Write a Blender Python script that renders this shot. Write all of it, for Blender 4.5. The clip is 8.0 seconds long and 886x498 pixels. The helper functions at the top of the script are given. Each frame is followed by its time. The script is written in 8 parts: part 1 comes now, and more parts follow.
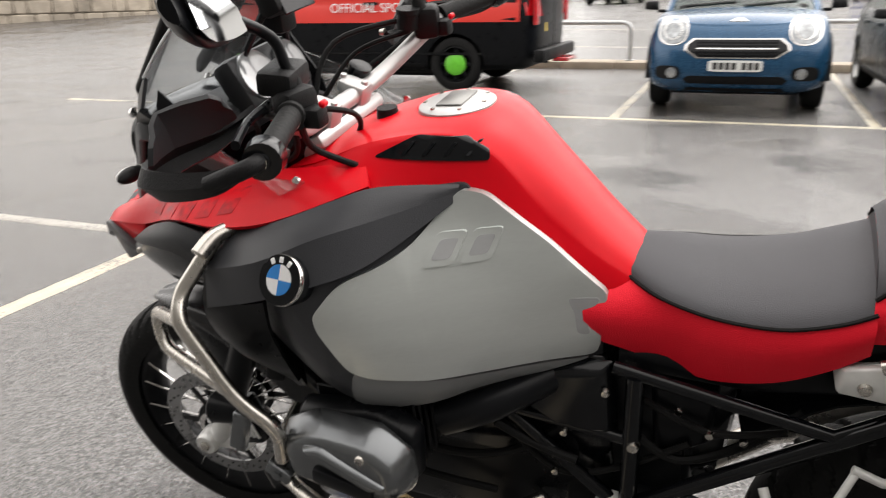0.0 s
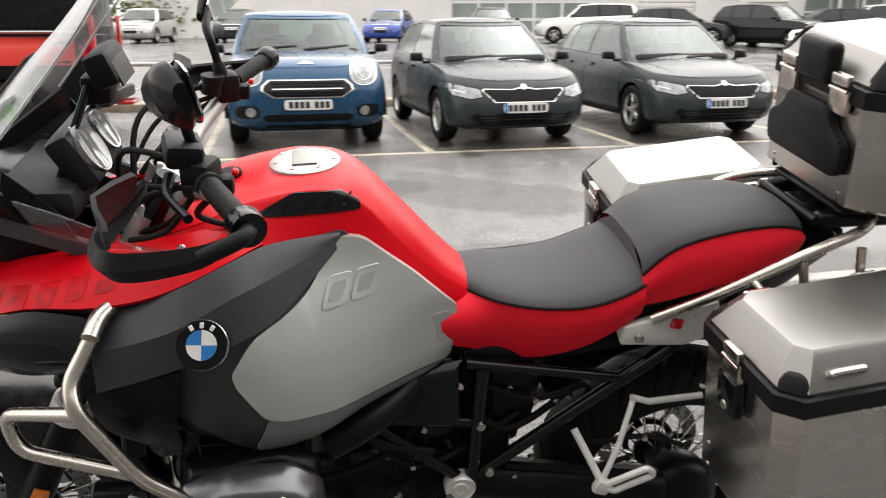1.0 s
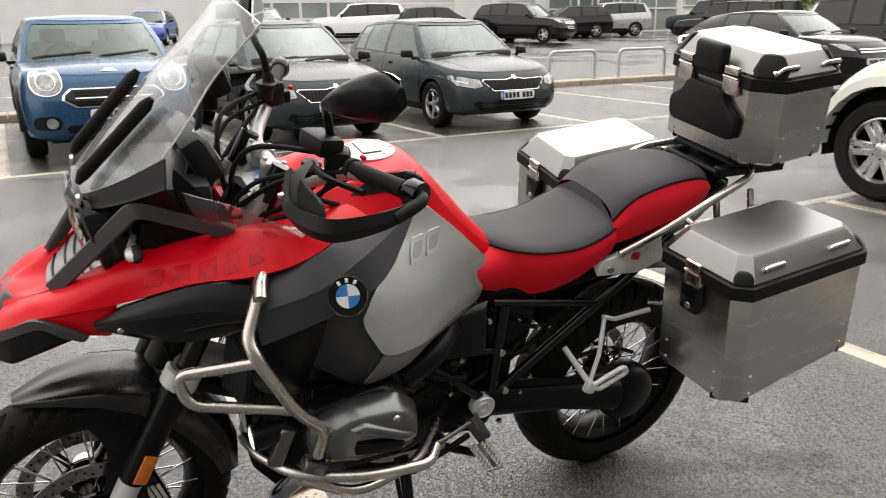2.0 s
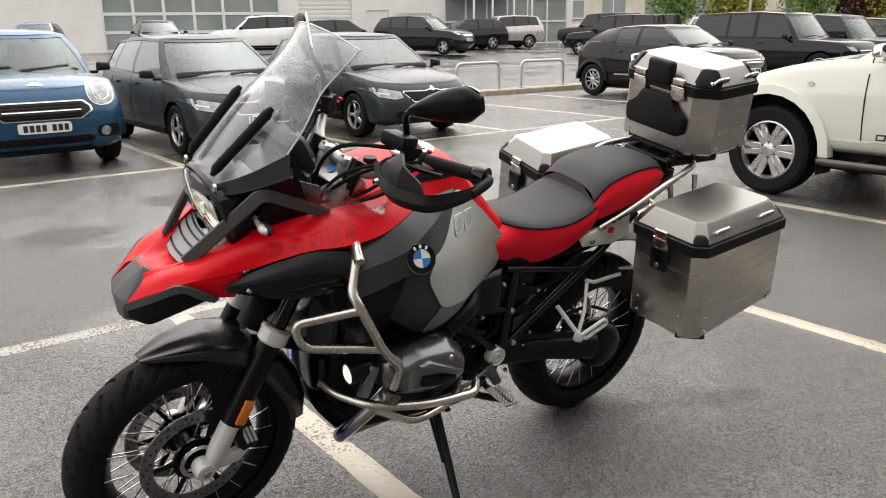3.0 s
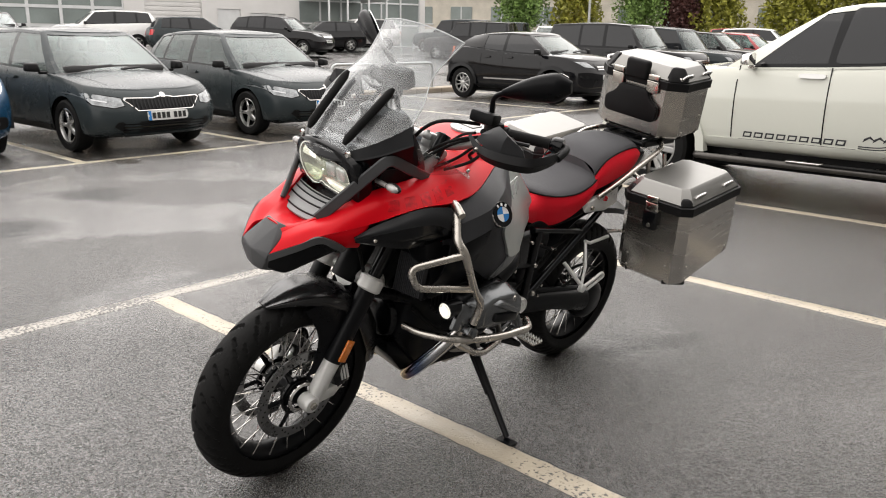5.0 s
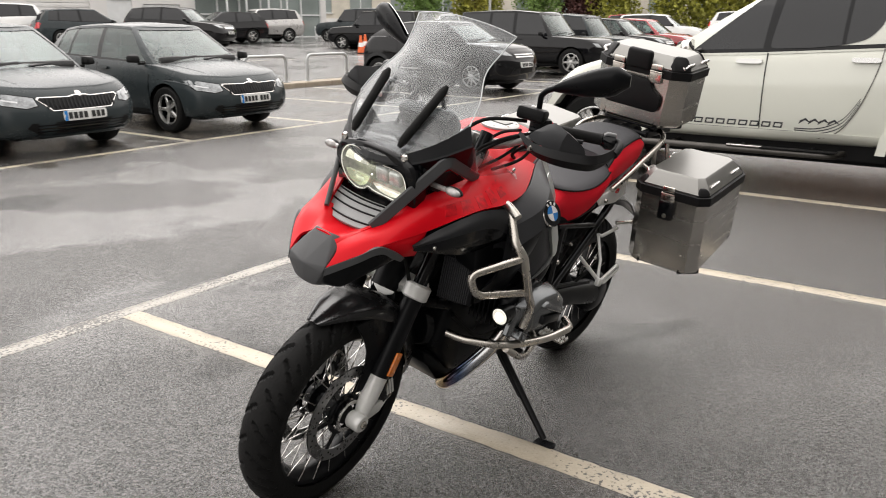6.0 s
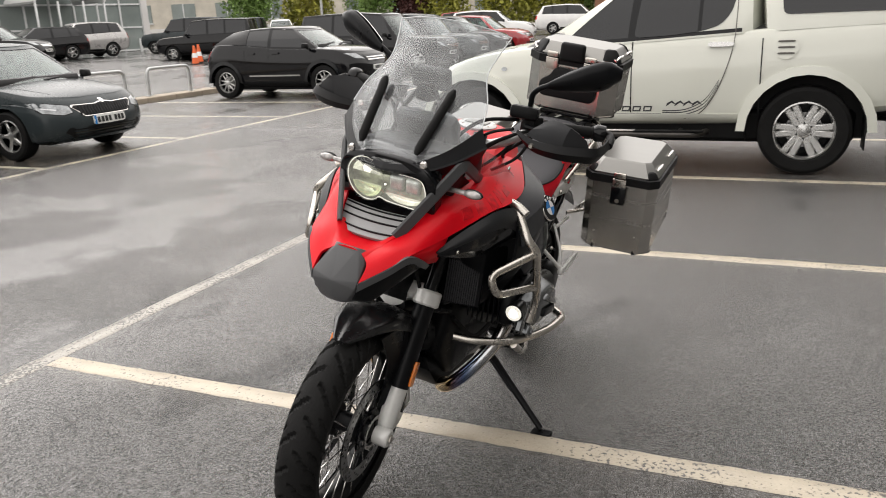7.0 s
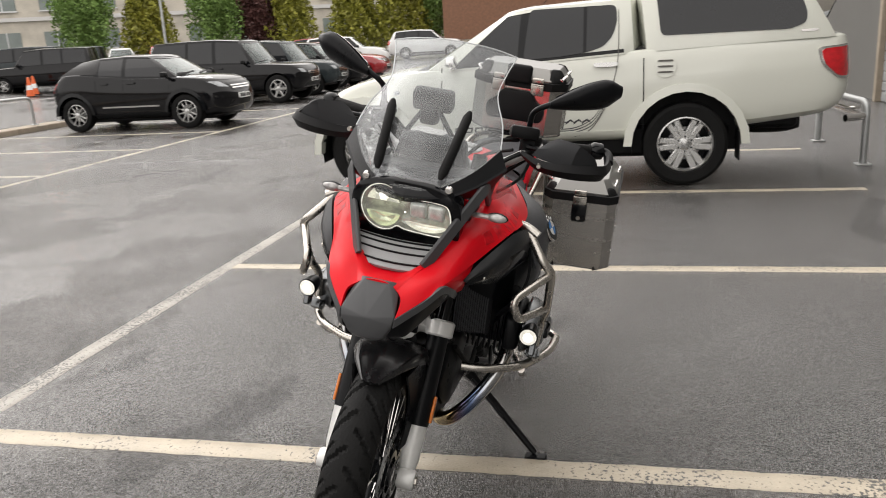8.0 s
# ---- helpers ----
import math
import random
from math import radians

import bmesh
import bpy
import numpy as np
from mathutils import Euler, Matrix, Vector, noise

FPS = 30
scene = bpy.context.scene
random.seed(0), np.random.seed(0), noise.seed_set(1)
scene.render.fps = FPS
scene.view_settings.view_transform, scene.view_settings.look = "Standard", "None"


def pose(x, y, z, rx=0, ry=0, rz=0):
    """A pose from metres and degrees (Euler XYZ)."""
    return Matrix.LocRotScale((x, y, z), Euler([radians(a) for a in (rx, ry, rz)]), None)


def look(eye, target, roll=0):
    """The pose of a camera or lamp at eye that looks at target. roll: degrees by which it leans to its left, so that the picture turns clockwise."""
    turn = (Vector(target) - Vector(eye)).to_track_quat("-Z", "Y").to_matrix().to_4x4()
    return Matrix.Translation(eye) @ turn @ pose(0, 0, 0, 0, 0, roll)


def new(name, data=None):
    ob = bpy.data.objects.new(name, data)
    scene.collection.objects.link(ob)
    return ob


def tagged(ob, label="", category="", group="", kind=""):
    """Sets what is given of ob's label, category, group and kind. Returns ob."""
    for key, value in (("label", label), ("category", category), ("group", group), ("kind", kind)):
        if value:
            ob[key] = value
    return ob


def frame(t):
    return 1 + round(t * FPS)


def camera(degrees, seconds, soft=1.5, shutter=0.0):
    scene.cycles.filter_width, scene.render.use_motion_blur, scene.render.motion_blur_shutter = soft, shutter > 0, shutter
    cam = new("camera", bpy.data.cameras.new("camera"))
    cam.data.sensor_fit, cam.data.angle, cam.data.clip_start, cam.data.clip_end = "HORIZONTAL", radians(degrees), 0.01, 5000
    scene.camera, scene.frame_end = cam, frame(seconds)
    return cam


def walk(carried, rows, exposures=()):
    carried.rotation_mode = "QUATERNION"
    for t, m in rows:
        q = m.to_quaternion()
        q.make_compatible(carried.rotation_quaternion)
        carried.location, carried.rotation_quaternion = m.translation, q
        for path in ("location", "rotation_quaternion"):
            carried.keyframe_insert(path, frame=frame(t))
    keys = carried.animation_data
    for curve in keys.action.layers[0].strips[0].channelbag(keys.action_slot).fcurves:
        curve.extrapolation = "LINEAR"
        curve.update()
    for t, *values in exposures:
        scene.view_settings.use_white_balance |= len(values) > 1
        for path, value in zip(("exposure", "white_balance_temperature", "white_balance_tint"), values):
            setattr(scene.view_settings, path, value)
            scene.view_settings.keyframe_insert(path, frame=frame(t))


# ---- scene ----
from mathutils.bvhtree import BVHTree

cam = camera(59.4, 8.0, soft=1.0, shutter=0.25)
# seconds, place in metres (x across the bays, y along the row), turn in degrees
ROWS = [
    (0.0, -0.9852, -0.4367, 1.2704, 71.636, 1.147, -69.148),
    (0.5, -1.0653, -0.1910, 1.3085, 73.195, -0.006, -86.359),
    (1.0, -1.2106, 0.0484, 1.3358, 73.906, 0.033, -102.124),
    (1.5, -1.2944, 0.3783, 1.3524, 73.781, 0.516, -112.414),
    (3.0, -1.5827, 1.2280, 1.4091, 74.407, 0.790, -126.758),
    (3.5, -1.6578, 1.4852, 1.4191, 74.972, 0.606, -129.231),
    (4.0, -1.7014, 1.7072, 1.4118, 75.063, -0.092, -131.922),
    (5.5, -1.2796, 2.0910, 1.3860, 74.305, -0.733, -140.931),
    (6.0, -1.0794, 2.1785, 1.4014, 73.937, -0.128, -145.081),
    (6.5, -0.8697, 2.3318, 1.4132, 73.735, 1.333, -151.921),
    (7.0, -0.6799, 2.3959, 1.4182, 73.806, 2.454, -157.278),
    (7.5, -0.4584, 2.4068, 1.4273, 74.435, 2.653, -161.846),
    (8.0, -0.2461, 2.4419, 1.4243, 75.057, 3.145, -168.231),
]
walk(cam, [(r[0], pose(*r[1:])) for r in ROWS], [(0.0, 1.52, 6650, 12), (0.75, 1.55, 6650, 12), (1.5, 1.39, 6650, 12), (4.0, 1.28, 6650, 12), (6.5, 1.20, 6650, 12), (8.0, 1.05, 6650, 12)])

# ---- overcast daylight ----
SUN_HEIGHT, SUN_TURN = radians(55), radians(128)
sky_world = bpy.data.worlds.new("overcast_sky")
scene.world = sky_world
sky_world.use_nodes = True
wn = sky_world.node_tree
sky = wn.nodes.new("ShaderNodeTexSky")
sky.sky_type, sky.sun_disc, sky.sun_elevation, sky.sun_rotation = "NISHITA", False, SUN_HEIGHT, SUN_TURN
sky.air_density, sky.dust_density, sky.ozone_density = 1.0, 4.0, 1.0
grey = wn.nodes.new("ShaderNodeHueSaturation")
grey.inputs["Saturation"].default_value = 0.03
wn.links.new(sky.outputs["Color"], grey.inputs["Color"])
# an even, faintly warm cloud layer over the clear sky's light
cloud = wn.nodes.new("ShaderNodeMix")
cloud.data_type = "RGBA"
cloud.inputs["Factor"].default_value = 0.6
wn.links.new(grey.outputs["Color"], cloud.inputs[6])
cloud.inputs[7].default_value = (6.4, 6.25, 6.0, 1)
wn.links.new(cloud.outputs[2], wn.nodes["Background"].inputs["Color"])
wn.nodes["Background"].inputs["Strength"].default_value = 0.15
sun = new("sun", bpy.data.lights.new("sun", "SUN"))
sun.data.energy, sun.data.angle, sun.data.color = 0.41, radians(100), (1.0, 0.96, 0.9)
sun.matrix_world = look((11.0, -8.6, 20), (0, 0, 0))

# ---- materials ----
def mat(name, colour, rough=0.5, metal=0.0, vary=0.15, scale=3.0, bump=0.0, fine=60.0, rough_vary=0.1, coat=0.0, glow=None, clear=0.0, speckle=0.0, stretch=None, each=0.0, spec=0.5, ior=1.3):
    """A procedural surface: large stains and fine grain on colour and roughness, and relief."""
    m = bpy.data.materials.new(name)
    m.use_nodes = True
    nt = m.node_tree
    b = nt.nodes["Principled BSDF"]
    b.inputs["Metallic"].default_value = metal
    b.inputs["Specular IOR Level"].default_value = spec
    b.inputs["Coat Weight"].default_value = coat
    b.inputs["Coat Roughness"].default_value = 0.06
    if clear:
        b.inputs["Transmission Weight"].default_value = clear
        b.inputs["IOR"].default_value = ior
    if glow:
        b.inputs["Emission Color"].default_value = (*glow[:3], 1)
        b.inputs["Emission Strength"].default_value = glow[3]
    co = nt.nodes.new("ShaderNodeTexCoord")
    src = co.outputs["Object"]
    if stretch:
        mp = nt.nodes.new("ShaderNodeMapping")
        mp.inputs["Scale"].default_value = stretch
        nt.links.new(src, mp.inputs["Vector"])
        src = mp.outputs["Vector"]
    big, small = nt.nodes.new("ShaderNodeTexNoise"), nt.nodes.new("ShaderNodeTexNoise")
    for n, s in ((big, scale), (small, fine)):
        n.inputs["Scale"].default_value, n.inputs["Detail"].default_value = s, 4.0
        nt.links.new(src, n.inputs["Vector"])
    add = nt.nodes.new("ShaderNodeMath")
    add.operation = "MULTIPLY_ADD"
    nt.links.new(small.outputs["Fac"], add.inputs[0])
    add.inputs[1].default_value = 0.5 + speckle
    nt.links.new(big.outputs["Fac"], add.inputs[2])
    rng = nt.nodes.new("ShaderNodeMapRange")
    nt.links.new(add.outputs[0], rng.inputs["Value"])
    rng.inputs["From Min"].default_value, rng.inputs["From Max"].default_value = 0.45, 1.05 + speckle * 0.6
    mix = nt.nodes.new("ShaderNodeMix")
    mix.data_type = "RGBA"
    nt.links.new(rng.outputs["Result"], mix.inputs["Factor"])
    mix.inputs[6].default_value = (*[c * (1 - vary) for c in colour], 1)
    mix.inputs[7].default_value = (*[min(1, c * (1 + vary)) for c in colour], 1)
    out = mix.outputs[2]
    if each:
        info, hsv = nt.nodes.new("ShaderNodeObjectInfo"), nt.nodes.new("ShaderNodeHueSaturation")
        r2 = nt.nodes.new("ShaderNodeMapRange")
        nt.links.new(info.outputs["Random"], r2.inputs["Value"])
        r2.inputs["To Min"].default_value, r2.inputs["To Max"].default_value = 1 - each, 1 + each
        nt.links.new(r2.outputs["Result"], hsv.inputs["Value"])
        nt.links.new(out, hsv.inputs["Color"])
        out = hsv.outputs["Color"]
    nt.links.new(out, b.inputs["Base Color"])
    rr = nt.nodes.new("ShaderNodeMapRange")
    nt.links.new(add.outputs[0], rr.inputs["Value"])
    rr.inputs["From Min"].default_value, rr.inputs["From Max"].default_value = 0.45, 1.05
    rr.inputs["To Min"].default_value, rr.inputs["To Max"].default_value = max(0.0, rough - rough_vary), min(1.0, rough + rough_vary)
    nt.links.new(rr.outputs["Result"], b.inputs["Roughness"])
    if bump:
        bp = nt.nodes.new("ShaderNodeBump")
        bp.inputs["Strength"].default_value, bp.inputs["Distance"].default_value = bump, 0.004
        nt.links.new(small.outputs["Fac"], bp.inputs["Height"])
        nt.links.new(bp.outputs["Normal"], b.inputs["Normal"])
    return m


def wet_asphalt():
    """Dark chip-stone asphalt, wet, with shallow pools that shine and drier, paler patches."""
    m = mat("wet_asphalt", (0.036, 0.0335, 0.031), 0.3, vary=0.5, scale=0.5, fine=105, speckle=1.0)
    nt = m.node_tree
    b = nt.nodes["Principled BSDF"]
    b.inputs["Specular IOR Level"].default_value = 1.0
    b.inputs["IOR"].default_value = 1.76
    co = nt.nodes.new("ShaderNodeTexCoord")
    pools, stone, grit = nt.nodes.new("ShaderNodeTexNoise"), nt.nodes.new("ShaderNodeTexVoronoi"), nt.nodes.new("ShaderNodeTexNoise")
    pools.inputs["Scale"].default_value, pools.inputs["Detail"].default_value = 0.7, 8.0
    stone.inputs["Scale"].default_value = 140.0
    grit.inputs["Scale"].default_value, grit.inputs["Detail"].default_value = 210.0, 4.0
    for n in (pools, stone, grit):
        nt.links.new(co.outputs["Object"], n.inputs["Vector"])
    wet = nt.nodes.new("ShaderNodeMapRange")
    wet.interpolation_type = "SMOOTHSTEP"
    nt.links.new(pools.outputs["Fac"], wet.inputs["Value"])
    wet.inputs["From Min"].default_value, wet.inputs["From Max"].default_value = 0.47, 0.58
    # the driving lane beyond the bays is paler than the bays
    sep, lane, pale = nt.nodes.new("ShaderNodeSeparateXYZ"), nt.nodes.new("ShaderNodeMapRange"), nt.nodes.new("ShaderNodeMix")
    nt.links.new(co.outputs["Object"], sep.inputs[0])
    wob = nt.nodes.new("ShaderNodeMath")
    wob.operation = "MULTIPLY_ADD"
    wob.inputs[1].default_value = 1.6
    nt.links.new(grit.outputs["Fac"], wob.inputs[0])
    nt.links.new(sep.outputs["X"], wob.inputs[2])
    nt.links.new(wob.outputs[0], lane.inputs["Value"])
    lane.inputs["From Min"].default_value, lane.inputs["From Max"].default_value = 2.3, 4.2
    pale.data_type, pale.blend_type = "RGBA", "MULTIPLY"
    nt.links.new(lane.outputs["Result"], pale.inputs["Factor"])
    nt.links.new(b.inputs["Base Color"].links[0].from_socket, pale.inputs[6])
    pale.inputs[7].default_value = (1.2, 1.19, 1.18, 1)
    pale.clamp_result = False
    nt.links.new(pale.outputs[2], b.inputs["Base Color"])
    # single chips of stone, paler and darker
    chip, shade, chips = nt.nodes.new("ShaderNodeSeparateColor"), nt.nodes.new("ShaderNodeMapRange"), nt.nodes.new("ShaderNodeMix")
    nt.links.new(stone.outputs["Color"], chip.inputs[0])
    nt.links.new(chip.outputs[0], shade.inputs["Value"])
    shade.inputs["To Min"].default_value, shade.inputs["To Max"].default_value = 0.48, 1.52
    chips.data_type, chips.blend_type = "RGBA", "MULTIPLY"
    chips.inputs["Factor"].default_value = 1.0
    chips.clamp_result = False
    nt.links.new(b.inputs["Base Color"].links[0].from_socket, chips.inputs[6])
    nt.links.new(shade.outputs["Result"], chips.inputs[7])
    nt.links.new(chips.outputs[2], b.inputs["Base Color"])
    # dark, ragged blots
    blot, bl, dk = nt.nodes.new("ShaderNodeTexNoise"), nt.nodes.new("ShaderNodeMapRange"), nt.nodes.new("ShaderNodeMix")
    squash = nt.nodes.new("ShaderNodeMapping")
    squash.inputs["Scale"].default_value = (1.0, 0.55, 1.0)
    nt.links.new(co.outputs["Object"], squash.inputs["Vector"])
    nt.links.new(squash.outputs["Vector"], blot.inputs["Vector"])
    blot.inputs["Scale"].default_value, blot.inputs["Detail"].default_value, blot.inputs["Distortion"].default_value = 1.2, 9.0, 0.8
    nt.links.new(blot.outputs["Fac"], bl.inputs["Value"])
    bl.inputs["From Min"].default_value, bl.inputs["From Max"].default_value = 0.62, 0.66
    dk.data_type, dk.blend_type = "RGBA", "MULTIPLY"
    nt.links.new(bl.outputs["Result"], dk.inputs["Factor"])
    nt.links.new(b.inputs["Base Color"].links[0].from_socket, dk.inputs[6])
    dk.inputs[7].default_value = (0.42, 0.41, 0.40, 1)
    nt.links.new(dk.outputs[2], b.inputs["Base Color"])
    # the blots shine less
    dull = nt.nodes.new("ShaderNodeMapRange")
    nt.links.new(bl.outputs["Result"], dull.inputs["Value"])
    dull.inputs["To Min"].default_value, dull.inputs["To Max"].default_value = 1.0, 0.75
    # and each chip holds its own film of water
    film = nt.nodes.new("ShaderNodeMath")
    film.operation = "MULTIPLY"
    nt.links.new(dull.outputs["Result"], film.inputs[0])
    nt.links.new(shade.outputs["Result"], film.inputs[1])
    nt.links.new(film.outputs[0], b.inputs["Specular IOR Level"])
    # pools lie in the lane; the bays drain and keep their open grain
    pool = nt.nodes.new("ShaderNodeMath")
    pool.operation = "MULTIPLY"
    nt.links.new(wet.outputs["Result"], pool.inputs[0])
    share = nt.nodes.new("ShaderNodeMapRange")
    nt.links.new(lane.outputs["Result"], share.inputs["Value"])
    share.inputs["To Min"].default_value, share.inputs["To Max"].default_value = 0.2, 0.8
    nt.links.new(share.outputs["Result"], pool.inputs[1])
    ro = nt.nodes.new("ShaderNodeMapRange")
    nt.links.new(pool.outputs[0], ro.inputs["Value"])
    ro.inputs["To Min"].default_value, ro.inputs["To Max"].default_value = 0.22, 0.09
    nt.links.new(ro.outputs["Result"], b.inputs["Roughness"])
    bs = nt.nodes.new("ShaderNodeMapRange")
    nt.links.new(pool.outputs[0], bs.inputs["Value"])
    bs.inputs["To Min"].default_value, bs.inputs["To Max"].default_value = 0.95, 0.2
    sm = nt.nodes.new("ShaderNodeMath")
    sm.operation = "ADD"
    nt.links.new(stone.outputs["Distance"], sm.inputs[0])
    nt.links.new(grit.outputs["Fac"], sm.inputs[1])
    bp = nt.nodes.new("ShaderNodeBump")
    bp.inputs["Distance"].default_value = 0.0065
    nt.links.new(bs.outputs["Result"], bp.inputs["Strength"])
    nt.links.new(sm.outputs[0], bp.inputs["Height"])
    nt.links.new(bp.outputs["Normal"], b.inputs["Normal"])
    return m


ASPHALT = wet_asphalt()
def line_paint(name, colour, worn):
    """Road paint worn through to the asphalt in specks and patches."""
    m = mat(name, colour, 0.42, vary=0.2, scale=6, fine=120, bump=0.5, rough_vary=0.15)
    nt = m.node_tree
    b = nt.nodes["Principled BSDF"]
    co, n1, n2 = nt.nodes.new("ShaderNodeTexCoord"), nt.nodes.new("ShaderNodeTexNoise"), nt.nodes.new("ShaderNodeTexNoise")
    n1.inputs["Scale"].default_value, n1.inputs["Detail"].default_value = 70.0, 5.0
    n2.inputs["Scale"].default_value, n2.inputs["Detail"].default_value = 2.2, 3.0
    for n in (n1, n2):
        nt.links.new(co.outputs["Object"], n.inputs["Vector"])
    ad, rg, mx = nt.nodes.new("ShaderNodeMath"), nt.nodes.new("ShaderNodeMapRange"), nt.nodes.new("ShaderNodeMix")
    ad.operation = "MULTIPLY_ADD"
    ad.inputs[1].default_value = 0.7
    nt.links.new(n2.outputs["Fac"], ad.inputs[0])
    nt.links.new(n1.outputs["Fac"], ad.inputs[2])
    nt.links.new(ad.outputs[0], rg.inputs["Value"])
    rg.inputs["From Min"].default_value, rg.inputs["From Max"].default_value = worn, worn + 0.1
    mx.data_type = "RGBA"
    nt.links.new(rg.outputs["Result"], mx.inputs["Factor"])
    nt.links.new(b.inputs["Base Color"].links[0].from_socket, mx.inputs[6])
    mx.inputs[7].default_value = (0.09, 0.085, 0.078, 1)
    nt.links.new(mx.outputs[2], b.inputs["Base Color"])
    return m


LINE = line_paint("worn_cream_line_paint", (0.44, 0.385, 0.30), 0.93)
LINE_GREY = line_paint("worn_grey_line_paint", (0.33, 0.31, 0.275), 0.86)
LINE_PALE = line_paint("worn_white_line_paint", (0.43, 0.385, 0.29), 0.86)
KERB = mat("kerb_concrete", (0.30, 0.25, 0.19), 0.7, vary=0.3, scale=4, bump=0.4)
RED = mat("red_paint", (0.60, 0.001, 0.008), 0.36, vary=0.04, scale=5, coat=0.05, rough_vary=0.05, spec=0.16)
VAN_RED = mat("van_red_vinyl", (0.6, 0.03, 0.02), 0.35, vary=0.06, coat=0.4)
BLACK_PLASTIC = mat("black_textured_plastic", (0.0075, 0.0075, 0.008), 0.48, vary=0.2, scale=6, bump=0.25, fine=400, spec=0.15)
GREY_PLASTIC = mat("dark_grey_plastic", (0.036, 0.037, 0.041), 0.42, vary=0.12, scale=5, bump=0.12, fine=500, spec=0.3)
DARK_PLASTIC = mat("charcoal_plastic", (0.0155, 0.016, 0.0175), 0.42, vary=0.15, scale=5, bump=0.12, fine=500, spec=0.22)
BOW_GREY = mat("satin_grey_plastic", (0.066, 0.067, 0.070), 0.42, vary=0.12, scale=5, bump=0.12, fine=500, spec=0.3)
CHIN_GREY = mat("light_grey_plastic", (0.29, 0.292, 0.295), 0.45, vary=0.12, scale=5, bump=0.12, fine=500, spec=0.3)
MID_GREY = mat("mid_grey_plastic", (0.18, 0.184, 0.188), 0.45, vary=0.12, scale=5, bump=0.12, fine=500, spec=0.3)
GLOSS_BLACK = mat("gloss_black", (0.0038, 0.0042, 0.0052), 0.16, vary=0.2, spec=0.28)
SATIN_BLACK = mat("satin_black_paint", (0.0046, 0.005, 0.006), 0.32, vary=0.2, scale=8, spec=0.15)
FENDER_BLACK = mat("wet_black_plastic", (0.010, 0.010, 0.0108), 0.25, vary=0.2, scale=8, spec=0.45)
RUBBER = mat("tyre_rubber", (0.011, 0.011, 0.011), 0.6, vary=0.3, scale=12, bump=0.3, fine=150, spec=0.1)
SEAT_TOP = mat("grey_seat_vinyl", (0.065, 0.065, 0.070), 0.72, vary=0.1, scale=6, bump=0.35, fine=700, spec=0.2)
SEAT_RED = mat("red_seat_vinyl", (0.76, 0.010, 0.026), 0.6, vary=0.08, scale=6, bump=0.3, fine=600, spec=0.2)
TANK_SILVER = mat("brushed_silver_panel", (0.53, 0.555, 0.54), 0.38, metal=0.75, vary=0.06, scale=4, stretch=(1, 1, 6), rough_vary=0.05)
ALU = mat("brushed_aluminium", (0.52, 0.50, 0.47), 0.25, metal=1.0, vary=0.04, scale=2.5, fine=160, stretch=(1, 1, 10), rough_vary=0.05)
# same aluminium, colour darkened to offset the bright sky mirrored from overhead
ALU_LID = mat("brushed_aluminium_darkened", (0.235, 0.232, 0.222), 0.36, metal=1.0, vary=0.03, scale=3, fine=140, stretch=(1, 10, 1), rough_vary=0.03)
CHROME = mat("bright_steel", (0.72, 0.7, 0.68), 0.14, metal=1.0, vary=0.06)
STEEL_TUBE = mat("brushed_stainless_tube", (0.54, 0.51, 0.465), 0.27, metal=1.0, vary=0.1, scale=7, rough_vary=0.06)
CAST_ALU = mat("cast_aluminium", (0.15, 0.157, 0.162), 0.25, metal=0.85, vary=0.06, scale=9, bump=0.0, fine=250, rough_vary=0.03)
FORK_GREY = mat("light_grey_cast_metal", (0.72, 0.72, 0.70), 0.36, metal=0.25, vary=0.1, scale=10)
DISC = mat("drilled_brake_disc", (0.3, 0.3, 0.3), 0.3, metal=1.0, vary=0.15, scale=14)
CAR_LAMP = mat("clear_car_lamp", (0.30, 0.315, 0.325), 0.16, metal=0.35, vary=0.55, scale=14, fine=40, coat=0.5)
REFLECTOR = mat("lamp_reflector", (0.5, 0.51, 0.52), 0.2, metal=1.0, vary=0.1, scale=30)
LED_WHITE = mat("lit_white_lamp", (0.9, 0.9, 0.88), 0.3, glow=(1.0, 0.96, 0.84, 2.2))
LED_SOFT = mat("lit_ring_lamp", (0.9, 0.9, 0.88), 0.3, glow=(1.0, 0.97, 0.84, 0.65))
LIT_REFLECTOR = mat("lit_lamp_reflector", (0.6, 0.61, 0.54), 0.16, metal=0.8, vary=0.45, scale=26, fine=90, glow=(1.0, 0.98, 0.82, 0.22))
LIT_RIM = mat("lit_lamp_rim", (0.7, 0.7, 0.64), 0.3, vary=0.5, scale=30, glow=(1.0, 0.97, 0.84, 0.28))
AMBER = mat("amber_reflector", (0.75, 0.2, 0.02), 0.2, vary=0.1, scale=60, coat=0.5)
BLUE_ENAMEL = mat("blue_enamel", (0.02, 0.2, 0.55), 0.2, coat=0.6, vary=0.03)
WHITE_ENAMEL = mat("white_enamel", (0.8, 0.8, 0.8), 0.2, coat=0.6, vary=0.03)
DECAL_DARK = mat("dark_decal", (0.03, 0.03, 0.035), 0.45, vary=0.2)
DECAL_RED = mat("dark_red_decal", (0.47, 0.001, 0.007), 0.38, vary=0.4, scale=60, spec=0.2)
CAR_BLUE = mat("blue_car_paint", (0.009, 0.058, 0.128), 0.26, metal=0.3, vary=0.06, coat=0.3)
CAR_GREY = mat("slate_grey_car_paint", (0.029, 0.037, 0.040), 0.27, vary=0.05, coat=0.05, spec=0.26, rough_vary=0.02)
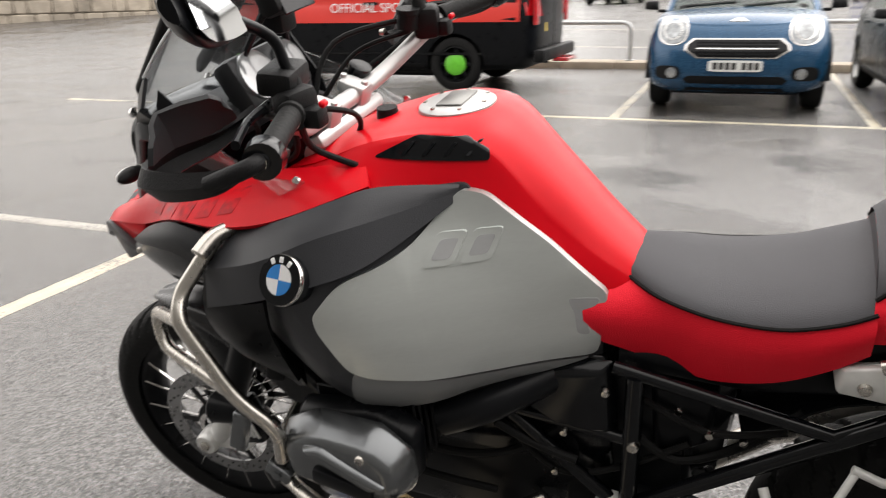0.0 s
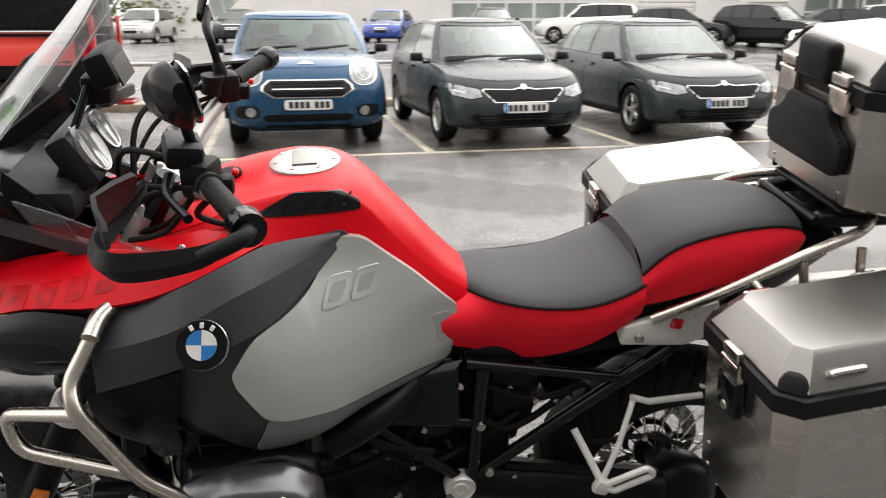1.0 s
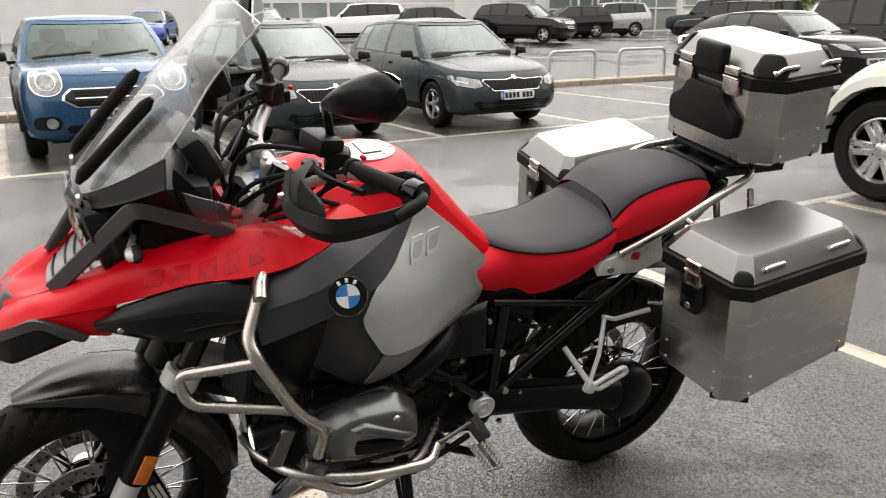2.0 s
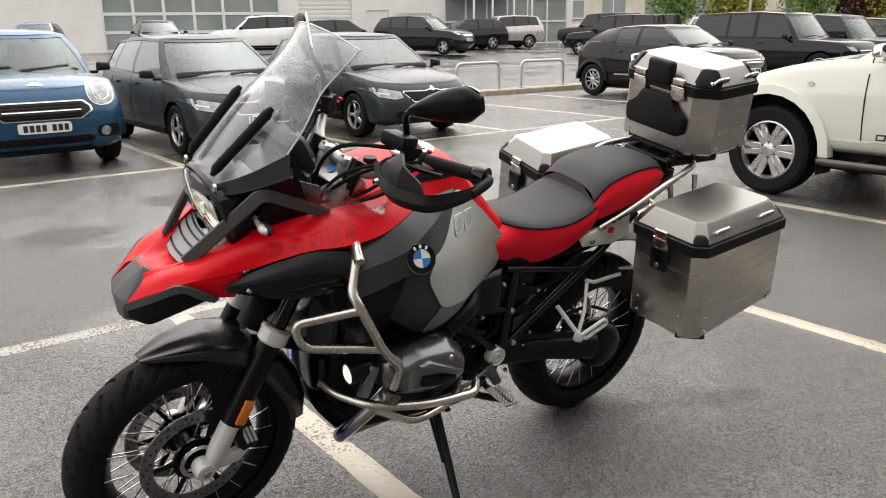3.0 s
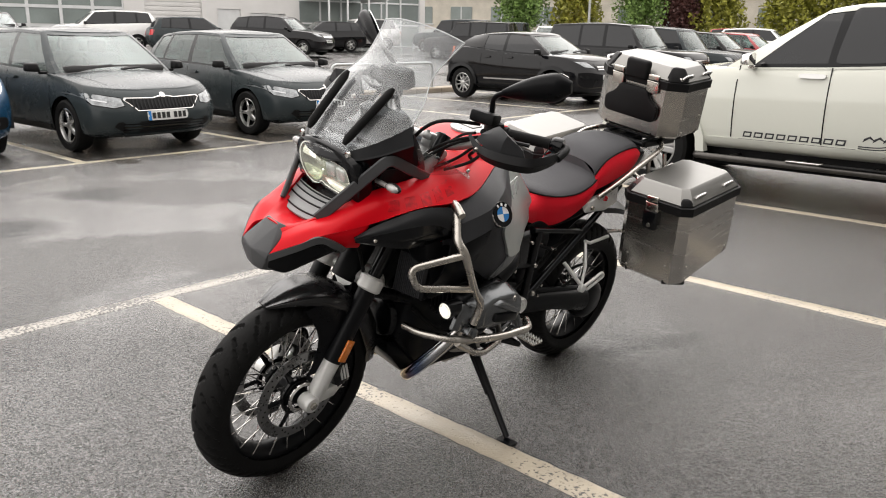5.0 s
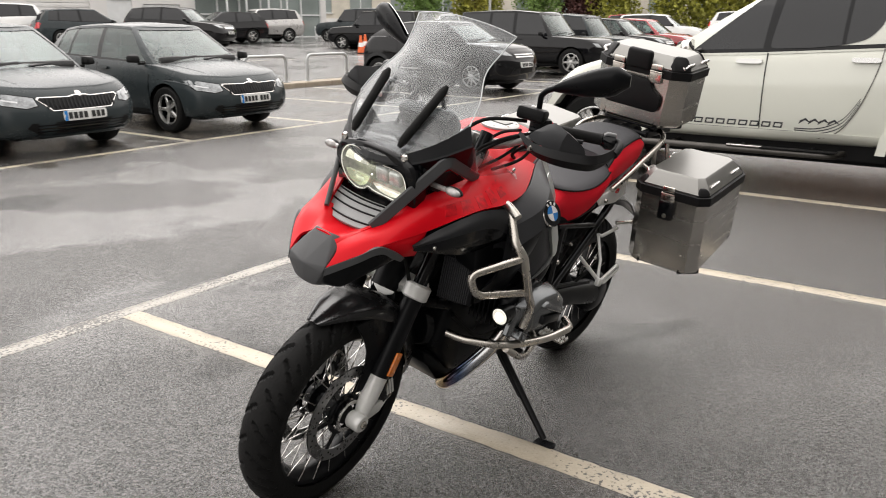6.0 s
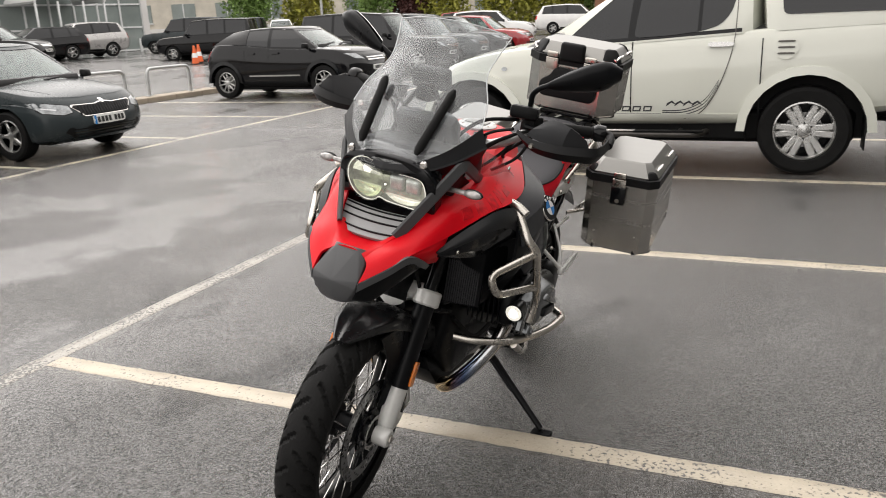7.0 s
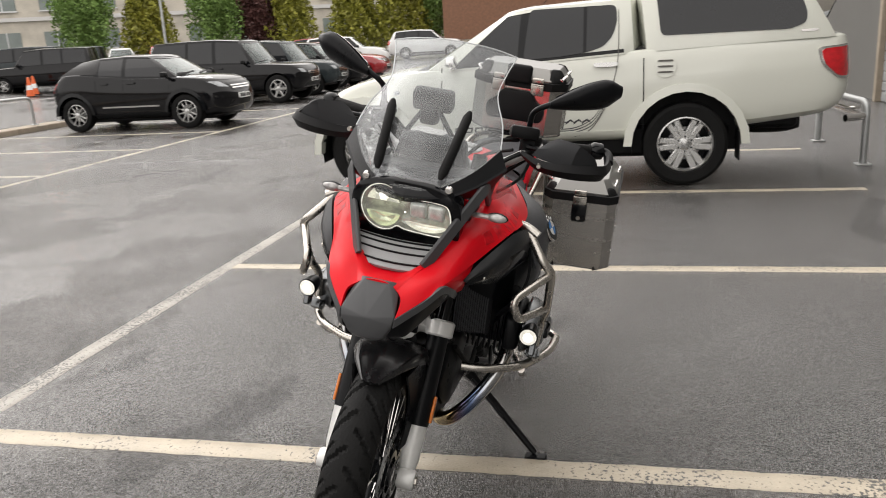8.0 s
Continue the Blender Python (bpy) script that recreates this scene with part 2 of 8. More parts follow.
CAR_BLACK = mat("black_car_paint", (0.005, 0.005, 0.006), 0.09, vary=0.1, coat=0.0, spec=0.35, rough_vary=0.02)
CAR_CREAM = mat("cream_white_car_paint", (0.67, 0.68, 0.61), 0.25, vary=0.012, scale=1.5, rough_vary=0.02, coat=0.6)
CAR_WHITE = mat("white_car_paint", (0.75, 0.75, 0.74), 0.25, vary=0.04, coat=0.8)
CAR_SILVER = mat("silver_car_paint", (0.42, 0.41, 0.4), 0.3, metal=0.5, vary=0.06, coat=0.8)
CAR_RED = mat("dark_red_car_paint", (0.32, 0.02, 0.025), 0.25, vary=0.06, coat=0.8)
CAR_DEEP_BLUE = mat("deep_blue_car_paint", (0.015, 0.05, 0.3), 0.25, vary=0.06, coat=0.8)
SEAM = mat("shadowed_panel_gap", (0.10, 0.095, 0.085), 0.7, vary=0.1)
TINTED = mat("tinted_car_glass", (0.012, 0.013, 0.015), 0.05, vary=0.1, rough_vary=0.03)
CABIN_DARK = mat("charcoal_cabin_plastic", (0.03, 0.03, 0.031), 0.7, vary=0.2)
CABIN = mat("dark_cabin_fabric", (0.15, 0.15, 0.15), 0.8, vary=0.2)
PLATE_WHITE = mat("number_plate", (0.72, 0.72, 0.7), 0.4, vary=0.04)
PLATE_YELLOW = mat("yellow_number_plate", (0.7, 0.5, 0.05), 0.4, vary=0.04)
PLATE_INK = mat("number_plate_ink", (0.02, 0.02, 0.02), 0.4)
TAIL_RED = mat("red_tail_lamp", (0.55, 0.008, 0.014), 0.12, vary=0.2, scale=20, coat=0.8)
ALLOY = mat("alloy_rim", (0.55, 0.55, 0.54), 0.28, metal=0.85, vary=0.08)
GREEN_HUB = mat("green_hub_paint", (0.12, 0.5, 0.03), 0.4, vary=0.15, scale=20)
STEP_TUBE = mat("dull_step_steel", (0.09, 0.085, 0.08), 0.35, metal=0.8, vary=0.3, scale=6)
GALV = mat("galvanised_tube", (0.45, 0.46, 0.46), 0.45, metal=0.7, vary=0.15, scale=6)




def heat_blued():
    """Steel tinted by heat: straw, purple and blue bands along the pipe."""
    m = mat("heat_blued_pipe", (0.5, 0.5, 0.5), 0.2, metal=1.0, vary=0.1, scale=9)
    nt = m.node_tree
    b = nt.nodes["Principled BSDF"]
    co, sep, rmp = nt.nodes.new("ShaderNodeTexCoord"), nt.nodes.new("ShaderNodeSeparateXYZ"), nt.nodes.new("ShaderNodeValToRGB")
    nt.links.new(co.outputs["Object"], sep.inputs[0])
    rg = nt.nodes.new("ShaderNodeMapRange")
    side = nt.nodes.new("ShaderNodeMath")
    side.operation = "ABSOLUTE"
    nt.links.new(sep.outputs["X"], side.inputs[0])
    nt.links.new(side.outputs[0], rg.inputs["Value"])
    rg.inputs["From Min"].default_value, rg.inputs["From Max"].default_value = 0.28, 0.125
    nt.links.new(rg.outputs["Result"], rmp.inputs["Fac"])
    cr = rmp.color_ramp
    cr.elements[0].color, cr.elements[1].color = (0.55, 0.53, 0.5, 1), (0.45, 0.36, 0.22, 1)
    for q, c in ((0.3, (0.45, 0.47, 0.5, 1)), (0.55, (0.14, 0.21, 0.38, 1)), (0.75, (0.27, 0.2, 0.28, 1)), (0.88, (0.5, 0.35, 0.18, 1))):
        cr.elements.new(q).color = c
    nt.links.new(rmp.outputs["Color"], b.inputs["Base Color"])
    return m


BLUED_PIPE = heat_blued()


def sheet_glass(name, tint, gloss, haze=0.0, rough=0.02, edge=0.75):
    """A thin clear sheet: mostly see-through, a little sheen, and a trace of haze."""
    m = bpy.data.materials.new(name)
    m.use_nodes = True
    nt = m.node_tree
    nt.nodes.remove(nt.nodes["Principled BSDF"])
    see, shine, film = nt.nodes.new("ShaderNodeBsdfTransparent"), nt.nodes.new("ShaderNodeBsdfGlossy"), nt.nodes.new("ShaderNodeBsdfDiffuse")
    see.inputs["Color"].default_value = (*tint, 1)
    shine.inputs["Roughness"].default_value = rough
    # pale film: wet haze, and sky reflection put in as diffuse colour
    film.inputs["Color"].default_value = (0.7, 0.71, 0.72, 1)
    co, noise, rg = nt.nodes.new("ShaderNodeTexCoord"), nt.nodes.new("ShaderNodeTexNoise"), nt.nodes.new("ShaderNodeMapRange")
    nt.links.new(co.outputs["Object"], noise.inputs["Vector"])
    noise.inputs["Scale"].default_value, noise.inputs["Detail"].default_value = 9.0, 5.0
    nt.links.new(noise.outputs["Fac"], rg.inputs["Value"])
    rg.inputs["From Min"].default_value, rg.inputs["From Max"].default_value = 0.4, 0.7
    rg.inputs["To Min"].default_value, rg.inputs["To Max"].default_value = haze * 0.4, haze * 1.6
    a, b = nt.nodes.new("ShaderNodeMixShader"), nt.nodes.new("ShaderNodeMixShader")
    # the sheen grows towards a glancing view
    lw, pw, ma = nt.nodes.new("ShaderNodeLayerWeight"), nt.nodes.new("ShaderNodeMath"), nt.nodes.new("ShaderNodeMath")
    pw.operation, ma.operation, ma.use_clamp = "POWER", "MULTIPLY_ADD", True
    lw.inputs["Blend"].default_value = 0.5
    nt.links.new(lw.outputs["Facing"], pw.inputs[0])
    pw.inputs[1].default_value = 4.0
    nt.links.new(pw.outputs[0], ma.inputs[0])
    ma.inputs[1].default_value, ma.inputs[2].default_value = edge, gloss * 0.8
    nt.links.new(ma.outputs[0], a.inputs[0])
    nt.links.new(see.outputs[0], a.inputs[1])
    nt.links.new(shine.outputs[0], a.inputs[2])
    nt.links.new(rg.outputs["Result"], b.inputs[0])
    nt.links.new(a.outputs[0], b.inputs[1])
    nt.links.new(film.outputs[0], b.inputs[2])
    nt.links.new(b.outputs[0], nt.nodes["Material Output"].inputs["Surface"])
    return m


CLEAR = sheet_glass("clear_screen_plastic", (0.87, 0.89, 0.90), 0.06, 0.075, 0.14, 0.6)
CLEAR_HAZY = sheet_glass("hazy_clear_plastic", (0.92, 0.93, 0.935), 0.06, 0.035, 0.16)
CAR_GLASS = sheet_glass("car_window_glass", (0.58, 0.67, 0.65), 0.065, 0.015, 0.08)
LAMP_GLASS = sheet_glass("lamp_glass", (0.97, 0.98, 0.98), 0.03, 0.0)


# ---- mesh helpers ----
def link(name, bm, material, parent=None, label="", smooth=38):
    """One mesh object from bm; faces smooth, edges sharper than the given angle stay sharp."""
    bmesh.ops.recalc_face_normals(bm, faces=bm.faces)
    limit = radians(smooth)
    for f in bm.faces:
        f.smooth = smooth > 0
    for e in bm.edges:
        if len(e.link_faces) == 2 and e.calc_face_angle(0) > limit:
            e.smooth = False
    me = bpy.data.meshes.new(name)
    bm.to_mesh(me)
    bm.free()
    for mt in material if isinstance(material, (list, tuple)) else [material]:
        me.materials.append(mt)
    ob = new(name, me)
    if parent:
        ob.parent = parent
    if label:
        ob["label"] = label
    return ob


def part(name, bm, material, parent, label="", smooth=38):
    return link(name, bm, material, parent, label, smooth)


def thing(name, label, category, m=None, group=""):
    e = tagged(new(name), label, category, group)
    if m is not None:
        e.matrix_world = m
    return e


def join(*bms):
    out = bms[0]
    for b in bms[1:]:
        me = bpy.data.meshes.new("tmp")
        b.to_mesh(me)
        out.from_mesh(me)
        bpy.data.meshes.remove(me)
        b.free()
    return out


def moved(bm, m):
    bmesh.ops.transform(bm, matrix=m, verts=bm.verts)
    return bm


def mirrored(bm):
    """The same mesh on the other side of x = 0."""
    b = bm.copy()
    for v in b.verts:
        v.co.x = -v.co.x
    bmesh.ops.reverse_faces(b, faces=b.faces)
    return b


def box(size, at=(0, 0, 0), bevel=0.0, seg=2, turn=(0, 0, 0), taper=None):
    bm = bmesh.new()
    bmesh.ops.create_cube(bm, size=1)
    for v in bm.verts:
        if taper and v.co.z > 0:
            v.co.x *= taper[0]
            v.co.y *= taper[1]
        v.co = Vector((v.co.x * size[0], v.co.y * size[1], v.co.z * size[2]))
    if bevel:
        bmesh.ops.bevel(bm, geom=bm.edges[:], offset=bevel, segments=seg, profile=0.5, affect="EDGES")
    return moved(bm, pose(*at, *turn))


def spline(pts, n=8, closed=False):
    """Points of a smooth curve through pts."""
    p = [Vector(q) for q in pts]
    if len(p) < 3:
        return p
    out, k = [], len(p)
    for i in range(k if closed else k - 1):
        a, b, c, d = (p[(i - 1) % k], p[i], p[(i + 1) % k], p[(i + 2) % k]) if closed else (p[max(i - 1, 0)], p[i], p[i + 1], p[min(i + 2, k - 1)])
        for j in range(n):
            t = j / n
            out.append(0.5 * (2 * b + (c - a) * t + (2 * a - 5 * b + 4 * c - d) * t * t + (3 * b - a - 3 * c + d) * t ** 3))
    if not closed:
        out.append(p[-1])
    return out


def rounded(pts, r=0.05, n=5):
    """A polyline with its bends rounded off by a radius of about r."""
    p = [Vector(q) for q in pts]
    out = [p[0]]
    for a, b, c in zip(p, p[1:], p[2:]):
        u, w = (a - b), (c - b)
        d = min(r, u.length * 0.45, w.length * 0.45)
        s, e = b + u.normalized() * d, b + w.normalized() * d
        for j in range(n + 1):
            t = j / n
            out.append(s * (1 - t) ** 2 + b * 2 * t * (1 - t) + e * t * t)
    out.append(p[-1])
    return out


def tube(pts, r, sides=10, closed=False, caps=True):
    """A round bar along pts; r is a number or one per point."""
    bm = bmesh.new()
    pts = [Vector(q) for q in pts]
    k = len(pts)
    rs = [r] * k if isinstance(r, (int, float)) else list(r)
    rings, up = [], None
    for i, q in enumerate(pts):
        a, b = pts[(i - 1) % k] if closed or i else pts[0], pts[(i + 1) % k] if closed or i < k - 1 else pts[-1]
        t = (b - a).normalized()
        if up is None:
            up = t.orthogonal().normalized()
        up = (up - t * up.dot(t)).normalized()
        w = t.cross(up)
        rings.append([bm.verts.new(q + (up * math.cos(s) + w * math.sin(s)) * rs[i]) for s in [2 * math.pi * j / sides for j in range(sides)]])
    for i in range(k if closed else k - 1):
        a, b = rings[i], rings[(i + 1) % k]
        for j in range(sides):
            bm.faces.new((a[j], a[(j + 1) % sides], b[(j + 1) % sides], b[j]))
    if caps and not closed:
        bm.faces.new(rings[0][::-1])
        bm.faces.new(rings[-1])
    return bm


def blade(pts, wide, thick, out):
    """A flat bar along pts; its broad side looks along out."""
    out = Vector(out).normalized()
    pts = [Vector(q) for q in pts]
    rings = []
    for i, q in enumerate(pts):
        t = (pts[min(i + 1, len(pts) - 1)] - pts[max(i - 1, 0)]).normalized()
        w = t.cross(out).normalized()
        n = w.cross(t).normalized()
        rings.append([q + w * a * wide / 2 + n * b * thick / 2 for a, b in ((1, .3), (.8, 1), (-.8, 1), (-1, .3), (-1, -.3), (-.8, -1), (.8, -1), (1, -.3))])
    return loft(rings)


def lathe(profile, sides=32, axis="x"):
    """Turns (radius, offset) pairs round an axis."""
    bm = bmesh.new()
    rings = []
    for r, o in profile:
        ring = []
        for j in range(sides):
            s = 2 * math.pi * j / sides
            c = (r * math.cos(s), r * math.sin(s))
            ring.append(bm.verts.new({"x": (o, c[0], c[1]), "y": (c[0], o, c[1]), "z": (c[0], c[1], o)}[axis]))
        rings.append(ring)
    for a, b in zip(rings, rings[1:]):
        for j in range(sides):
            bm.faces.new((a[j], a[(j + 1) % sides], b[(j + 1) % sides], b[j]))
    if profile[0][0] > 1e-4 and profile[0] != profile[-1]:
        bm.faces.new(rings[0][::-1])
        bm.faces.new(rings[-1])
    tips = [v for ring, (r, o) in zip(rings, profile) if r <= 0.0011 for v in ring]
    if tips:
        bmesh.ops.remove_doubles(bm, verts=tips, dist=0.0024)
    bmesh.ops.remove_doubles(bm, verts=bm.verts, dist=1e-5)
    return bm


def loft(rings, closed=True, caps=True):
    """A skin over rings of equally many points."""
    bm = bmesh.new()
    vs = [[bm.verts.new(q) for q in ring] for ring in rings]
    n = len(vs[0])
    for a, b in zip(vs, vs[1:]):
        for j in range(n if closed else n - 1):
            k = (j + 1) % n
            bm.faces.new((a[j], a[k], b[k], b[j]))
    if caps and closed:
        bm.faces.new(vs[0][::-1])
        bm.faces.new(vs[-1])
    bmesh.ops.remove_doubles(bm, verts=bm.verts, dist=1e-5)
    return bm


def slab(pts, thick, bevel=0.0, seg=2):
    """A plate with the outline pts (y, z) and its middle at x = 0."""
    bm = bmesh.new()
    f = bm.faces.new([bm.verts.new((-thick / 2, p[0], p[1])) for p in pts])
    r = bmesh.ops.extrude_face_region(bm, geom=[f])
    for v in r["geom"]:
        if isinstance(v, bmesh.types.BMVert):
            v.co.x += thick
    bmesh.ops.recalc_face_normals(bm, faces=bm.faces)
    if bevel:
        bmesh.ops.bevel(bm, geom=bm.edges[:], offset=bevel, segments=seg, profile=0.5, affect="EDGES")
    return bm


def hull(pts, bevel=0.0, seg=2):
    """The convex body round pts."""
    bm = bmesh.new()
    for p in pts:
        bm.verts.new(p)
    r = bmesh.ops.convex_hull(bm, input=bm.verts)
    bmesh.ops.delete(bm, geom=[v for v in bm.verts if not v.link_faces], context="VERTS")
    bmesh.ops.dissolve_limit(bm, angle_limit=radians(4), verts=bm.verts, edges=bm.edges)
    if bevel:
        bmesh.ops.bevel(bm, geom=bm.edges[:], offset=bevel, segments=seg, profile=0.5, affect="EDGES")
    return bm


def patch(tree, pts, origin, u, v, way, lift=0.004, thick=0.006, cuts=3):
    """A thin piece with the outline pts in the plane (u, v) at origin, laid on a surface along way."""
    origin, u, v, way = Vector(origin), Vector(u), Vector(v), Vector(way).normalized()
    bm = bmesh.new()
    bm.faces.new([bm.verts.new((p[0], p[1], 0)) for p in pts])
    bmesh.ops.triangulate(bm, faces=bm.faces)
    if cuts:
        bmesh.ops.subdivide_edges(bm, edges=bm.edges[:], cuts=cuts, use_grid_fill=True)
    last = None
    for q in bm.verts:
        p = origin + u * q.co.x + v * q.co.y
        hit = tree.ray_cast(p, way)
        d = hit[3] if hit[0] is not None else last
        last = d if d is not None else last
        q.co = p + way * ((d if d is not None else 0.0) - lift)
    r = bmesh.ops.extrude_face_region(bm, geom=bm.faces[:])
    for e in r["geom"]:
        if isinstance(e, bmesh.types.BMVert):
            e.co += way * thick
    return bm


def oval(cx, cy, rx, ry, n=20, power=2.0, turn=0.0):
    out = []
    for j in range(n):
        s = 2 * math.pi * j / n
        c, d = math.cos(s), math.sin(s)
        x, y = rx * math.copysign(abs(c) ** (2 / power), c), ry * math.copysign(abs(d) ** (2 / power), d)
        out.append((cx + x * math.cos(turn) - y * math.sin(turn), cy + x * math.sin(turn) + y * math.cos(turn)))
    return out


# ---- ground and markings ----
def rise(x, y):
    """The car park climbs a little towards the showroom and the far rows."""
    def s(a):
        a = min(max(a, 0.0), 1.0)
        return a * a * (3 - 2 * a)
    return max(0.58 * s((x - 14.5) / 18), 0.62 * s((-y - 24) / 26))


def ground_sheet():
    def axis(fine_lo, fine_hi, step):
        a = [-420, -260, -160, -100, -70]
        v = -55.0
        while v < 60:
            a.append(v)
            v += step if fine_lo <= v < fine_hi else 3.0
        return a + [62, 75, 100, 160, 260, 420]
    xs, ys = axis(-6, 14, 1.0), axis(-16, 6, 1.0)
    bm = bmesh.new()
    grid = [[bm.verts.new((x, y, rise(x, y))) for y in ys] for x in xs]
    for i in range(len(xs) - 1):
        for j in range(len(ys) - 1):
            bm.faces.new((grid[i][j], grid[i + 1][j], grid[i + 1][j + 1], grid[i][j + 1]))
    return tagged(link("ground", bm, ASPHALT), "wet grey asphalt car park with pools and stains", "ground", kind="structure")


TAR = mat("wet_tar", (0.016, 0.015, 0.014), 0.22, vary=0.3, scale=9, bump=0.3, fine=60)
ground_sheet()
rng = random.Random(4)


def stripe(a, b, width=0.1, material=LINE, ragged=0.003):
    """A painted line with worn, feathered edges, 3 mm thick."""
    a, b = Vector((*a, 0)), Vector((*b, 0))
    d = (b - a).normalized()
    n = Vector((-d.y, d.x, 0))
    k = max(2, int((b - a).length / 0.05))
    bm = bmesh.new()
    rows = []
    for i in range(k + 1):
        q = a.lerp(b, i / k)
        z = Vector((0, 0, rise(q.x, q.y)))
        e = [width / 2 + rng.uniform(-ragged, ragged) for s in (-1, 1)]
        rows.append([bm.verts.new(q + n * w + z + Vector((0, 0, h))) for w, h in ((-e[0] - .004, .0002), (-e[0], .003), (e[1], .003), (e[1] + .004, .0002))])
    for p, q in zip(rows, rows[1:]):
        for j in range(3):
            bm.faces.new((p[j], q[j], q[j + 1], p[j + 1]))
    return tagged(link("parking_line", bm, material), "worn painted parking bay line on wet asphalt", "road marking", "bay lines", "structure")


BAYS = [7.22, 4.84, 2.455, 0.0685, -2.317, -4.76, -7.2, -9.6, -12.0, -14.4, -16.8]
for y in BAYS:
    stripe((-2.4, y), (2.30, y))
stripe((2.35, 7.3), (2.35, -19.0), 0.1, LINE_GREY)
stripe((7.05, 8.0), (7.05, -26.0), 0.09, LINE_PALE)
for y in (5.6, 3.2, 0.8, -1.6, -4.0, -6.4, -8.9, -11.3, -13.8, -16.2):
    stripe((7.10, y), (12.0, y), 0.09, LINE_PALE)
for x in (17.0, 21.5):
    stripe((x, 10), (x - 1.0, -32), 0.1, LINE_PALE)

# tar seams and soaked cracks in the lane
for a, b, w in (((7.4, -7.39), (6.3, -7.49), .035), ((6.25, -7.50), (4.5, -7.47), .028), ((5.62, -6.26), (5.2, -6.72), .05), ((5.5, -8.72), (5.2, -8.85), .04), ((5.25, -9.7), (5.1, -9.75), .05)):
    tar = stripe(a, b, w, TAR, w * .3)
    tar.name = "tar_seam"
    tagged(tar, "dark wet tar seam across the asphalt", "tar seam", "tar seams", "structure")

# kerbed island along the opposite bays
for i in range(44):
    y = 8.0 - i * 0.915
    stone = box((0.5, 0.905, 0.22), (12.45, y - 0.45, 0.0), 0.02, 2)
    tagged(link("kerb_stone", stone, KERB), "brownish concrete kerb stone of the island", "kerb", "kerb", "structure")


def hoop(x, y, length, height=0.72, turn=90, label="galvanised steel hoop barrier on the kerb"):
    e = thing("hoop_barrier", label, "barrier", pose(x, y, 0, 0, 0, turn), "hoop barriers")
    h = length / 2
    part("rail", tube(rounded([(-h, 0, 0.0), (-h, 0, height), (h, 0, height), (h, 0, 0.0)], 0.16, 6), 0.035, 12), GALV, e)
    for s in (-h, h):
        part("foot_plate", box((0.14, 0.14, 0.015), (s, 0, 0.118 if x > 5 else 0.008), 0.003), GALV, e)
    return e


for y, l in ((6.0, 2.2), (2.5, 2.2), (-1.6, 2.0), (-10.28, 1.25), (-12.3, 1.4), (-14.5, 1.25)):
    hoop(12.5, y, l)
hoop(-2.72, -6.9, 1.8, 0.62, 90, "galvanised steel hoop barrier before the wall")


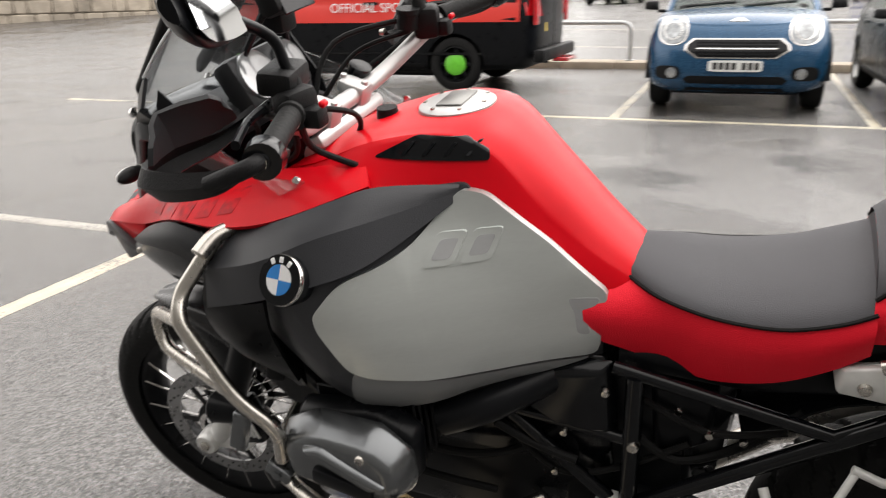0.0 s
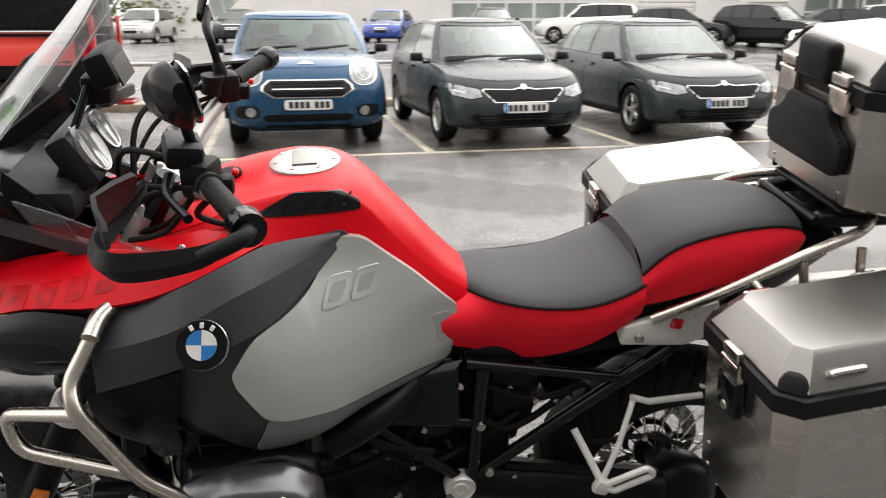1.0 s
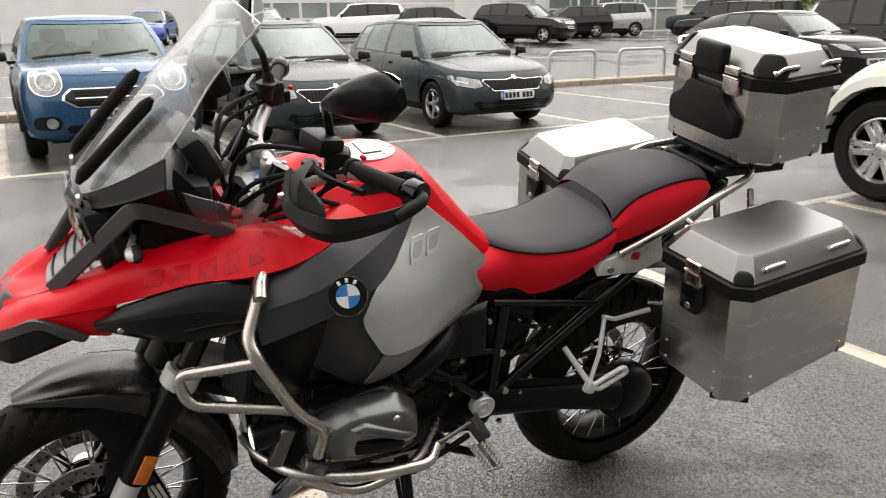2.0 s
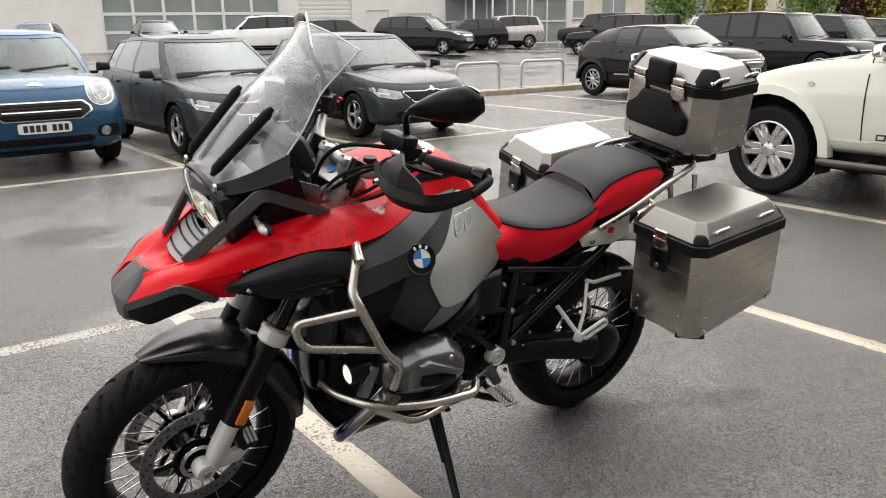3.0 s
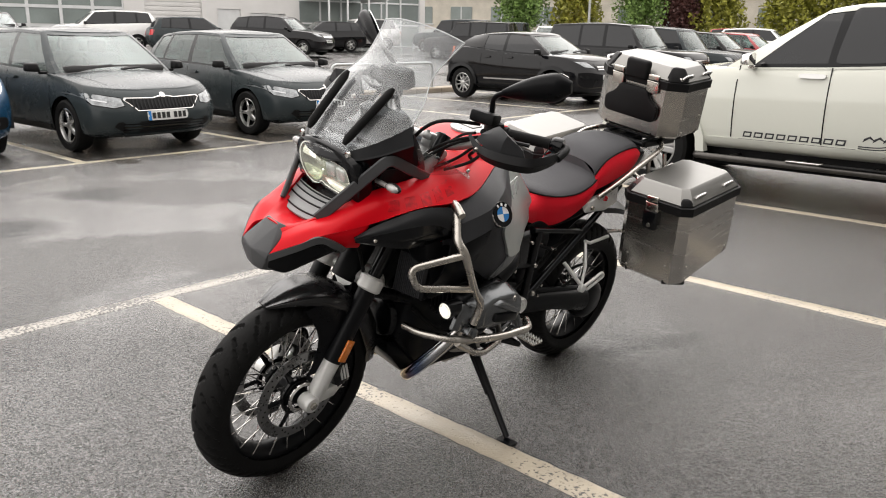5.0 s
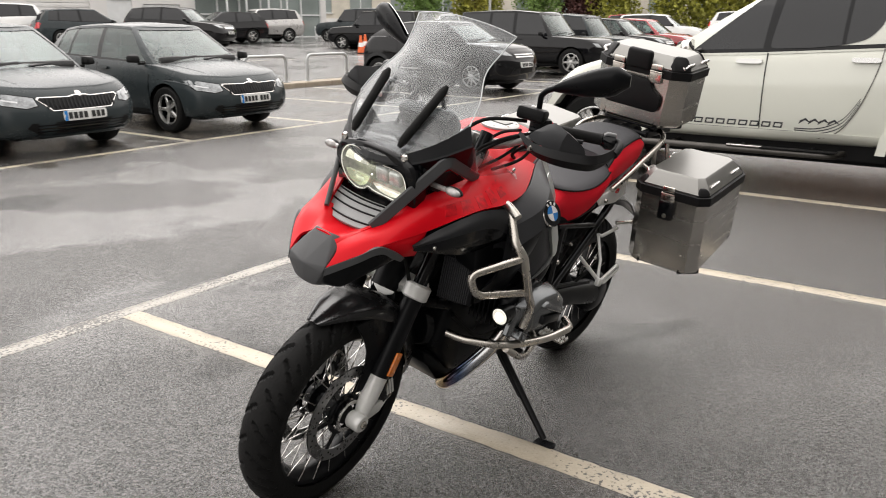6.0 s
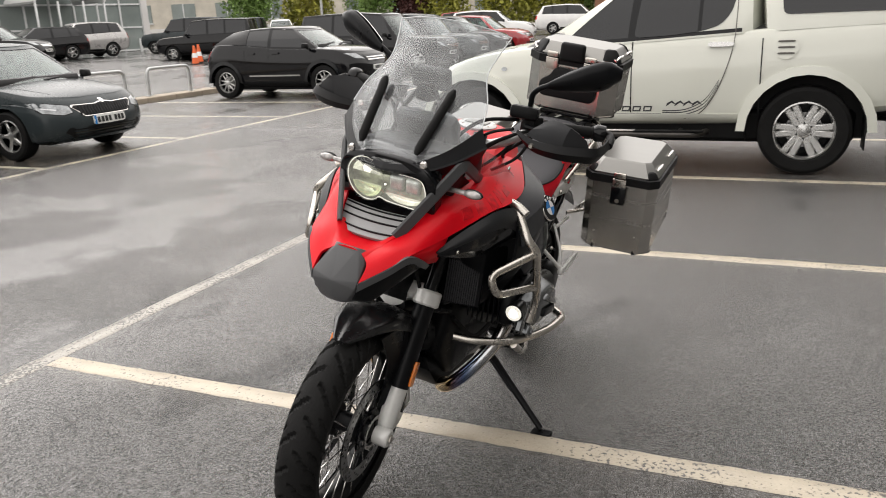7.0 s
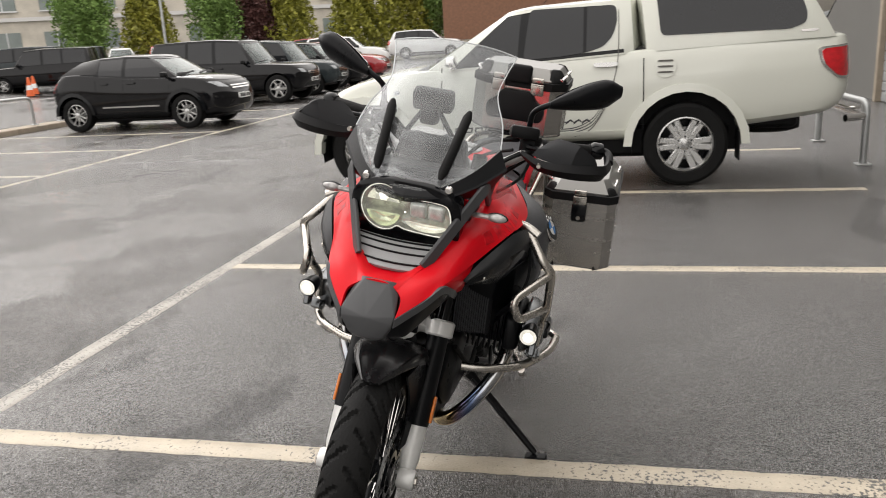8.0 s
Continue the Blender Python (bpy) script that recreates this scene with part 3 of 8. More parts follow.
# ---- cars ----
# u runs from the nose (0) to the tail (1); heights in metres for a car of height "top".
# sill: lower edge; shoulder: top of the flanks and edge of the bonnet; nose and tail: how far the ends fall back (share of the length) from foot (0) to shoulder (1)
# cabins: foot of the windscreen, its head, head of the rear window, its foot, half widths at foot and roof (shares), roof line, side posts (u at the foot, u at the roof), glazed spans between posts
SHAPES = {
    "hatch": dict(top=1.467, crown=.05, arc=.42, sill=[(0, .25), (.05, .20), (.5, .19), (.95, .22), (1, .30)],
                  shoulder=[(0, .665), (.035, .725), (.12, .79), (.25, .87), (.40, .91), (.65, .945), (.88, .985), (.965, .97), (1, .92)],
                  nose=[(0, .035), (.15, .010), (.40, .0), (.62, .004), (.80, .014), (.92, .028), (1, .045)], tail=[(0, .04), (.2, .006), (.5, 0), (.8, .006), (1, .02)],
                  cabins=[dict(foot=.245, head=.432, rear_head=.90, rear_foot=.975, wide=(.925, .68), roof=[(.43, 1.375), (.50, 1.40), (.62, 1.412), (.80, 1.39), (.90, 1.345)], posts=[(.315, .465), (.592, .600), (.617, .622), (.790, .775), (.803, .788), (.885, .862)], spans=(0, 2, 4), black=(1, 3), screen=True, back=True)]),
    "mini": dict(top=1.557, crown=.055, arc=.40, sill=[(0, .28), (.05, .22), (.5, .21), (.95, .24), (1, .32)],
                 shoulder=[(0, .80), (.03, .885), (.10, .945), (.24, .985), (.40, 1.0), (.65, 1.03), (.88, 1.06), (.965, 1.04), (1, .98)],
                 nose=[(0, .03), (.15, .008), (.40, .0), (.62, .002), (.80, .010), (.92, .022), (1, .038)], tail=[(0, .04), (.2, .006), (.5, 0), (.8, .005), (1, .015)],
                 cabins=[dict(foot=.262, head=.40, rear_head=.92, rear_foot=.98, wide=(.93, .735), roof=[(.40, 1.455), (.47, 1.485), (.60, 1.505), (.80, 1.49), (.92, 1.45)], posts=[(.325, .43), (.575, .580), (.597, .600), (.770, .765), (.785, .780), (.90, .885)], spans=(0, 2, 4), black=(1, 3), screen=True, back=True)]),
    "suv": dict(top=1.66, crown=.055, arc=.42, sill=[(0, .34), (.05, .28), (.5, .27), (.95, .30), (1, .40)],
                shoulder=[(0, .80), (.03, .87), (.12, .96), (.25, 1.02), (.40, 1.05), (.65, 1.09), (.88, 1.13), (.965, 1.11), (1, 1.05)],
                nose=[(0, .03), (.15, .008), (.40, .0), (.62, .004), (.80, .012), (.92, .026), (1, .042)], tail=[(0, .04), (.2, .006), (.5, 0), (.8, .006), (1, .02)],
                cabins=[dict(foot=.25, head=.40, rear_head=.91, rear_foot=.975, wide=(.925, .70), roof=[(.40, 1.54), (.47, 1.585), (.60, 1.61), (.80, 1.59), (.91, 1.54)], posts=[(.315, .43), (.572, .578), (.595, .60), (.762, .758), (.778, .775), (.90, .875)], spans=(0, 2, 4), black=(1, 3), screen=True, back=True)]),
    "crossover": dict(top=1.57, crown=.06, arc=.44, sill=[(0, .33), (.05, .26), (.5, .24), (.95, .30), (1, .42)],
                      shoulder=[(0, .80), (.03, .90), (.10, .97), (.22, 1.02), (.40, 1.045), (.60, 1.09), (.76, 1.155), (.86, 1.17), (.95, 1.13), (1, 1.0)],
                      nose=[(0, .03), (.15, .008), (.40, .0), (.62, .002), (.80, .012), (.92, .03), (1, .05)], tail=[(0, .05), (.2, .010), (.5, 0), (.8, .012), (1, .05)],
                      cabins=[dict(foot=.215, head=.40, rear_head=.84, rear_foot=.955, wide=(.925, .66), roof=[(.40, 1.455), (.47, 1.49), (.56, 1.50), (.70, 1.48), (.84, 1.41)], posts=[(.295, .43), (.545, .552), (.566, .572), (.70, .705), (.705, .708), (.80, .755)], spans=(0, 2), black=(1,), screen=True, back=True)]),
    "boxy": dict(top=1.86, crown=.05, arc=.30, sill=[(0, .42), (.05, .36), (.5, .34), (.95, .36), (1, .44)],
                 shoulder=[(0, .90), (.025, .98), (.10, 1.03), (.25, 1.08), (.40, 1.10), (.65, 1.12), (.95, 1.14), (1, 1.10)],
                 nose=[(0, .02), (.15, .004), (.40, .0), (.62, .002), (.80, .006), (.92, .014), (1, .026)], tail=[(0, .03), (.2, .004), (.5, 0), (.8, .002), (1, .006)],
                 cabins=[dict(foot=.262, head=.375, rear_head=.955, rear_foot=.985, wide=(.93, .77), roof=[(.375, 1.73), (.43, 1.78), (.56, 1.81), (.80, 1.805), (.955, 1.77)], posts=[(.315, .395), (.535, .538), (.558, .56), (.712, .712), (.730, .73), (.93, .925)], spans=(0, 2, 4), black=(1, 3), screen=True, back=True)]),
    "pickup": dict(top=1.83, crown=.05, arc=.42, sill=[(0, .52), (.05, .43), (.3, .42), (.60, .43), (.66, .45), (.90, .58), (1, .66)],
                   shoulder=[(0, .82), (.03, .90), (.08, .99), (.15, 1.08), (.235, 1.14), (.40, 1.172), (.62, 1.235), (.80, 1.28), (.97, 1.295), (1, 1.27)],
                   nose=[(0, .03), (.15, .008), (.40, .0), (.62, .003), (.80, .012), (.92, .026), (1, .042)], tail=[(0, .02), (.2, .003), (.5, 0), (.8, .002), (1, .006)],
                   cabins=[dict(foot=.225, head=.385, rear_head=.640, rear_foot=.649, wide=(.945, .725), roof=[(.385, 1.625), (.44, 1.675), (.53, 1.71), (.640, 1.71)], posts=[(.30, .415), (.425, .432), (.445, .452), (.615, .605)], spans=(0,), black=(1,), screen=True, back=False),
                           dict(foot=.645, head=.637, rear_head=.925, rear_foot=.978, wide=(.945, .775), roof=[(.637, 1.735), (.69, 1.79), (.80, 1.795), (.925, 1.76)], posts=[(.672, .685), (.94, .905)], spans=(), black=(), screen=False, back=True)]),
    "van": dict(top=2.30, crown=.04, arc=.40, sill=[(0, .36), (.05, .27), (.5, .25), (.95, .28), (1, .36)],
                shoulder=[(0, 1.0), (.03, 1.08), (.10, 1.17), (.20, 1.22), (.5, 1.22), (1, 1.22)],
                nose=[(0, .03), (.15, .006), (.40, .0), (.62, .004), (.80, .012), (.92, .025), (1, .04)], tail=[(0, .01), (.2, .002), (.5, 0), (1, 0)],
                cabins=[dict(foot=.155, head=.30, rear_head=.985, rear_foot=1.0, wide=(.97, .85), roof=[(.30, 2.10), (.36, 2.23), (.6, 2.30), (.985, 2.27)], posts=[(.215, .315), (.345, .35), (.36, .365), (.60, .60), (.61, .61), (.97, .96)], spans=(0,), black=(), screen=True, back=True)]),
}


def along(table, u):
    """A smooth curve through (u, value) pairs."""
    if u <= table[0][0]:
        return table[0][1]
    if u >= table[-1][0]:
        return table[-1][1]
    i = max(k for k in range(len(table) - 1) if table[k][0] <= u)

    def slope(k):
        a, b = table[max(k - 1, 0)], table[min(k + 1, len(table) - 1)]
        return (b[1] - a[1]) / (b[0] - a[0])
    (ua, a), (ub, b) = table[i], table[i + 1]
    h = ub - ua
    t = (u - ua) / h
    return a * (2 * t ** 3 - 3 * t * t + 1) + slope(i) * h * (t ** 3 - 2 * t * t + t) + b * (3 * t * t - 2 * t ** 3) + slope(i + 1) * h * (t ** 3 - t * t)


FLANK = [(0, .82), (.05, .93), (.14, .972), (.30, .992), (.50, 1.0), (.66, .998), (.74, .988), (.86, .972), (.94, .955), (1, .93)]


def car_body(p, L, half, k):
    """The lower body: flanks as rings round the plan, closed by a crowned deck above and a floor below."""
    bm = bmesh.new()
    arc, ends = p["arc"], 9
    rear = arc * .7

    def ring(v):
        w = half * along(FLANK, v)
        xf, xr = L / 2 - along(p["nose"], v) * L, -L / 2 + along(p["tail"], v) * L
        out = []
        for j in range(ends + 1):
            t = math.pi / 2 * j / ends
            out.append((xf - arc + arc * math.cos(t) ** (2 / 2.5), w * math.sin(t) ** (2 / 2.5)))
        n = 36
        for j in range(1, n):
            out.append((xf - arc + (xr + rear - xf + arc) * j / n, w))
        for j in range(ends, -1, -1):
            t = math.pi / 2 * j / ends
            out.append((xr + rear - rear * math.cos(t) ** (2 / 3.2), w * math.sin(t) ** (2 / 3.2)))
        pts = []
        for x, y in out:
            u = .5 - x / L
            lo, hi = along(p["sill"], u) * k, along(p["shoulder"], u) * k
            # plan narrows a little ahead and astern
            y *= 1 - .03 * max(0, .30 - u) / .3 - .03 * max(0, u - .8) / .2
            pts.append((x, y, lo + (hi - lo) * v))
        return pts
    rows = [ring(v) for v in (0, .03, .08, .15, .24, .34, .44, .54, .62, .68, .74, .82, .90, .95, .98, 1.0)]
    top, foot = rows[-1], rows[0]
    m = max(q[1] for q in top)
    for s in (.985, .95, .88, .76, .62, .45, .25, .0):
        rows.append([(x, y * s, z + p["crown"] * k * (y / m) ** 2 * (1 - s ** 2.2) + .008 * min(1, (1 - s) / .03) * (y / m)) for x, y, z in top])
    for s in (.85, .5, 0):
        rows.insert(0, [(x, y * s, z) for x, y, z in foot])
    cab = p["cabins"]
    lo, hi = min(c["foot"] for c in cab) + .02, max(c["rear_foot"] for c in cab) - .012
    deck = len(rows) - 8
    for side in (1, -1):
        vs = [[bm.verts.new((x, y * side, z)) for x, y, z in r] for r in rows]
        for i in range(len(vs) - 1):
            for j in range(len(vs[0]) - 1):
                q = (vs[i][j], vs[i][j + 1], vs[i + 1][j + 1], vs[i + 1][j])
                u = .5 - (q[0].co.x + q[1].co.x) / 2 / L
                f = bm.faces.new(q)
                if i > deck and lo < u < hi:
                    f.material_index = 5
    bmesh.ops.remove_doubles(bm, verts=bm.verts, dist=1e-4)
    bad = [f for f in bm.faces if f.calc_area() < 1e-7]
    bmesh.ops.delete(bm, geom=bad, context="FACES")
    return bm


def car_cabin(p, c, L, half, k):
    """The glasshouse: rings from the shoulder to the roof, posts between the panes, and a crowned roof."""
    bm = bmesh.new()
    g0, g1 = half * c["wide"][0], half * c["wide"][1]
    fs = (0, .2, .42, .64, .80, .90, .96)
    rs = (.96, .90, .78, .55, .28, 0)
    bow = .16 if c["screen"] else .05
    posts = c["posts"]

    def ring(v):
        g = g0 + (g1 - g0) * v ** 1.12
        sag = .018 * math.sin(math.pi * v)
        out = []
        for q in fs:
            ub, ut = c["foot"] + bow * q ** 2.4 / L, c["head"] + bow * .75 * q ** 2.4 / L
            out.append((ub, ut, g * q))
        for a, b in posts:
            out.append((a, b, g))
        for q in rs:
            ub, ut = c["rear_foot"] - .10 * q ** 2.4 / L, c["rear_head"] - .08 * q ** 2.4 / L
            out.append((ub, ut, g * q))
        pts = []
        for ub, ut, y in out:
            zb, zt = along(p["shoulder"], ub) * k - .012 + .75 * p["crown"] * k * (1 - min(1, (y / g0) ** 2)) * (1 if ub < .5 else .3), along(c["roof"], ut) * k
            pts.append((L / 2 - (ub + (ut - ub) * v) * L, y + (sag if y > g * .5 else sag * 2 * y / g), zb + (zt - zb) * v))
        return pts
    levels = (0, .035, .10, .3, .5, .7, .86, .93, .975, 1.0)
    rows = [ring(v) for v in levels]
    top = rows[-1]
    for s in (.97, .90, .75, .5, .25, 0):
        rows.append([(x, y * s, z + .035 * k * (y / g1) ** 2 * (1 - s ** 2) + .008 * min(1, (1 - s) / .1)) for x, y, z in top])
    nf, ns = len(fs), len(posts)
    for side in (1, -1):
        vs = [[bm.verts.new((x, y * side, z)) for x, y, z in r] for r in rows]
        for i in range(len(vs) - 1):
            for j in range(len(vs[0]) - 1):
                f = bm.faces.new((vs[i][j], vs[i][j + 1], vs[i + 1][j + 1], vs[i + 1][j]))
                if i >= len(levels) - 1:
                    continue
                lo, hi = levels[i], levels[i + 1]
                if j < nf - 2 and c["screen"]:
                    f.material_index = 1 if lo >= .035 and hi <= .94 else 4 if hi <= .04 else 0
                elif nf <= j < nf + ns - 1:
                    gap = j - nf
                    if gap in c["spans"] and lo >= .1 and hi <= .94:
                        f.material_index = 3
                    elif gap in c["black"] and lo >= .1 and hi <= .94:
                        f.material_index = 4
                    elif lo >= .0 and hi <= .1 and c["spans"]:
                        f.material_index = 4 if lo >= .035 else 0
                elif j > nf + ns and c["back"]:
                    f.material_index = 2 if lo >= .1 and hi <= .94 else 0
    bmesh.ops.remove_doubles(bm, verts=bm.verts, dist=1e-4)
    bmesh.ops.delete(bm, geom=[f for f in bm.faces if f.calc_area() < 1e-7], context="FACES")
    return bm


def wheel(parent, at, radius, width, spokes, rim_mat, outer, hub=None, rim_share=0.66, spoke_w=.24, fork=0):
    """A road wheel: tyre with a rounded shoulder, and a spoked rim that faces the side outer (+1 or -1 in y)."""
    w = new("wheel")
    w.parent, w.location = parent, at
    h, ri = width / 2, radius * rim_share
    part("tyre", lathe([(ri, -h * .8), (ri + .012, -h * .95), (radius * .9, -h), (radius * .975, -h * .85), (radius, -h * .55), (radius, h * .55), (radius * .975, h * .85), (radius * .9, h), (ri + .012, h * .95), (ri, h * .8), (ri, -h * .8)], 36, "y"), RUBBER, w)
    turned = Matrix.Rotation(0 if outer > 0 else math.pi, 4, "Z")
    part("rim_barrel", moved(lathe([(ri * .99, -h * .8), (ri * .99, h * .5), (ri * .9, h * .4), (ri * .88, -h * .5), (ri * .2, -h * .5), (0.0001, -h * .5), (ri * .9, -h * .7), (ri * .99, -h * .8)], 28, "y"), turned), SATIN_BLACK, w)
    bm = lathe([(ri, h * .45), (ri, h * .82), (ri * .95, h * .86), (ri * .90, h * .6), (ri * .90, h * .45), (ri, h * .45)], 28, "y")
    for k in range(spokes):
        s = 2 * math.pi * k / spokes
        ln = ri * .8
        for turn in (-fork, fork) if fork else (0,):
            bm = join(bm, moved(box((ln, h * .28, ri * spoke_w), (ln / 2 + ri * .14, 0, ri * .06 * (1 if turn > 0 else -1 if turn < 0 else 0)), 0.012, 1, taper=(1, 1)), pose(0, h * .52, 0) @ Matrix.Rotation(s - radians(turn), 4, "Y")))
        bm = join(bm, moved(lathe([(.0001, h * .05), (.011, h * .05), (.013, 0)], 8, "y"), pose(0, h * .66, 0) @ Matrix.Rotation(s + math.pi / spokes, 4, "Y") @ pose(ri * .19, 0, 0)))
    bm = join(bm, lathe([(0.0001, h * .74), (ri * .16, h * .74), (ri * .24, h * .66), (ri * .24, h * .3)], 20, "y"))
    if outer < 0:
        bm = moved(bm, Matrix.Rotation(math.pi, 4, "Z"))
    part("rim", bm, rim_mat, w)
    part("brake_disc", lathe([(0.0001, -0.01), (ri * .6, -0.01), (ri * .6, 0.01), (0.0001, 0.01)], 24, "y"), DISC, w)
    if hub:
        part("hub_cap", moved(lathe([(0.0001, h * .98), (ri * .5, h * .95), (ri * .62, h * .8), (ri * .62, h * .4)], 24, "y"), Matrix.Rotation(0 if outer > 0 else math.pi, 4, "Z")), hub, w)
    return w


def number_plate(parent, tree, x, z, way, material=PLATE_WHITE, width=0.52):
    """A plate with its characters as plain bars."""
    h = 0.111
    outline = oval(0, 0, width / 2, h / 2, 16, 8)
    u = (0, -way, 0)
    p = part("number_plate", patch(tree, outline, (x, 0, z), u, (0, 0, 1), (way, 0, 0), 0.022, 0.02, 0), material, parent, "pressed number plate with dark bars")
    for k in (-3, -2, -1, 0, 1.6, 2.6, 3.6):
        c = k * width * 0.115 - 0.01
        part("plate_bar", patch(tree, [(c - .02, -.034), (c + .02, -.034), (c + .02, .034), (c - .02, .034)], (x, 0, z), u, (0, 0, 1), (way, 0, 0), 0.026, 0.004, 0), PLATE_INK, p)
    return p


def car(shape, m, label, paint, L, W, H, wb, front, radius, detail=2, rim=ALLOY, spokes=5, cladding=False, side_glass=CAR_GLASS, face="plain", tyre_w=0.21, category="car", group="parked cars", rear_lamps=True, handles=True, hub=None, name="car", mirrors=True, arch_share=1.13, spoke_w=.24, roof=None, mirror=None, fork=0):
    """A parked car. Its nose points along +x; the origin lies on the ground under the middle of its length."""
    p = SHAPES[shape]
    hs = H / p["top"]
    e = thing(name, label, category, m, group)
    half = W / 2
    bm = car_body(p, L, half, hs)
    sheds = [car_cabin(p, c, L, half, hs) for c in p["cabins"]]
    whole = bm.copy()
    for shed in sheds:
        whole = join(whole, shed.copy())
    screen = (p["cabins"][0]["foot"], p["cabins"][0]["head"])
    posts = p["cabins"][0]["posts"]
    bmesh.ops.recalc_face_normals(bm, faces=bm.faces)
    tree = BVHTree.FromBMesh(whole)
    whole.free()
    axles = (L / 2 - front, L / 2 - front - wb)
    arch = radius * arch_share
    if shape != "none":
        near = [f for f in bm.faces if abs(f.calc_center_median().y) > half * .5 and any(math.hypot(f.calc_center_median().x - x, f.calc_center_median().z - radius) < arch * 1.5 for x in axles)]
        bmesh.ops.subdivide_edges(bm, edges=list({ed for f in near for ed in f.edges}), cuts=2, use_grid_fill=True)
        gone = [f for f in bm.faces if abs(f.calc_center_median().y) > half * .5 and any(math.hypot(f.calc_center_median().x - x, f.calc_center_median().z - radius) < arch for x in axles)]
        rim_verts = {v for f in gone for v in f.verts}
        bmesh.ops.delete(bm, geom=gone, context="FACES")
        for v in rim_verts:
            if v.is_valid and abs(v.co.y) > half * .55:
                x = min(axles, key=lambda q: abs(q - v.co.x))
                d = Vector((v.co.x - x, v.co.z - radius))
                if 0 < d.length < arch * 1.4:
                    d = d.normalized() * arch
                    v.co.x, v.co.z = x + d.x, radius + d.y
        for x in axles:
            for s in (1, -1):
                arc = [(x + arch * math.cos(t), radius + arch * math.sin(t)) for t in [math.pi * (-.06 + 1.12 * k / 18) for k in range(19)]]
                well = loft([[(p[0], s * half * .965, p[1]) for p in arc], [(p[0], s * (half - .3), p[1]) for p in arc]], False, False)
                back = bmesh.new()
                back.faces.new([back.verts.new((p[0], s * (half - .3), p[1])) for p in arc])
                part("wheel_well", join(well, back), BLACK_PLASTIC, e)
    floor_faces = [f for f in bm.faces if f.material_index == 5]
    if floor_faces:
        deck = bm.copy()
        bmesh.ops.delete(deck, geom=[f for f in deck.faces if f.material_index != 5], context="FACES")
        for f in deck.faces:
            f.material_index = 0
        part("cabin_deck", deck, CABIN_DARK, e)
        bmesh.ops.delete(bm, geom=floor_faces, context="FACES")
    part("body", bm, paint, e, smooth=32)
    cab = sheds[0]
    for shed in sheds[1:]:
        cab = join(cab, shed)
    bm = cab
    bmesh.ops.recalc_face_normals(bm, faces=bm.faces)
    bm.normal_update()
    pieces = {}
    for f in bm.faces:
        pieces.setdefault(f.material_index, []).append(f)
    for idx, nm, gm in ((1, "windscreen", CAR_GLASS), (2, "rear_window", side_glass), (3, "side_window", side_glass), (4, "window_post", GLOSS_BLACK)):
        if idx not in pieces:
            continue
        left = set(pieces[idx])
        while left:
            isle, todo = [], [left.pop()]
            while todo:
                f = todo.pop()
                isle.append(f)
                for ed in f.edges:
                    for g in ed.link_faces:
                        if g in left:
                            left.discard(g)
                            todo.append(g)
            gb = bmesh.new()
            vm = {}
            for f in isle:
                nf = [vm.setdefault(v, gb.verts.new(v.co - v.normal * 0.006) if v not in vm else None) for v in f.verts]
                gb.faces.new([vm[v] for v in f.verts])
            for v in [v for v in gb.verts if not v.link_faces]:
                gb.verts.remove(v)
            bmesh.ops.recalc_face_normals(gb, faces=gb.faces)
            gb.normal_update()
            inner = bmesh.ops.extrude_face_region(gb, geom=gb.faces[:])
            moved_in = [v for v in inner["geom"] if isinstance(v, bmesh.types.BMVert)]
            face_n = sum((f.normal * f.calc_area() for f in gb.faces if all(v in moved_in for v in f.verts)), Vector())
            cen = sum((v.co for v in moved_in), Vector()) / len(moved_in)
            face_n = face_n.normalized() * (-.004 if face_n.dot(cen - Vector((cen.x * .6, 0, H * .4))) > 0 else .004)
            for v in moved_in:
                v.co += face_n
            gmat = TINTED if (shape == "pickup" and idx == 3 and sum(v.co.x for v in gb.verts) / len(gb.verts) < L * .12) else gm
            part(nm, gb, gmat, e).visible_shadow = gmat is not CAR_GLASS
    bmesh.ops.delete(bm, geom=[f for i in (1, 2, 3, 4) for f in pieces.get(i, [])], context="FACES")
    for f in bm.faces:
        f.material_index = 0
    part("roof_shell", bm, roof or paint, e, smooth=32)
    # cabin: dashboard and seats
    cx = L / 2 - L * .56
    belt = along(p["shoulder"], .5) * hs
    ridge = L / 2 - L * (screen[0] + .075)
    part("dashboard", box((.34, W * .76, .10), (ridge, 0, belt + .0), .04, 2, (0, -8, 0)), CABIN_DARK, e)
    if detail > 0:
        part("steering_wheel", moved(lathe([(.16, -.012), (.175, 0), (.16, .012), (.148, 0), (.16, -.012)], 20, "x"), pose(ridge - .22, -W * .2, belt + .03, 0, 25, 0)), CABIN_DARK, e)
        rows_at = (L / 2 - L * (screen[1] + .13), L / 2 - L * (screen[1] + .33)) if shape not in ("pickup", "van") else (L / 2 - L * (screen[1] + .07),)
        for sx in rows_at:
            for s in (1, -1):
                part("seat", join(box((.13, .46, .34), (sx, s * W * .2, belt + .03), .05, 2, (0, 12, 0)), box((.08, .25, .17), (sx - .06, s * W * .2, belt + .27), .035, 2)), CABIN, e)
    # plain low box, added to keep daylight off the ground beneath the car
    low = .25 if shape in ("pickup", "boxy") else .17
    part("underbody_block", box((L * .70, W * .74, .30), (L * .05, 0, low + .15), .04, 1), BLACK_PLASTIC, e)
    # wheels
    for x in axles:
        for s in (1, -1):
            wheel(e, (x, s * (half - tyre_w / 2 - .015), radius), radius, tyre_w, spokes, rim, s, hub, .66, spoke_w, fork)
    fx = L / 2 + 1

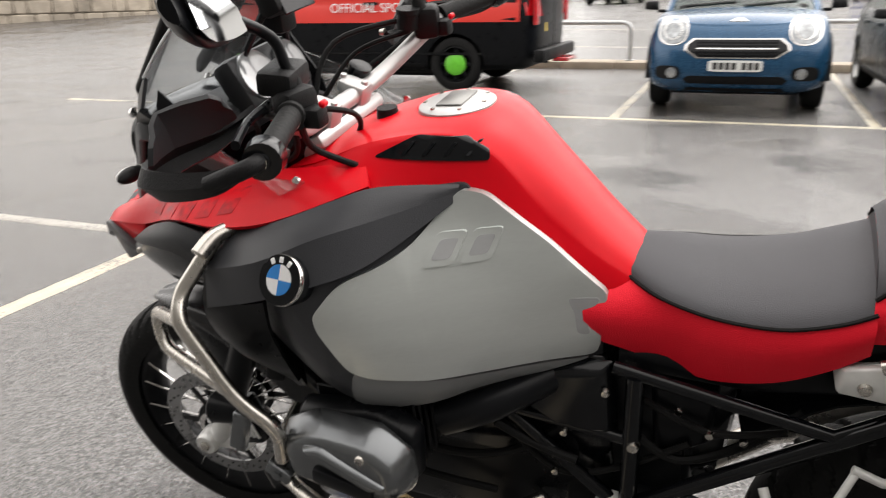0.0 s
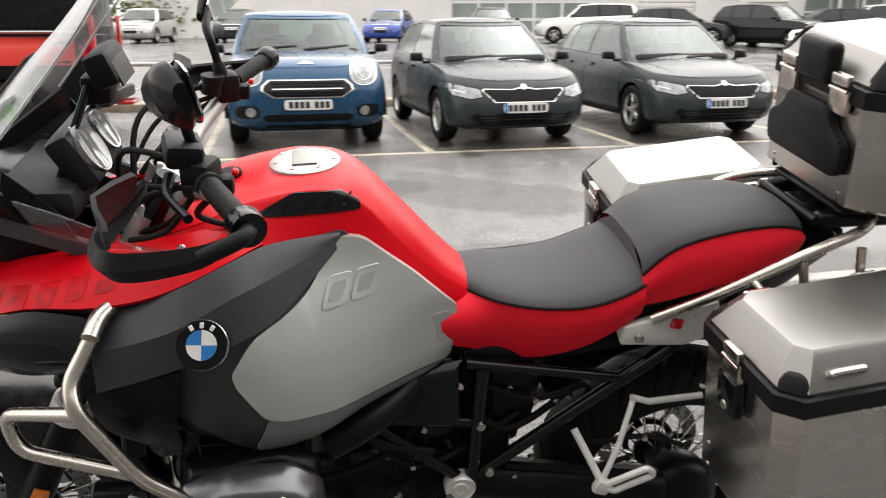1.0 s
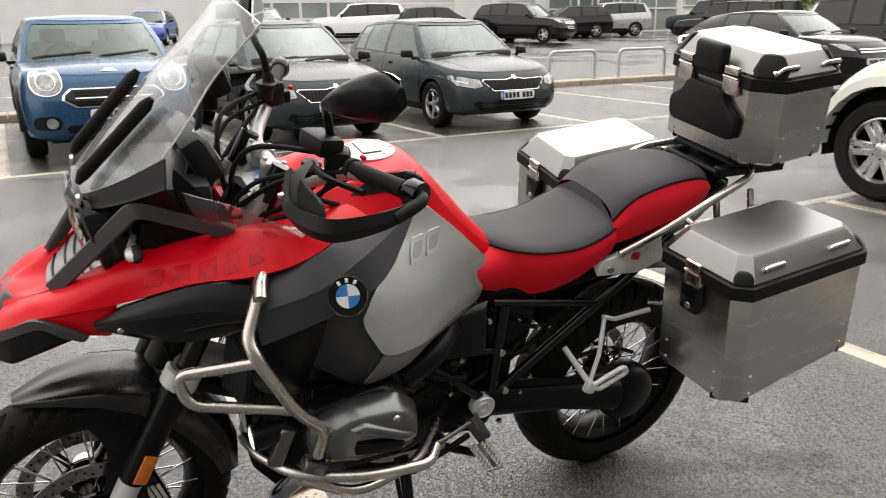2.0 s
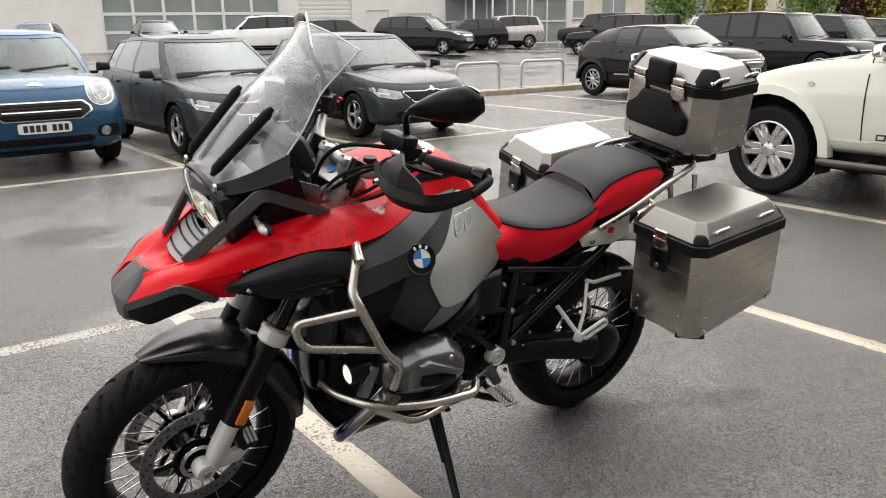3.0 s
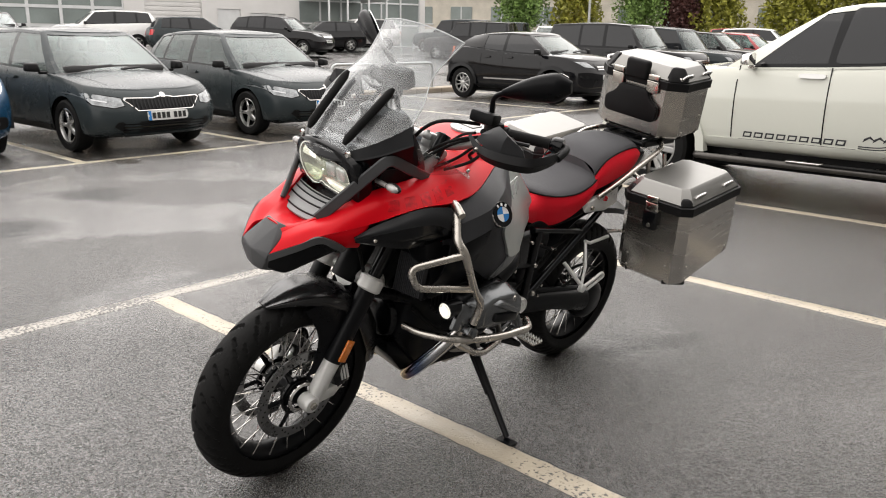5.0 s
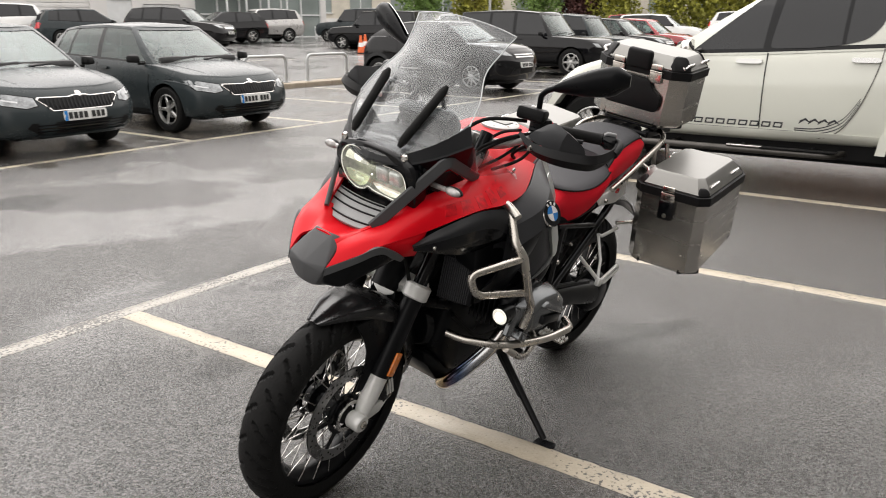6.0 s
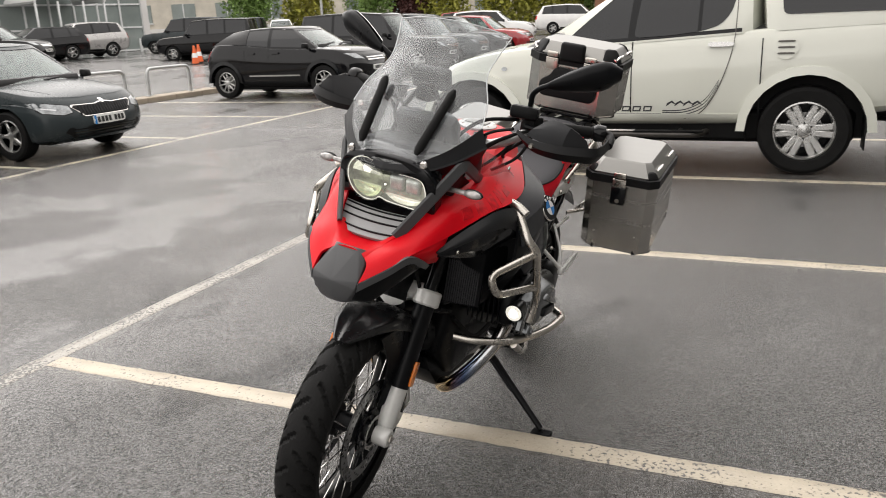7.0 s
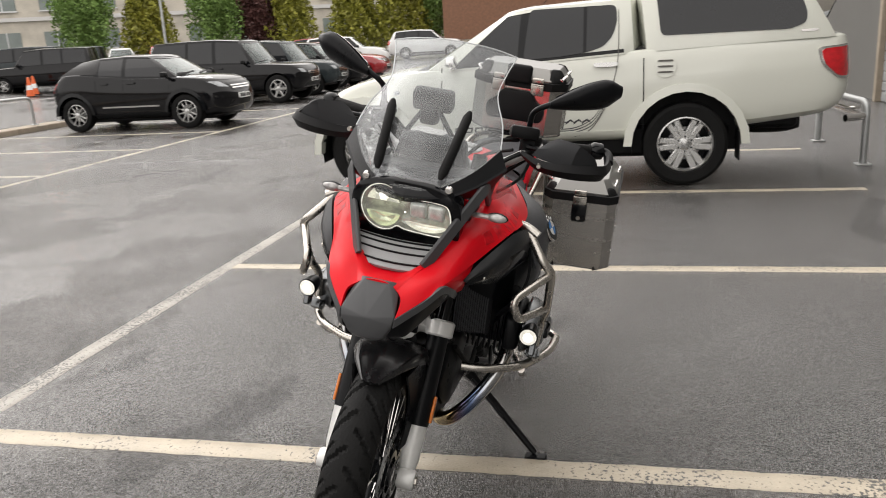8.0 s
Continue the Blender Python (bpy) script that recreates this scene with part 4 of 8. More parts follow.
    def front_piece(nm, pts, material, lift=.006, thick=.02, cuts=2, label="", both=False, parent=None):
        made = []
        for s in (1, -1) if both else (1,):
            made.append(part(nm, patch(tree, [(s * y, z) for y, z in pts], (fx, 0, 0), (0, 1, 0), (0, 0, 1), (-1, 0, 0), lift, thick, cuts), material, parent or e, label))
        return made

    def side_piece(nm, pts, material, lift=.003, thick=.004, cuts=1, label="", s=(1, -1)):
        for k in s:
            part(nm, patch(tree, pts, (0, k * (half + 1), 0), (1, 0, 0), (0, 0, 1), (0, -k, 0), lift, thick, cuts), material, e, label)

    if face == "skoda":
        g = [(-.34, .515), (.34, .515), (.47, .625), (.45, .645), (.13, .638), (.06, .652), (-.06, .652), (-.13, .638), (-.45, .645), (-.47, .625)]
        front_piece("grille_surround", [(y * 1.04, .585 + (z - .585) * 1.17) for y, z in g], CHROME, .008, .02, 3)
        front_piece("grille", g, BLACK_PLASTIC, .013, .02, 3)
        for k in range(-9, 10):
            front_piece("grille_bar", [(k * .044 - .006, .525), (k * .044 + .006, .525), (k * .044 + .006, .635), (k * .044 - .006, .635)], GLOSS_BLACK, .022, .012, 0)
        front_piece("badge", oval(0, .672, .034, .030, 16), CHROME, .014, .02, 0, "round plain badge")
        front_piece("headlamp_frame", [(.485, .56), (.60, .535), (.79, .575), (.845, .70), (.80, .715), (.50, .655)], GLOSS_BLACK, .004, .03, 3, "", True)
        front_piece("headlamp", [(.495, .567), (.60, .545), (.78, .582), (.832, .69), (.79, .705), (.51, .648)], CAR_LAMP, .008, .03, 3, "clear headlamp", True)
        front_piece("lamp_lens", oval(.60, .605, .040, .040, 16), CAR_LAMP, .012, .01, 1, "", True)
        front_piece("lamp_bar", [(.66, .60), (.80, .635), (.80, .65), (.66, .618)], REFLECTOR, .012, .01, 2, "", True)
        front_piece("lower_intake", [(-.50, .255), (.50, .255), (.62, .33), (.58, .385), (-.58, .385), (-.62, .33)], BLACK_PLASTIC, .006, .03, 3)
        for z in (.285, .32, .355):
            front_piece("intake_bar", [(-.52, z - .006), (.52, z - .006), (.52, z + .006), (-.52, z + .006)], GLOSS_BLACK, .016, .012, 2)
        front_piece("bumper_lip", [(-.62, .215), (.62, .215), (.60, .243), (-.60, .243)], paint, .024, .04, 4)
        number_plate(e, tree, fx, .445, -1)
        front_piece("plate_flag", [(-.255, .392), (-.222, .392), (-.222, .498), (-.255, .498)], BLUE_ENAMEL, .027, .005, 0)
    elif face == "mini":
        g = [(-.36, .585), (.36, .585), (.48, .655), (.47, .70), (.40, .755), (-.40, .755), (-.47, .70), (-.48, .655)]
        front_piece("grille_surround", [(y * 1.05, .67 + (z - .67) * 1.15) for y, z in g], CHROME, .01, .02, 3)
        front_piece("grille", g, GLOSS_BLACK, .016, .02, 3)
        for z in (.61, .64, .67, .70, .73):
            front_piece("grille_bar", [(-.38, z - .006), (.38, z - .006), (.38, z + .006), (-.38, z + .006)], CHROME if z in (.67,) else SATIN_BLACK, .026, .014, 2)
        front_piece("headlamp_ring", oval(.63, .84, .155, .145, 24, 2.4), CHROME, .012, .03, 2, "", True)
        front_piece("headlamp", oval(.63, .84, .14, .13, 24, 2.4), CAR_LAMP, .02, .03, 2, "oval clear headlamp", True)
        front_piece("lamp_ring", oval(.63, .84, .098, .092, 22), ALLOY, .025, .012, 1, "", True)
        front_piece("lamp_lens", oval(.63, .84, .080, .075, 20), CAR_LAMP, .030, .012, 1, "", True)
        front_piece("lower_intake", [(-.46, .315), (.46, .315), (.50, .36), (.44, .395), (-.44, .395), (-.50, .36)], BLACK_PLASTIC, .008, .03, 3)
        front_piece("fog_pod", oval(.66, .42, .13, .07, 16, 3), BLACK_PLASTIC, .01, .03, 1, "", True)
        front_piece("fog_lamp", oval(.62, .42, .055, .055, 16), CAR_LAMP, .018, .02, 1, "", True)
        front_piece("skid_trim", [(-.5, .225), (.5, .225), (.46, .27), (-.46, .27)], BLACK_PLASTIC, .01, .03, 2)
        front_piece("badge", [(-.09, .925), (.09, .925), (.06, .94), (.03, .955), (-.03, .955), (-.06, .94)], CHROME, .01, .01, 1, "small winged plain badge")
        number_plate(e, tree, fx, .50, -1)
    elif face != "none":
        g = [(-.38, .66 * hs * 1.1), (.38, .66 * hs * 1.1), (.44, .80 * hs * 1.1), (-.44, .80 * hs * 1.1)]
        front_piece("grille", g, GLOSS_BLACK, .01, .02, 2)
        for z in (.70, .745):
            front_piece("grille_bar", [(-.38, z * hs * 1.1 - .012), (.38, z * hs * 1.1 - .012), (.38, z * hs * 1.1 + .012), (-.38, z * hs * 1.1 + .012)], CHROME, .02, .012, 1)
        front_piece("headlamp", [(.46, .72 * hs * 1.1), (.70, .74 * hs * 1.1), (.80, .84 * hs * 1.1), (.60, .83 * hs * 1.1)], CAR_LAMP, .01, .03, 2, "", True)
        front_piece("lower_intake", [(-.55, .42), (.55, .42), (.5, .53), (-.5, .53)], BLACK_PLASTIC, .008, .03, 2)
        number_plate(e, tree, fx, .60 * hs, -1)
    if face != "none" and detail > 1:
        cowl = along(p["shoulder"], screen[0] + .02) * hs + p["crown"] * hs * .75
        for y0 in (-.62, .02):
            front_piece("wiper", [(y0, cowl + .030), (y0 + .56, cowl + .075), (y0 + .56, cowl + .087), (y0, cowl + .045)], BLACK_PLASTIC, .012, .01, 1)
    if detail > 1 and shape not in ("van",):
        nose, base = L / 2 - L * .06, L / 2 - L * (screen[0] - .012)
        for s in (1, -1):
            for q in ([(nose, s * half * .60), (base, s * half * .76), (base, s * half * .76 + s * .005), (nose, s * half * .60 + s * .005)],):
                part("bonnet_seam", patch(tree, q, (0, 0, H + 1), (1, 0, 0), (0, 1, 0), (0, 0, -1), .003, .006, 4), GLOSS_BLACK, e)
    # seams, sills, handles
    def xu(u):
        return L / 2 - u * L
    zb = along(p["sill"], .5) * hs
    seams = {"pickup": (.285, .435, .648), "van": (.2, .35, .605)}.get(shape, (.30, (posts[1][0] + posts[2][0]) / 2, posts[3][0] + .01))
    if detail > 1:
        for u in seams:
            side_piece("door_seam", [(xu(u) - .005, zb + .12), (xu(u) + .005, zb + .12), (xu(u) + .005, belt - .02), (xu(u) - .005, belt - .02)], GLOSS_BLACK, .005, .008, 3)
        for hx in (.478, -.43) if shape == "pickup" else [xu(u) + .17 for u in seams[1:3]]:
            if handles:
                side_piece("door_handle", oval(hx, belt - (.09 if hx > 0 or shape != "pickup" else .06), .11, .02, 12, 4), ALLOY if shape == "pickup" else paint, .03, .03, 0)
                side_piece("handle_cup", oval(hx - .01, belt - (.09 if hx > 0 or shape != "pickup" else .06), .05, .032, 14), paint, .004, .006, 0)
    side_piece("sill", [(axles[0] - arch - .04, zb + .02), (axles[1] + arch + .04, zb + .02), (axles[1] + arch + .04, zb + .11), (axles[0] - arch - .04, zb + .11)], paint if shape == "pickup" else BLACK_PLASTIC, .012, .02, 2)
    if cladding:
        for x in axles:
            for s in (1, -1):
                outer = [(x + (arch + .075) * math.cos(a), radius + (arch + .075) * math.sin(a)) for a in [math.pi * k / 12 for k in range(13)]]
                inner = [(x + (arch + .0) * math.cos(a), radius + (arch + .0) * math.sin(a)) for a in [math.pi * k / 12 for k in range(12, -1, -1)]]
                cb = bmesh.new()
                o = [cb.verts.new((p[0], s * (half + .012), p[1])) for p in outer]
                i = [cb.verts.new((p[0], s * (half + .022), p[1])) for p in inner[::-1]]
                o2 = [cb.verts.new((p[0], s * (half - .08), p[1])) for p in outer]
                i2 = [cb.verts.new((p[0], s * (half - .1), p[1])) for p in inner[::-1]]
                for k in range(12):
                    for aa, bb in ((o, i), (o2, o), (i, i2)):
                        cb.faces.new((aa[k], aa[k + 1], bb[k + 1], bb[k]))
                part("arch_trim", cb, cladding if cladding is not True else BLACK_PLASTIC, e)
    # mirrors
    if mirrors:
        mu = screen[0] + .085
        zm = along(p["shoulder"], mu) * hs
        for s in (1, -1):
            shell = hull([(xu(mu) + a, s * (half + b), zm + c) for a, b, c in ((.05, .03, .03), (.07, .10, .025), (.04, .18, .035), (.06, .06, .12), (.04, .16, .115), (-.04, .02, .02), (-.04, .20, .03), (-.04, .03, .135), (-.04, .19, .13))], .015, 2)
            part("door_mirror", join(shell, box((.06, .10, .035), (xu(mu), s * (half - .01), zm + .012), .012, 1)), mirror or BLACK_PLASTIC, e)
    # rear
    rx = -L / 2 - 1
    if rear_lamps:
        for s in (1, -1):
            zl = along(p["shoulder"], .97) * hs - .14
            part("tail_lamp", patch(tree, [(s * half * .62, zl - .14), (s * half * .93, zl - .12), (s * half * .93, zl + .1), (s * half * .7, zl + .1)], (rx, 0, 0), (0, 1, 0), (0, 0, 1), (1, 0, 0), .01, .03, 2), TAIL_RED, e)
    if shape != "pickup":
        part("exhaust_pipe", tube([(-L * .47, -.4, zb + .04), (-L * .2, -.3, zb + .03)], .03, 8), SATIN_BLACK, e)
    for x in axles:
        part("axle", tube([(x, -half * .8, radius), (x, half * .8, radius)], .045, 8), SATIN_BLACK, e)
    return e, tree


def facing(x, y, heading):
    """A place on the car park; heading is the turn of the nose from +x."""
    return pose(x, y, rise(x, y), 0, 0, heading)


mini, _ = car("mini", facing(7.48 + 2.10, -.32, 180), "blue compact car with oval headlamps, chrome grille and black roof trim", CAR_BLUE, 4.20, 1.80, 1.54, 2.62, .83, .33, cladding=True, face="mini", rim=ALLOY)
car_a, _ = car("hatch", facing(7.18 + 1.93, -2.62, 182.6), "slate grey small hatchback with chrome-rimmed grille, wet", CAR_GREY, 3.86, 1.70, 1.45, 2.40, .84, .305, face="skoda")
car_b, _ = car("hatch", facing(7.18 + 1.93, -5.16, 181), "slate grey small hatchback parked beside a twin", CAR_GREY, 3.86, 1.70, 1.45, 2.40, .84, .305, face="skoda")
juke = car("crossover", facing(9.30, -12.96, 180), "black small crossover with large alloy wheels", CAR_BLACK, 4.05, 1.76, 1.55, 2.53, .90, .345, spokes=5, fork=11, spoke_w=.13, cladding=GLOSS_BLACK, side_glass=TINTED)
for s in (1, -1):
    part("bonnet_lamp", patch(juke[1], [(s * .52, .98), (s * .80, .97), (s * .83, 1.04), (s * .60, 1.05)], (3.0, 0, 0), (0, 1, 0), (0, 0, 1), (-1, 0, 0), .010, .03, 2), CAR_LAMP, juke[0], "long pale bonnet lamp")
    part("sill_strip", patch(juke[1], [(.55, .47), (-.75, .47), (-.75, .50), (.55, .50)], (0, s * 2, 0), (1, 0, 0), (0, 0, 1), (0, -s, 0), .008, .012, 2), CAR_SILVER, juke[0], "bright door strip")
shogun, _ = car("boxy", facing(8.2 + 2.45, -19.5, 180), "black boxy off-roader with chrome grille", CAR_BLACK, 4.9, 1.88, 1.87, 2.78, .78, .39, spokes=6, side_glass=TINTED)
car("boxy", facing(8.3 + 2.45, -22.6, 180), "dark grey boxy off-roader in the far row", CAR_GREY, 4.8, 1.86, 1.8, 2.75, .8, .38, spokes=6, side_glass=TINTED, detail=1)
car("suv", facing(8.6 + 2.3, -26.0, 180), "dark off-roader in the far row", CAR_BLACK, 4.6, 1.82, 1.7, 2.7, .85, .36, detail=1)
car("suv", facing(8.6 + 2.3, -29.0, 180), "dark red car in the far row", CAR_RED, 4.6, 1.82, 1.65, 2.7, .85, .36, detail=1)
PICK_X = .23
pickup, pickup_tree = car("pickup", facing(PICK_X, -5.93, 0), "cream white double-cab pickup with a hard canopy over its bed", CAR_CREAM, 5.2, 1.83, 1.83, 3.06, .69, .385, spokes=6, cladding=CAR_CREAM, tyre_w=.255, mirror=CHROME, fork=5, category="pickup truck", rear_lamps=False, name="pickup_truck", arch_share=1.26, spoke_w=.25)
van, van_tree = car("van", facing(9.85, 4.75, 90), "black and red works van with a green wheel hub", SATIN_BLACK, 5.34, 2.0, 2.3, 3.3, .95, .35, spokes=8, rim=SATIN_BLACK, hub=GREEN_HUB, category="van", face="none", name="van")

# far rows
FAR = [
    ("suv", 32.1, -13.6, 72, "white family off-roader before the workshop doors", CAR_WHITE, 4.66, 1.68),
    ("hatch", 31.7, -9.1, 170, "dark car before the workshop doors", CAR_BLACK, 4.2, 1.5),
    ("hatch", 29.5, -16.5, 250, "dark hatchback before the workshop", CAR_GREY, 4.2, 1.5),
    ("suv", 27.6, -19.5, 203, "black family off-roader with a chrome-edged nose", CAR_BLACK, 4.66, 1.68),
    ("hatch", 30.0, -23.7, 70, "black car beside the porch", CAR_BLACK, 4.3, 1.5),
    ("suv", 30.5, -26.6, 70, "silver crossover before the glass showroom", CAR_SILVER, 4.4, 1.68),
    ("boxy", 28.5, -31.9, 20, "grey off-roader in the far row", CAR_GREY, 4.6, 1.8),
    ("boxy", 27.8, -34.4, 20, "grey off-roader in the far row", CAR_GREY, 4.6, 1.75),
    ("suv", 31.9, -45.8, 125, "white car far across the car park", CAR_WHITE, 4.5, 1.65),
    ("suv", 30.0, -47.6, 125, "red car far across the car park", CAR_RED, 4.5, 1.65),
    ("hatch", 36.0, -5.4, 160, "deep blue hatchback in the far row", CAR_DEEP_BLUE, 4.2, 1.5),
    ("hatch", 36.4, 5.4, 170, "silver hatchback in the far row", CAR_SILVER, 4.2, 1.5),
    ("hatch", 37.0, 1.5, 175, "dark car in the far row", CAR_GREY, 4.2, 1.5),
    ("boxy", 23.4, -27.4, 20, "dark off-roader by the road cones", CAR_BLACK, 4.6, 1.8),
    ("suv", 13.2, -37.3, 190, "white off-roader on the bank", CAR_WHITE, 4.6, 1.68),
    ("suv", 10.5, -44.3, 190, "white off-roader on the bank", CAR_WHITE, 4.6, 1.68),
    ("suv", 15.5, -41.0, 190, "red car on the bank", CAR_RED, 4.5, 1.6),
]
for shape, x, y, a, label, paint, ln, ht in FAR:
    car(shape, facing(x, y, a), label, paint, ln, 1.8, ht, ln * .58, .85, .33, detail=0, side_glass=TINTED, mirrors=True)


# ---- buildings and distance ----
RENDER = mat("white_wall_render", (0.60, 0.59, 0.575), 0.75, vary=0.1, scale=0.6, bump=0.2, fine=30)
STONE = mat("pale_stone", (0.52, 0.48, 0.41), 0.8, vary=0.25, scale=0.8, bump=0.3, fine=12)
FRAME_GREY = mat("pale_metal_frame", (0.6, 0.61, 0.61), 0.4, metal=0.3, vary=0.08)
SHUTTER = mat("grey_roller_shutter", (0.33, 0.34, 0.34), 0.5, metal=0.4, vary=0.12, scale=2)
PANE = mat("showroom_glass", (0.2, 0.23, 0.22), 0.05, vary=0.3, scale=0.4, rough_vary=0.03)
BRICK = mat("brown_brick", (0.2, 0.1, 0.06), 0.8, vary=0.3, scale=6, bump=0.4, each=0.25)
ROCK = mat("rough_wall_stone", (0.30, 0.26, 0.21), 0.85, vary=0.35, scale=2.5, bump=0.6, fine=14, each=0.25)
LEAF_GOLD = mat("golden_conifer_leaves", (0.24, 0.24, 0.03), 0.6, vary=0.5, scale=1.5)
LEAF_GREEN = mat("green_leaves", (0.16, 0.26, 0.06), 0.6, vary=0.5, scale=1.5)
LEAF_RED = mat("dark_red_leaves", (0.08, 0.03, 0.025), 0.6, vary=0.4, scale=1.5)
BARK = mat("bark", (0.1, 0.075, 0.05), 0.9, vary=0.3)
GRASS = mat("bank_grass", (0.09, 0.12, 0.03), 0.9, vary=0.4, scale=2)
WALL_GREY = mat("grey_cladding", (0.12, 0.118, 0.11), 0.6, vary=0.12, scale=1.2, bump=0.2)

house = thing("showroom_building", "white car showroom with glazed workshop doors and a glass front", "building")
FA, FB = Vector((45.6, -7.0, 0)), Vector((36.75, -37.9, 0))
fdir = (FB - FA).normalized()
house.matrix_world = Matrix.Translation(FA + Vector((0, 0, .55))) @ Matrix.Rotation(math.atan2(fdir.y, fdir.x), 4, "Z")
# local x runs along the front, local y points away from the car park


def front_box(name, s0, s1, z0, z1, y0, y1, material, parent=house, bevel=0.0):
    return part(name, box((s1 - s0, y1 - y0, z1 - z0), ((s0 + s1) / 2, (y0 + y1) / 2, (z0 + z1) / 2), bevel), material, parent)


holes = [(3.4, 13.0, 0.1, 5.0), (14.1, 17.3, 0.0, 3.0), (18.2, 19.6, 0.0, 2.2), (20.2, 22.4, 0.0, 2.0), (23.3, 32.0, 0.0, 5.6)]
xs = sorted({-16.0, 32.4} | {h[0] for h in holes} | {h[1] for h in holes})
for a, b in zip(xs, xs[1:]):
    h = [q for q in holes if q[0] == a]
    if h:
        front_box("wall", a, b, h[0][3], 8.5, 0, .3, RENDER)
    else:
        front_box("wall", a, b, -.6, 8.5, 0, .3, RENDER)
front_box("wall_behind", -16, 32.4, -.6, 8.5, 6.0, 6.3, RENDER)
front_box("side_wall", 32.1, 32.4, -.6, 8.5, .3, 6.0, RENDER)
front_box("roof", -16.3, 32.7, 8.5, 8.8, -.3, 6.5, FRAME_GREY)
front_box("slab", -16, 32.4, -.6, .02, .3, 6.0, WALL_GREY)
for i in range(6):
    for j in range(5):
        a, z = 3.4 + i * 1.6, .1 + j * .98
        front_box("pane", a + .08, a + 1.52, z + .09, z + .91, .14, .16, PANE)
for i in range(7):
    front_box("door_post", 3.4 + i * 1.6 - .08, 3.4 + i * 1.6 + .08, .1, 5.0, .08, .22, FRAME_GREY)
for j in range(6):
    front_box("door_rail", 3.4, 13.0, .1 + j * .98 - .08, .1 + j * .98 + .08, .10, .20, FRAME_GREY)
for a, b, z in ((14.1, 17.3, 3.0), (20.2, 22.4, 2.0)):
    for j in range(int(z / .25)):
        front_box("shutter_slat", a, b, j * .25, j * .25 + .235, .12, .17, RENDER if a < 15 else FRAME_GREY, bevel=.01)
front_box("side_door", 18.2, 19.6, 0, 2.2, .1, .16, FRAME_GREY)
for i in range(6):
    for j in range(4):
        a, z = 23.3 + i * 1.45, .1 + j * 1.38
        front_box("pane", a + .05, a + 1.40, z + .05, z + 1.33, .14, .16, PANE)
for i in range(7):
    front_box("mullion", 23.3 + i * 1.45 - .05, 23.3 + i * 1.45 + .05, 0, 5.6, .05, .25, FRAME_GREY)
for j in range(5):
    front_box("transom", 23.3, 32.0, .1 + j * 1.38 - .05, .1 + j * 1.38 + .05, .07, .23, FRAME_GREY)
porch = thing("entrance_porch", "glazed entrance porch with a rounded roof", "porch", house.matrix_world @ pose(25.6, -2.2, 0))
part("porch_roof", loft([[(2.0 * math.cos(s), y, 2.9 + .7 * math.sin(s)) for s in [math.pi * k / 14 for k in range(15)]] + [(1.9 * math.cos(s), y, 2.8 + .7 * math.sin(s)) for s in [math.pi * k / 14 for k in range(14, -1, -1)]] for y in (-1.6, 2.0)]), FRAME_GREY, porch)
for x in (-1.9, -.7, .7, 1.9):
    part("porch_post", box((.1, .1, 2.9), (x, -1.5, 1.45), .01), FRAME_GREY, porch)

for s, y in ((26.9, -5.2), (29.6, -3.4), (31.2, -3.4)):
    bollard = thing("bollard", "brushed steel bollard before the glass showroom front", "bollard", house.matrix_world @ pose(s, y, -.2), group="bollards before the showroom")
    part("post", moved(lathe([(.0001, .98), (.06, .98), (.075, .965), (.08, .94), (.08, 0)], 16, "z"), pose(0, 0, 0)), FRAME_GREY, bollard)
    part("base_ring", moved(lathe([(.0001, .02), (.12, .02), (.13, 0)], 16, "z"), pose(0, 0, .02)), FRAME_GREY, bollard)

far_house = thing("long_stone_building", "long pale stone building with bands of windows", "building")
far_house.matrix_world = Matrix.Translation((62, -58, 1.0)) @ Matrix.Rotation(math.atan2(-22, -45), 4, "Z")
part("wall", box((86, 8, 17), (36, 4, 8.5)), STONE, far_house)
for j, z in enumerate((1.6, 5.2, 8.8, 12.4)):
    part("string_course", box((86, .3, .35), (36, -.12, z - .7)), RENDER, far_house)
    for i in range(19):
        wpart = part("window", box((2.3, .12, 1.7), (-4 + i * 4.3, -.03, z + .9), .03, 1), PANE, far_house)
        part("window_bar", join(box((.1, .1, 1.7), (-4 + i * 4.3, -.1, z + .9)), box((2.5, .3, .12), (-4 + i * 4.3, -.12, z))), FRAME_GREY, wpart)
brick_house = thing("brick_building", "low brown brick building behind the pickup", "building", pose(3.0, -52, 1.5))
part("wall", box((16, 6, 6), (0, -3, 3)), BRICK, brick_house)
part("roof", box((16.6, 6.6, .4), (0, -3, 6.2), .05), WALL_GREY, brick_house)


def leaves(n, spread, size, seed):
    """n small leaf clumps: spread(u, v, w) turns three numbers of 0 to 1 into a place."""
    r = random.Random(seed)
    verts, faces = [], []
    for _ in range(n):
        c = Vector(spread(r.random(), r.random(), r.random()))
        s = size * r.uniform(.5, 1.3)
        a, b = Vector((r.uniform(-1, 1), r.uniform(-1, 1), r.uniform(-1, 1))).normalized(), Vector((r.uniform(-1, 1), r.uniform(-1, 1), r.uniform(-1, 1))).normalized()
        k = len(verts)
        verts += [c + a * s, c + b * s, c - a * s * .6, c - b * s * .7 + a * s * .3]
        faces += [(k, k + 1, k + 2), (k, k + 2, k + 3)]
    me = bpy.data.meshes.new("crown")
    me.from_pydata([tuple(v) for v in verts], [], faces)
    return me


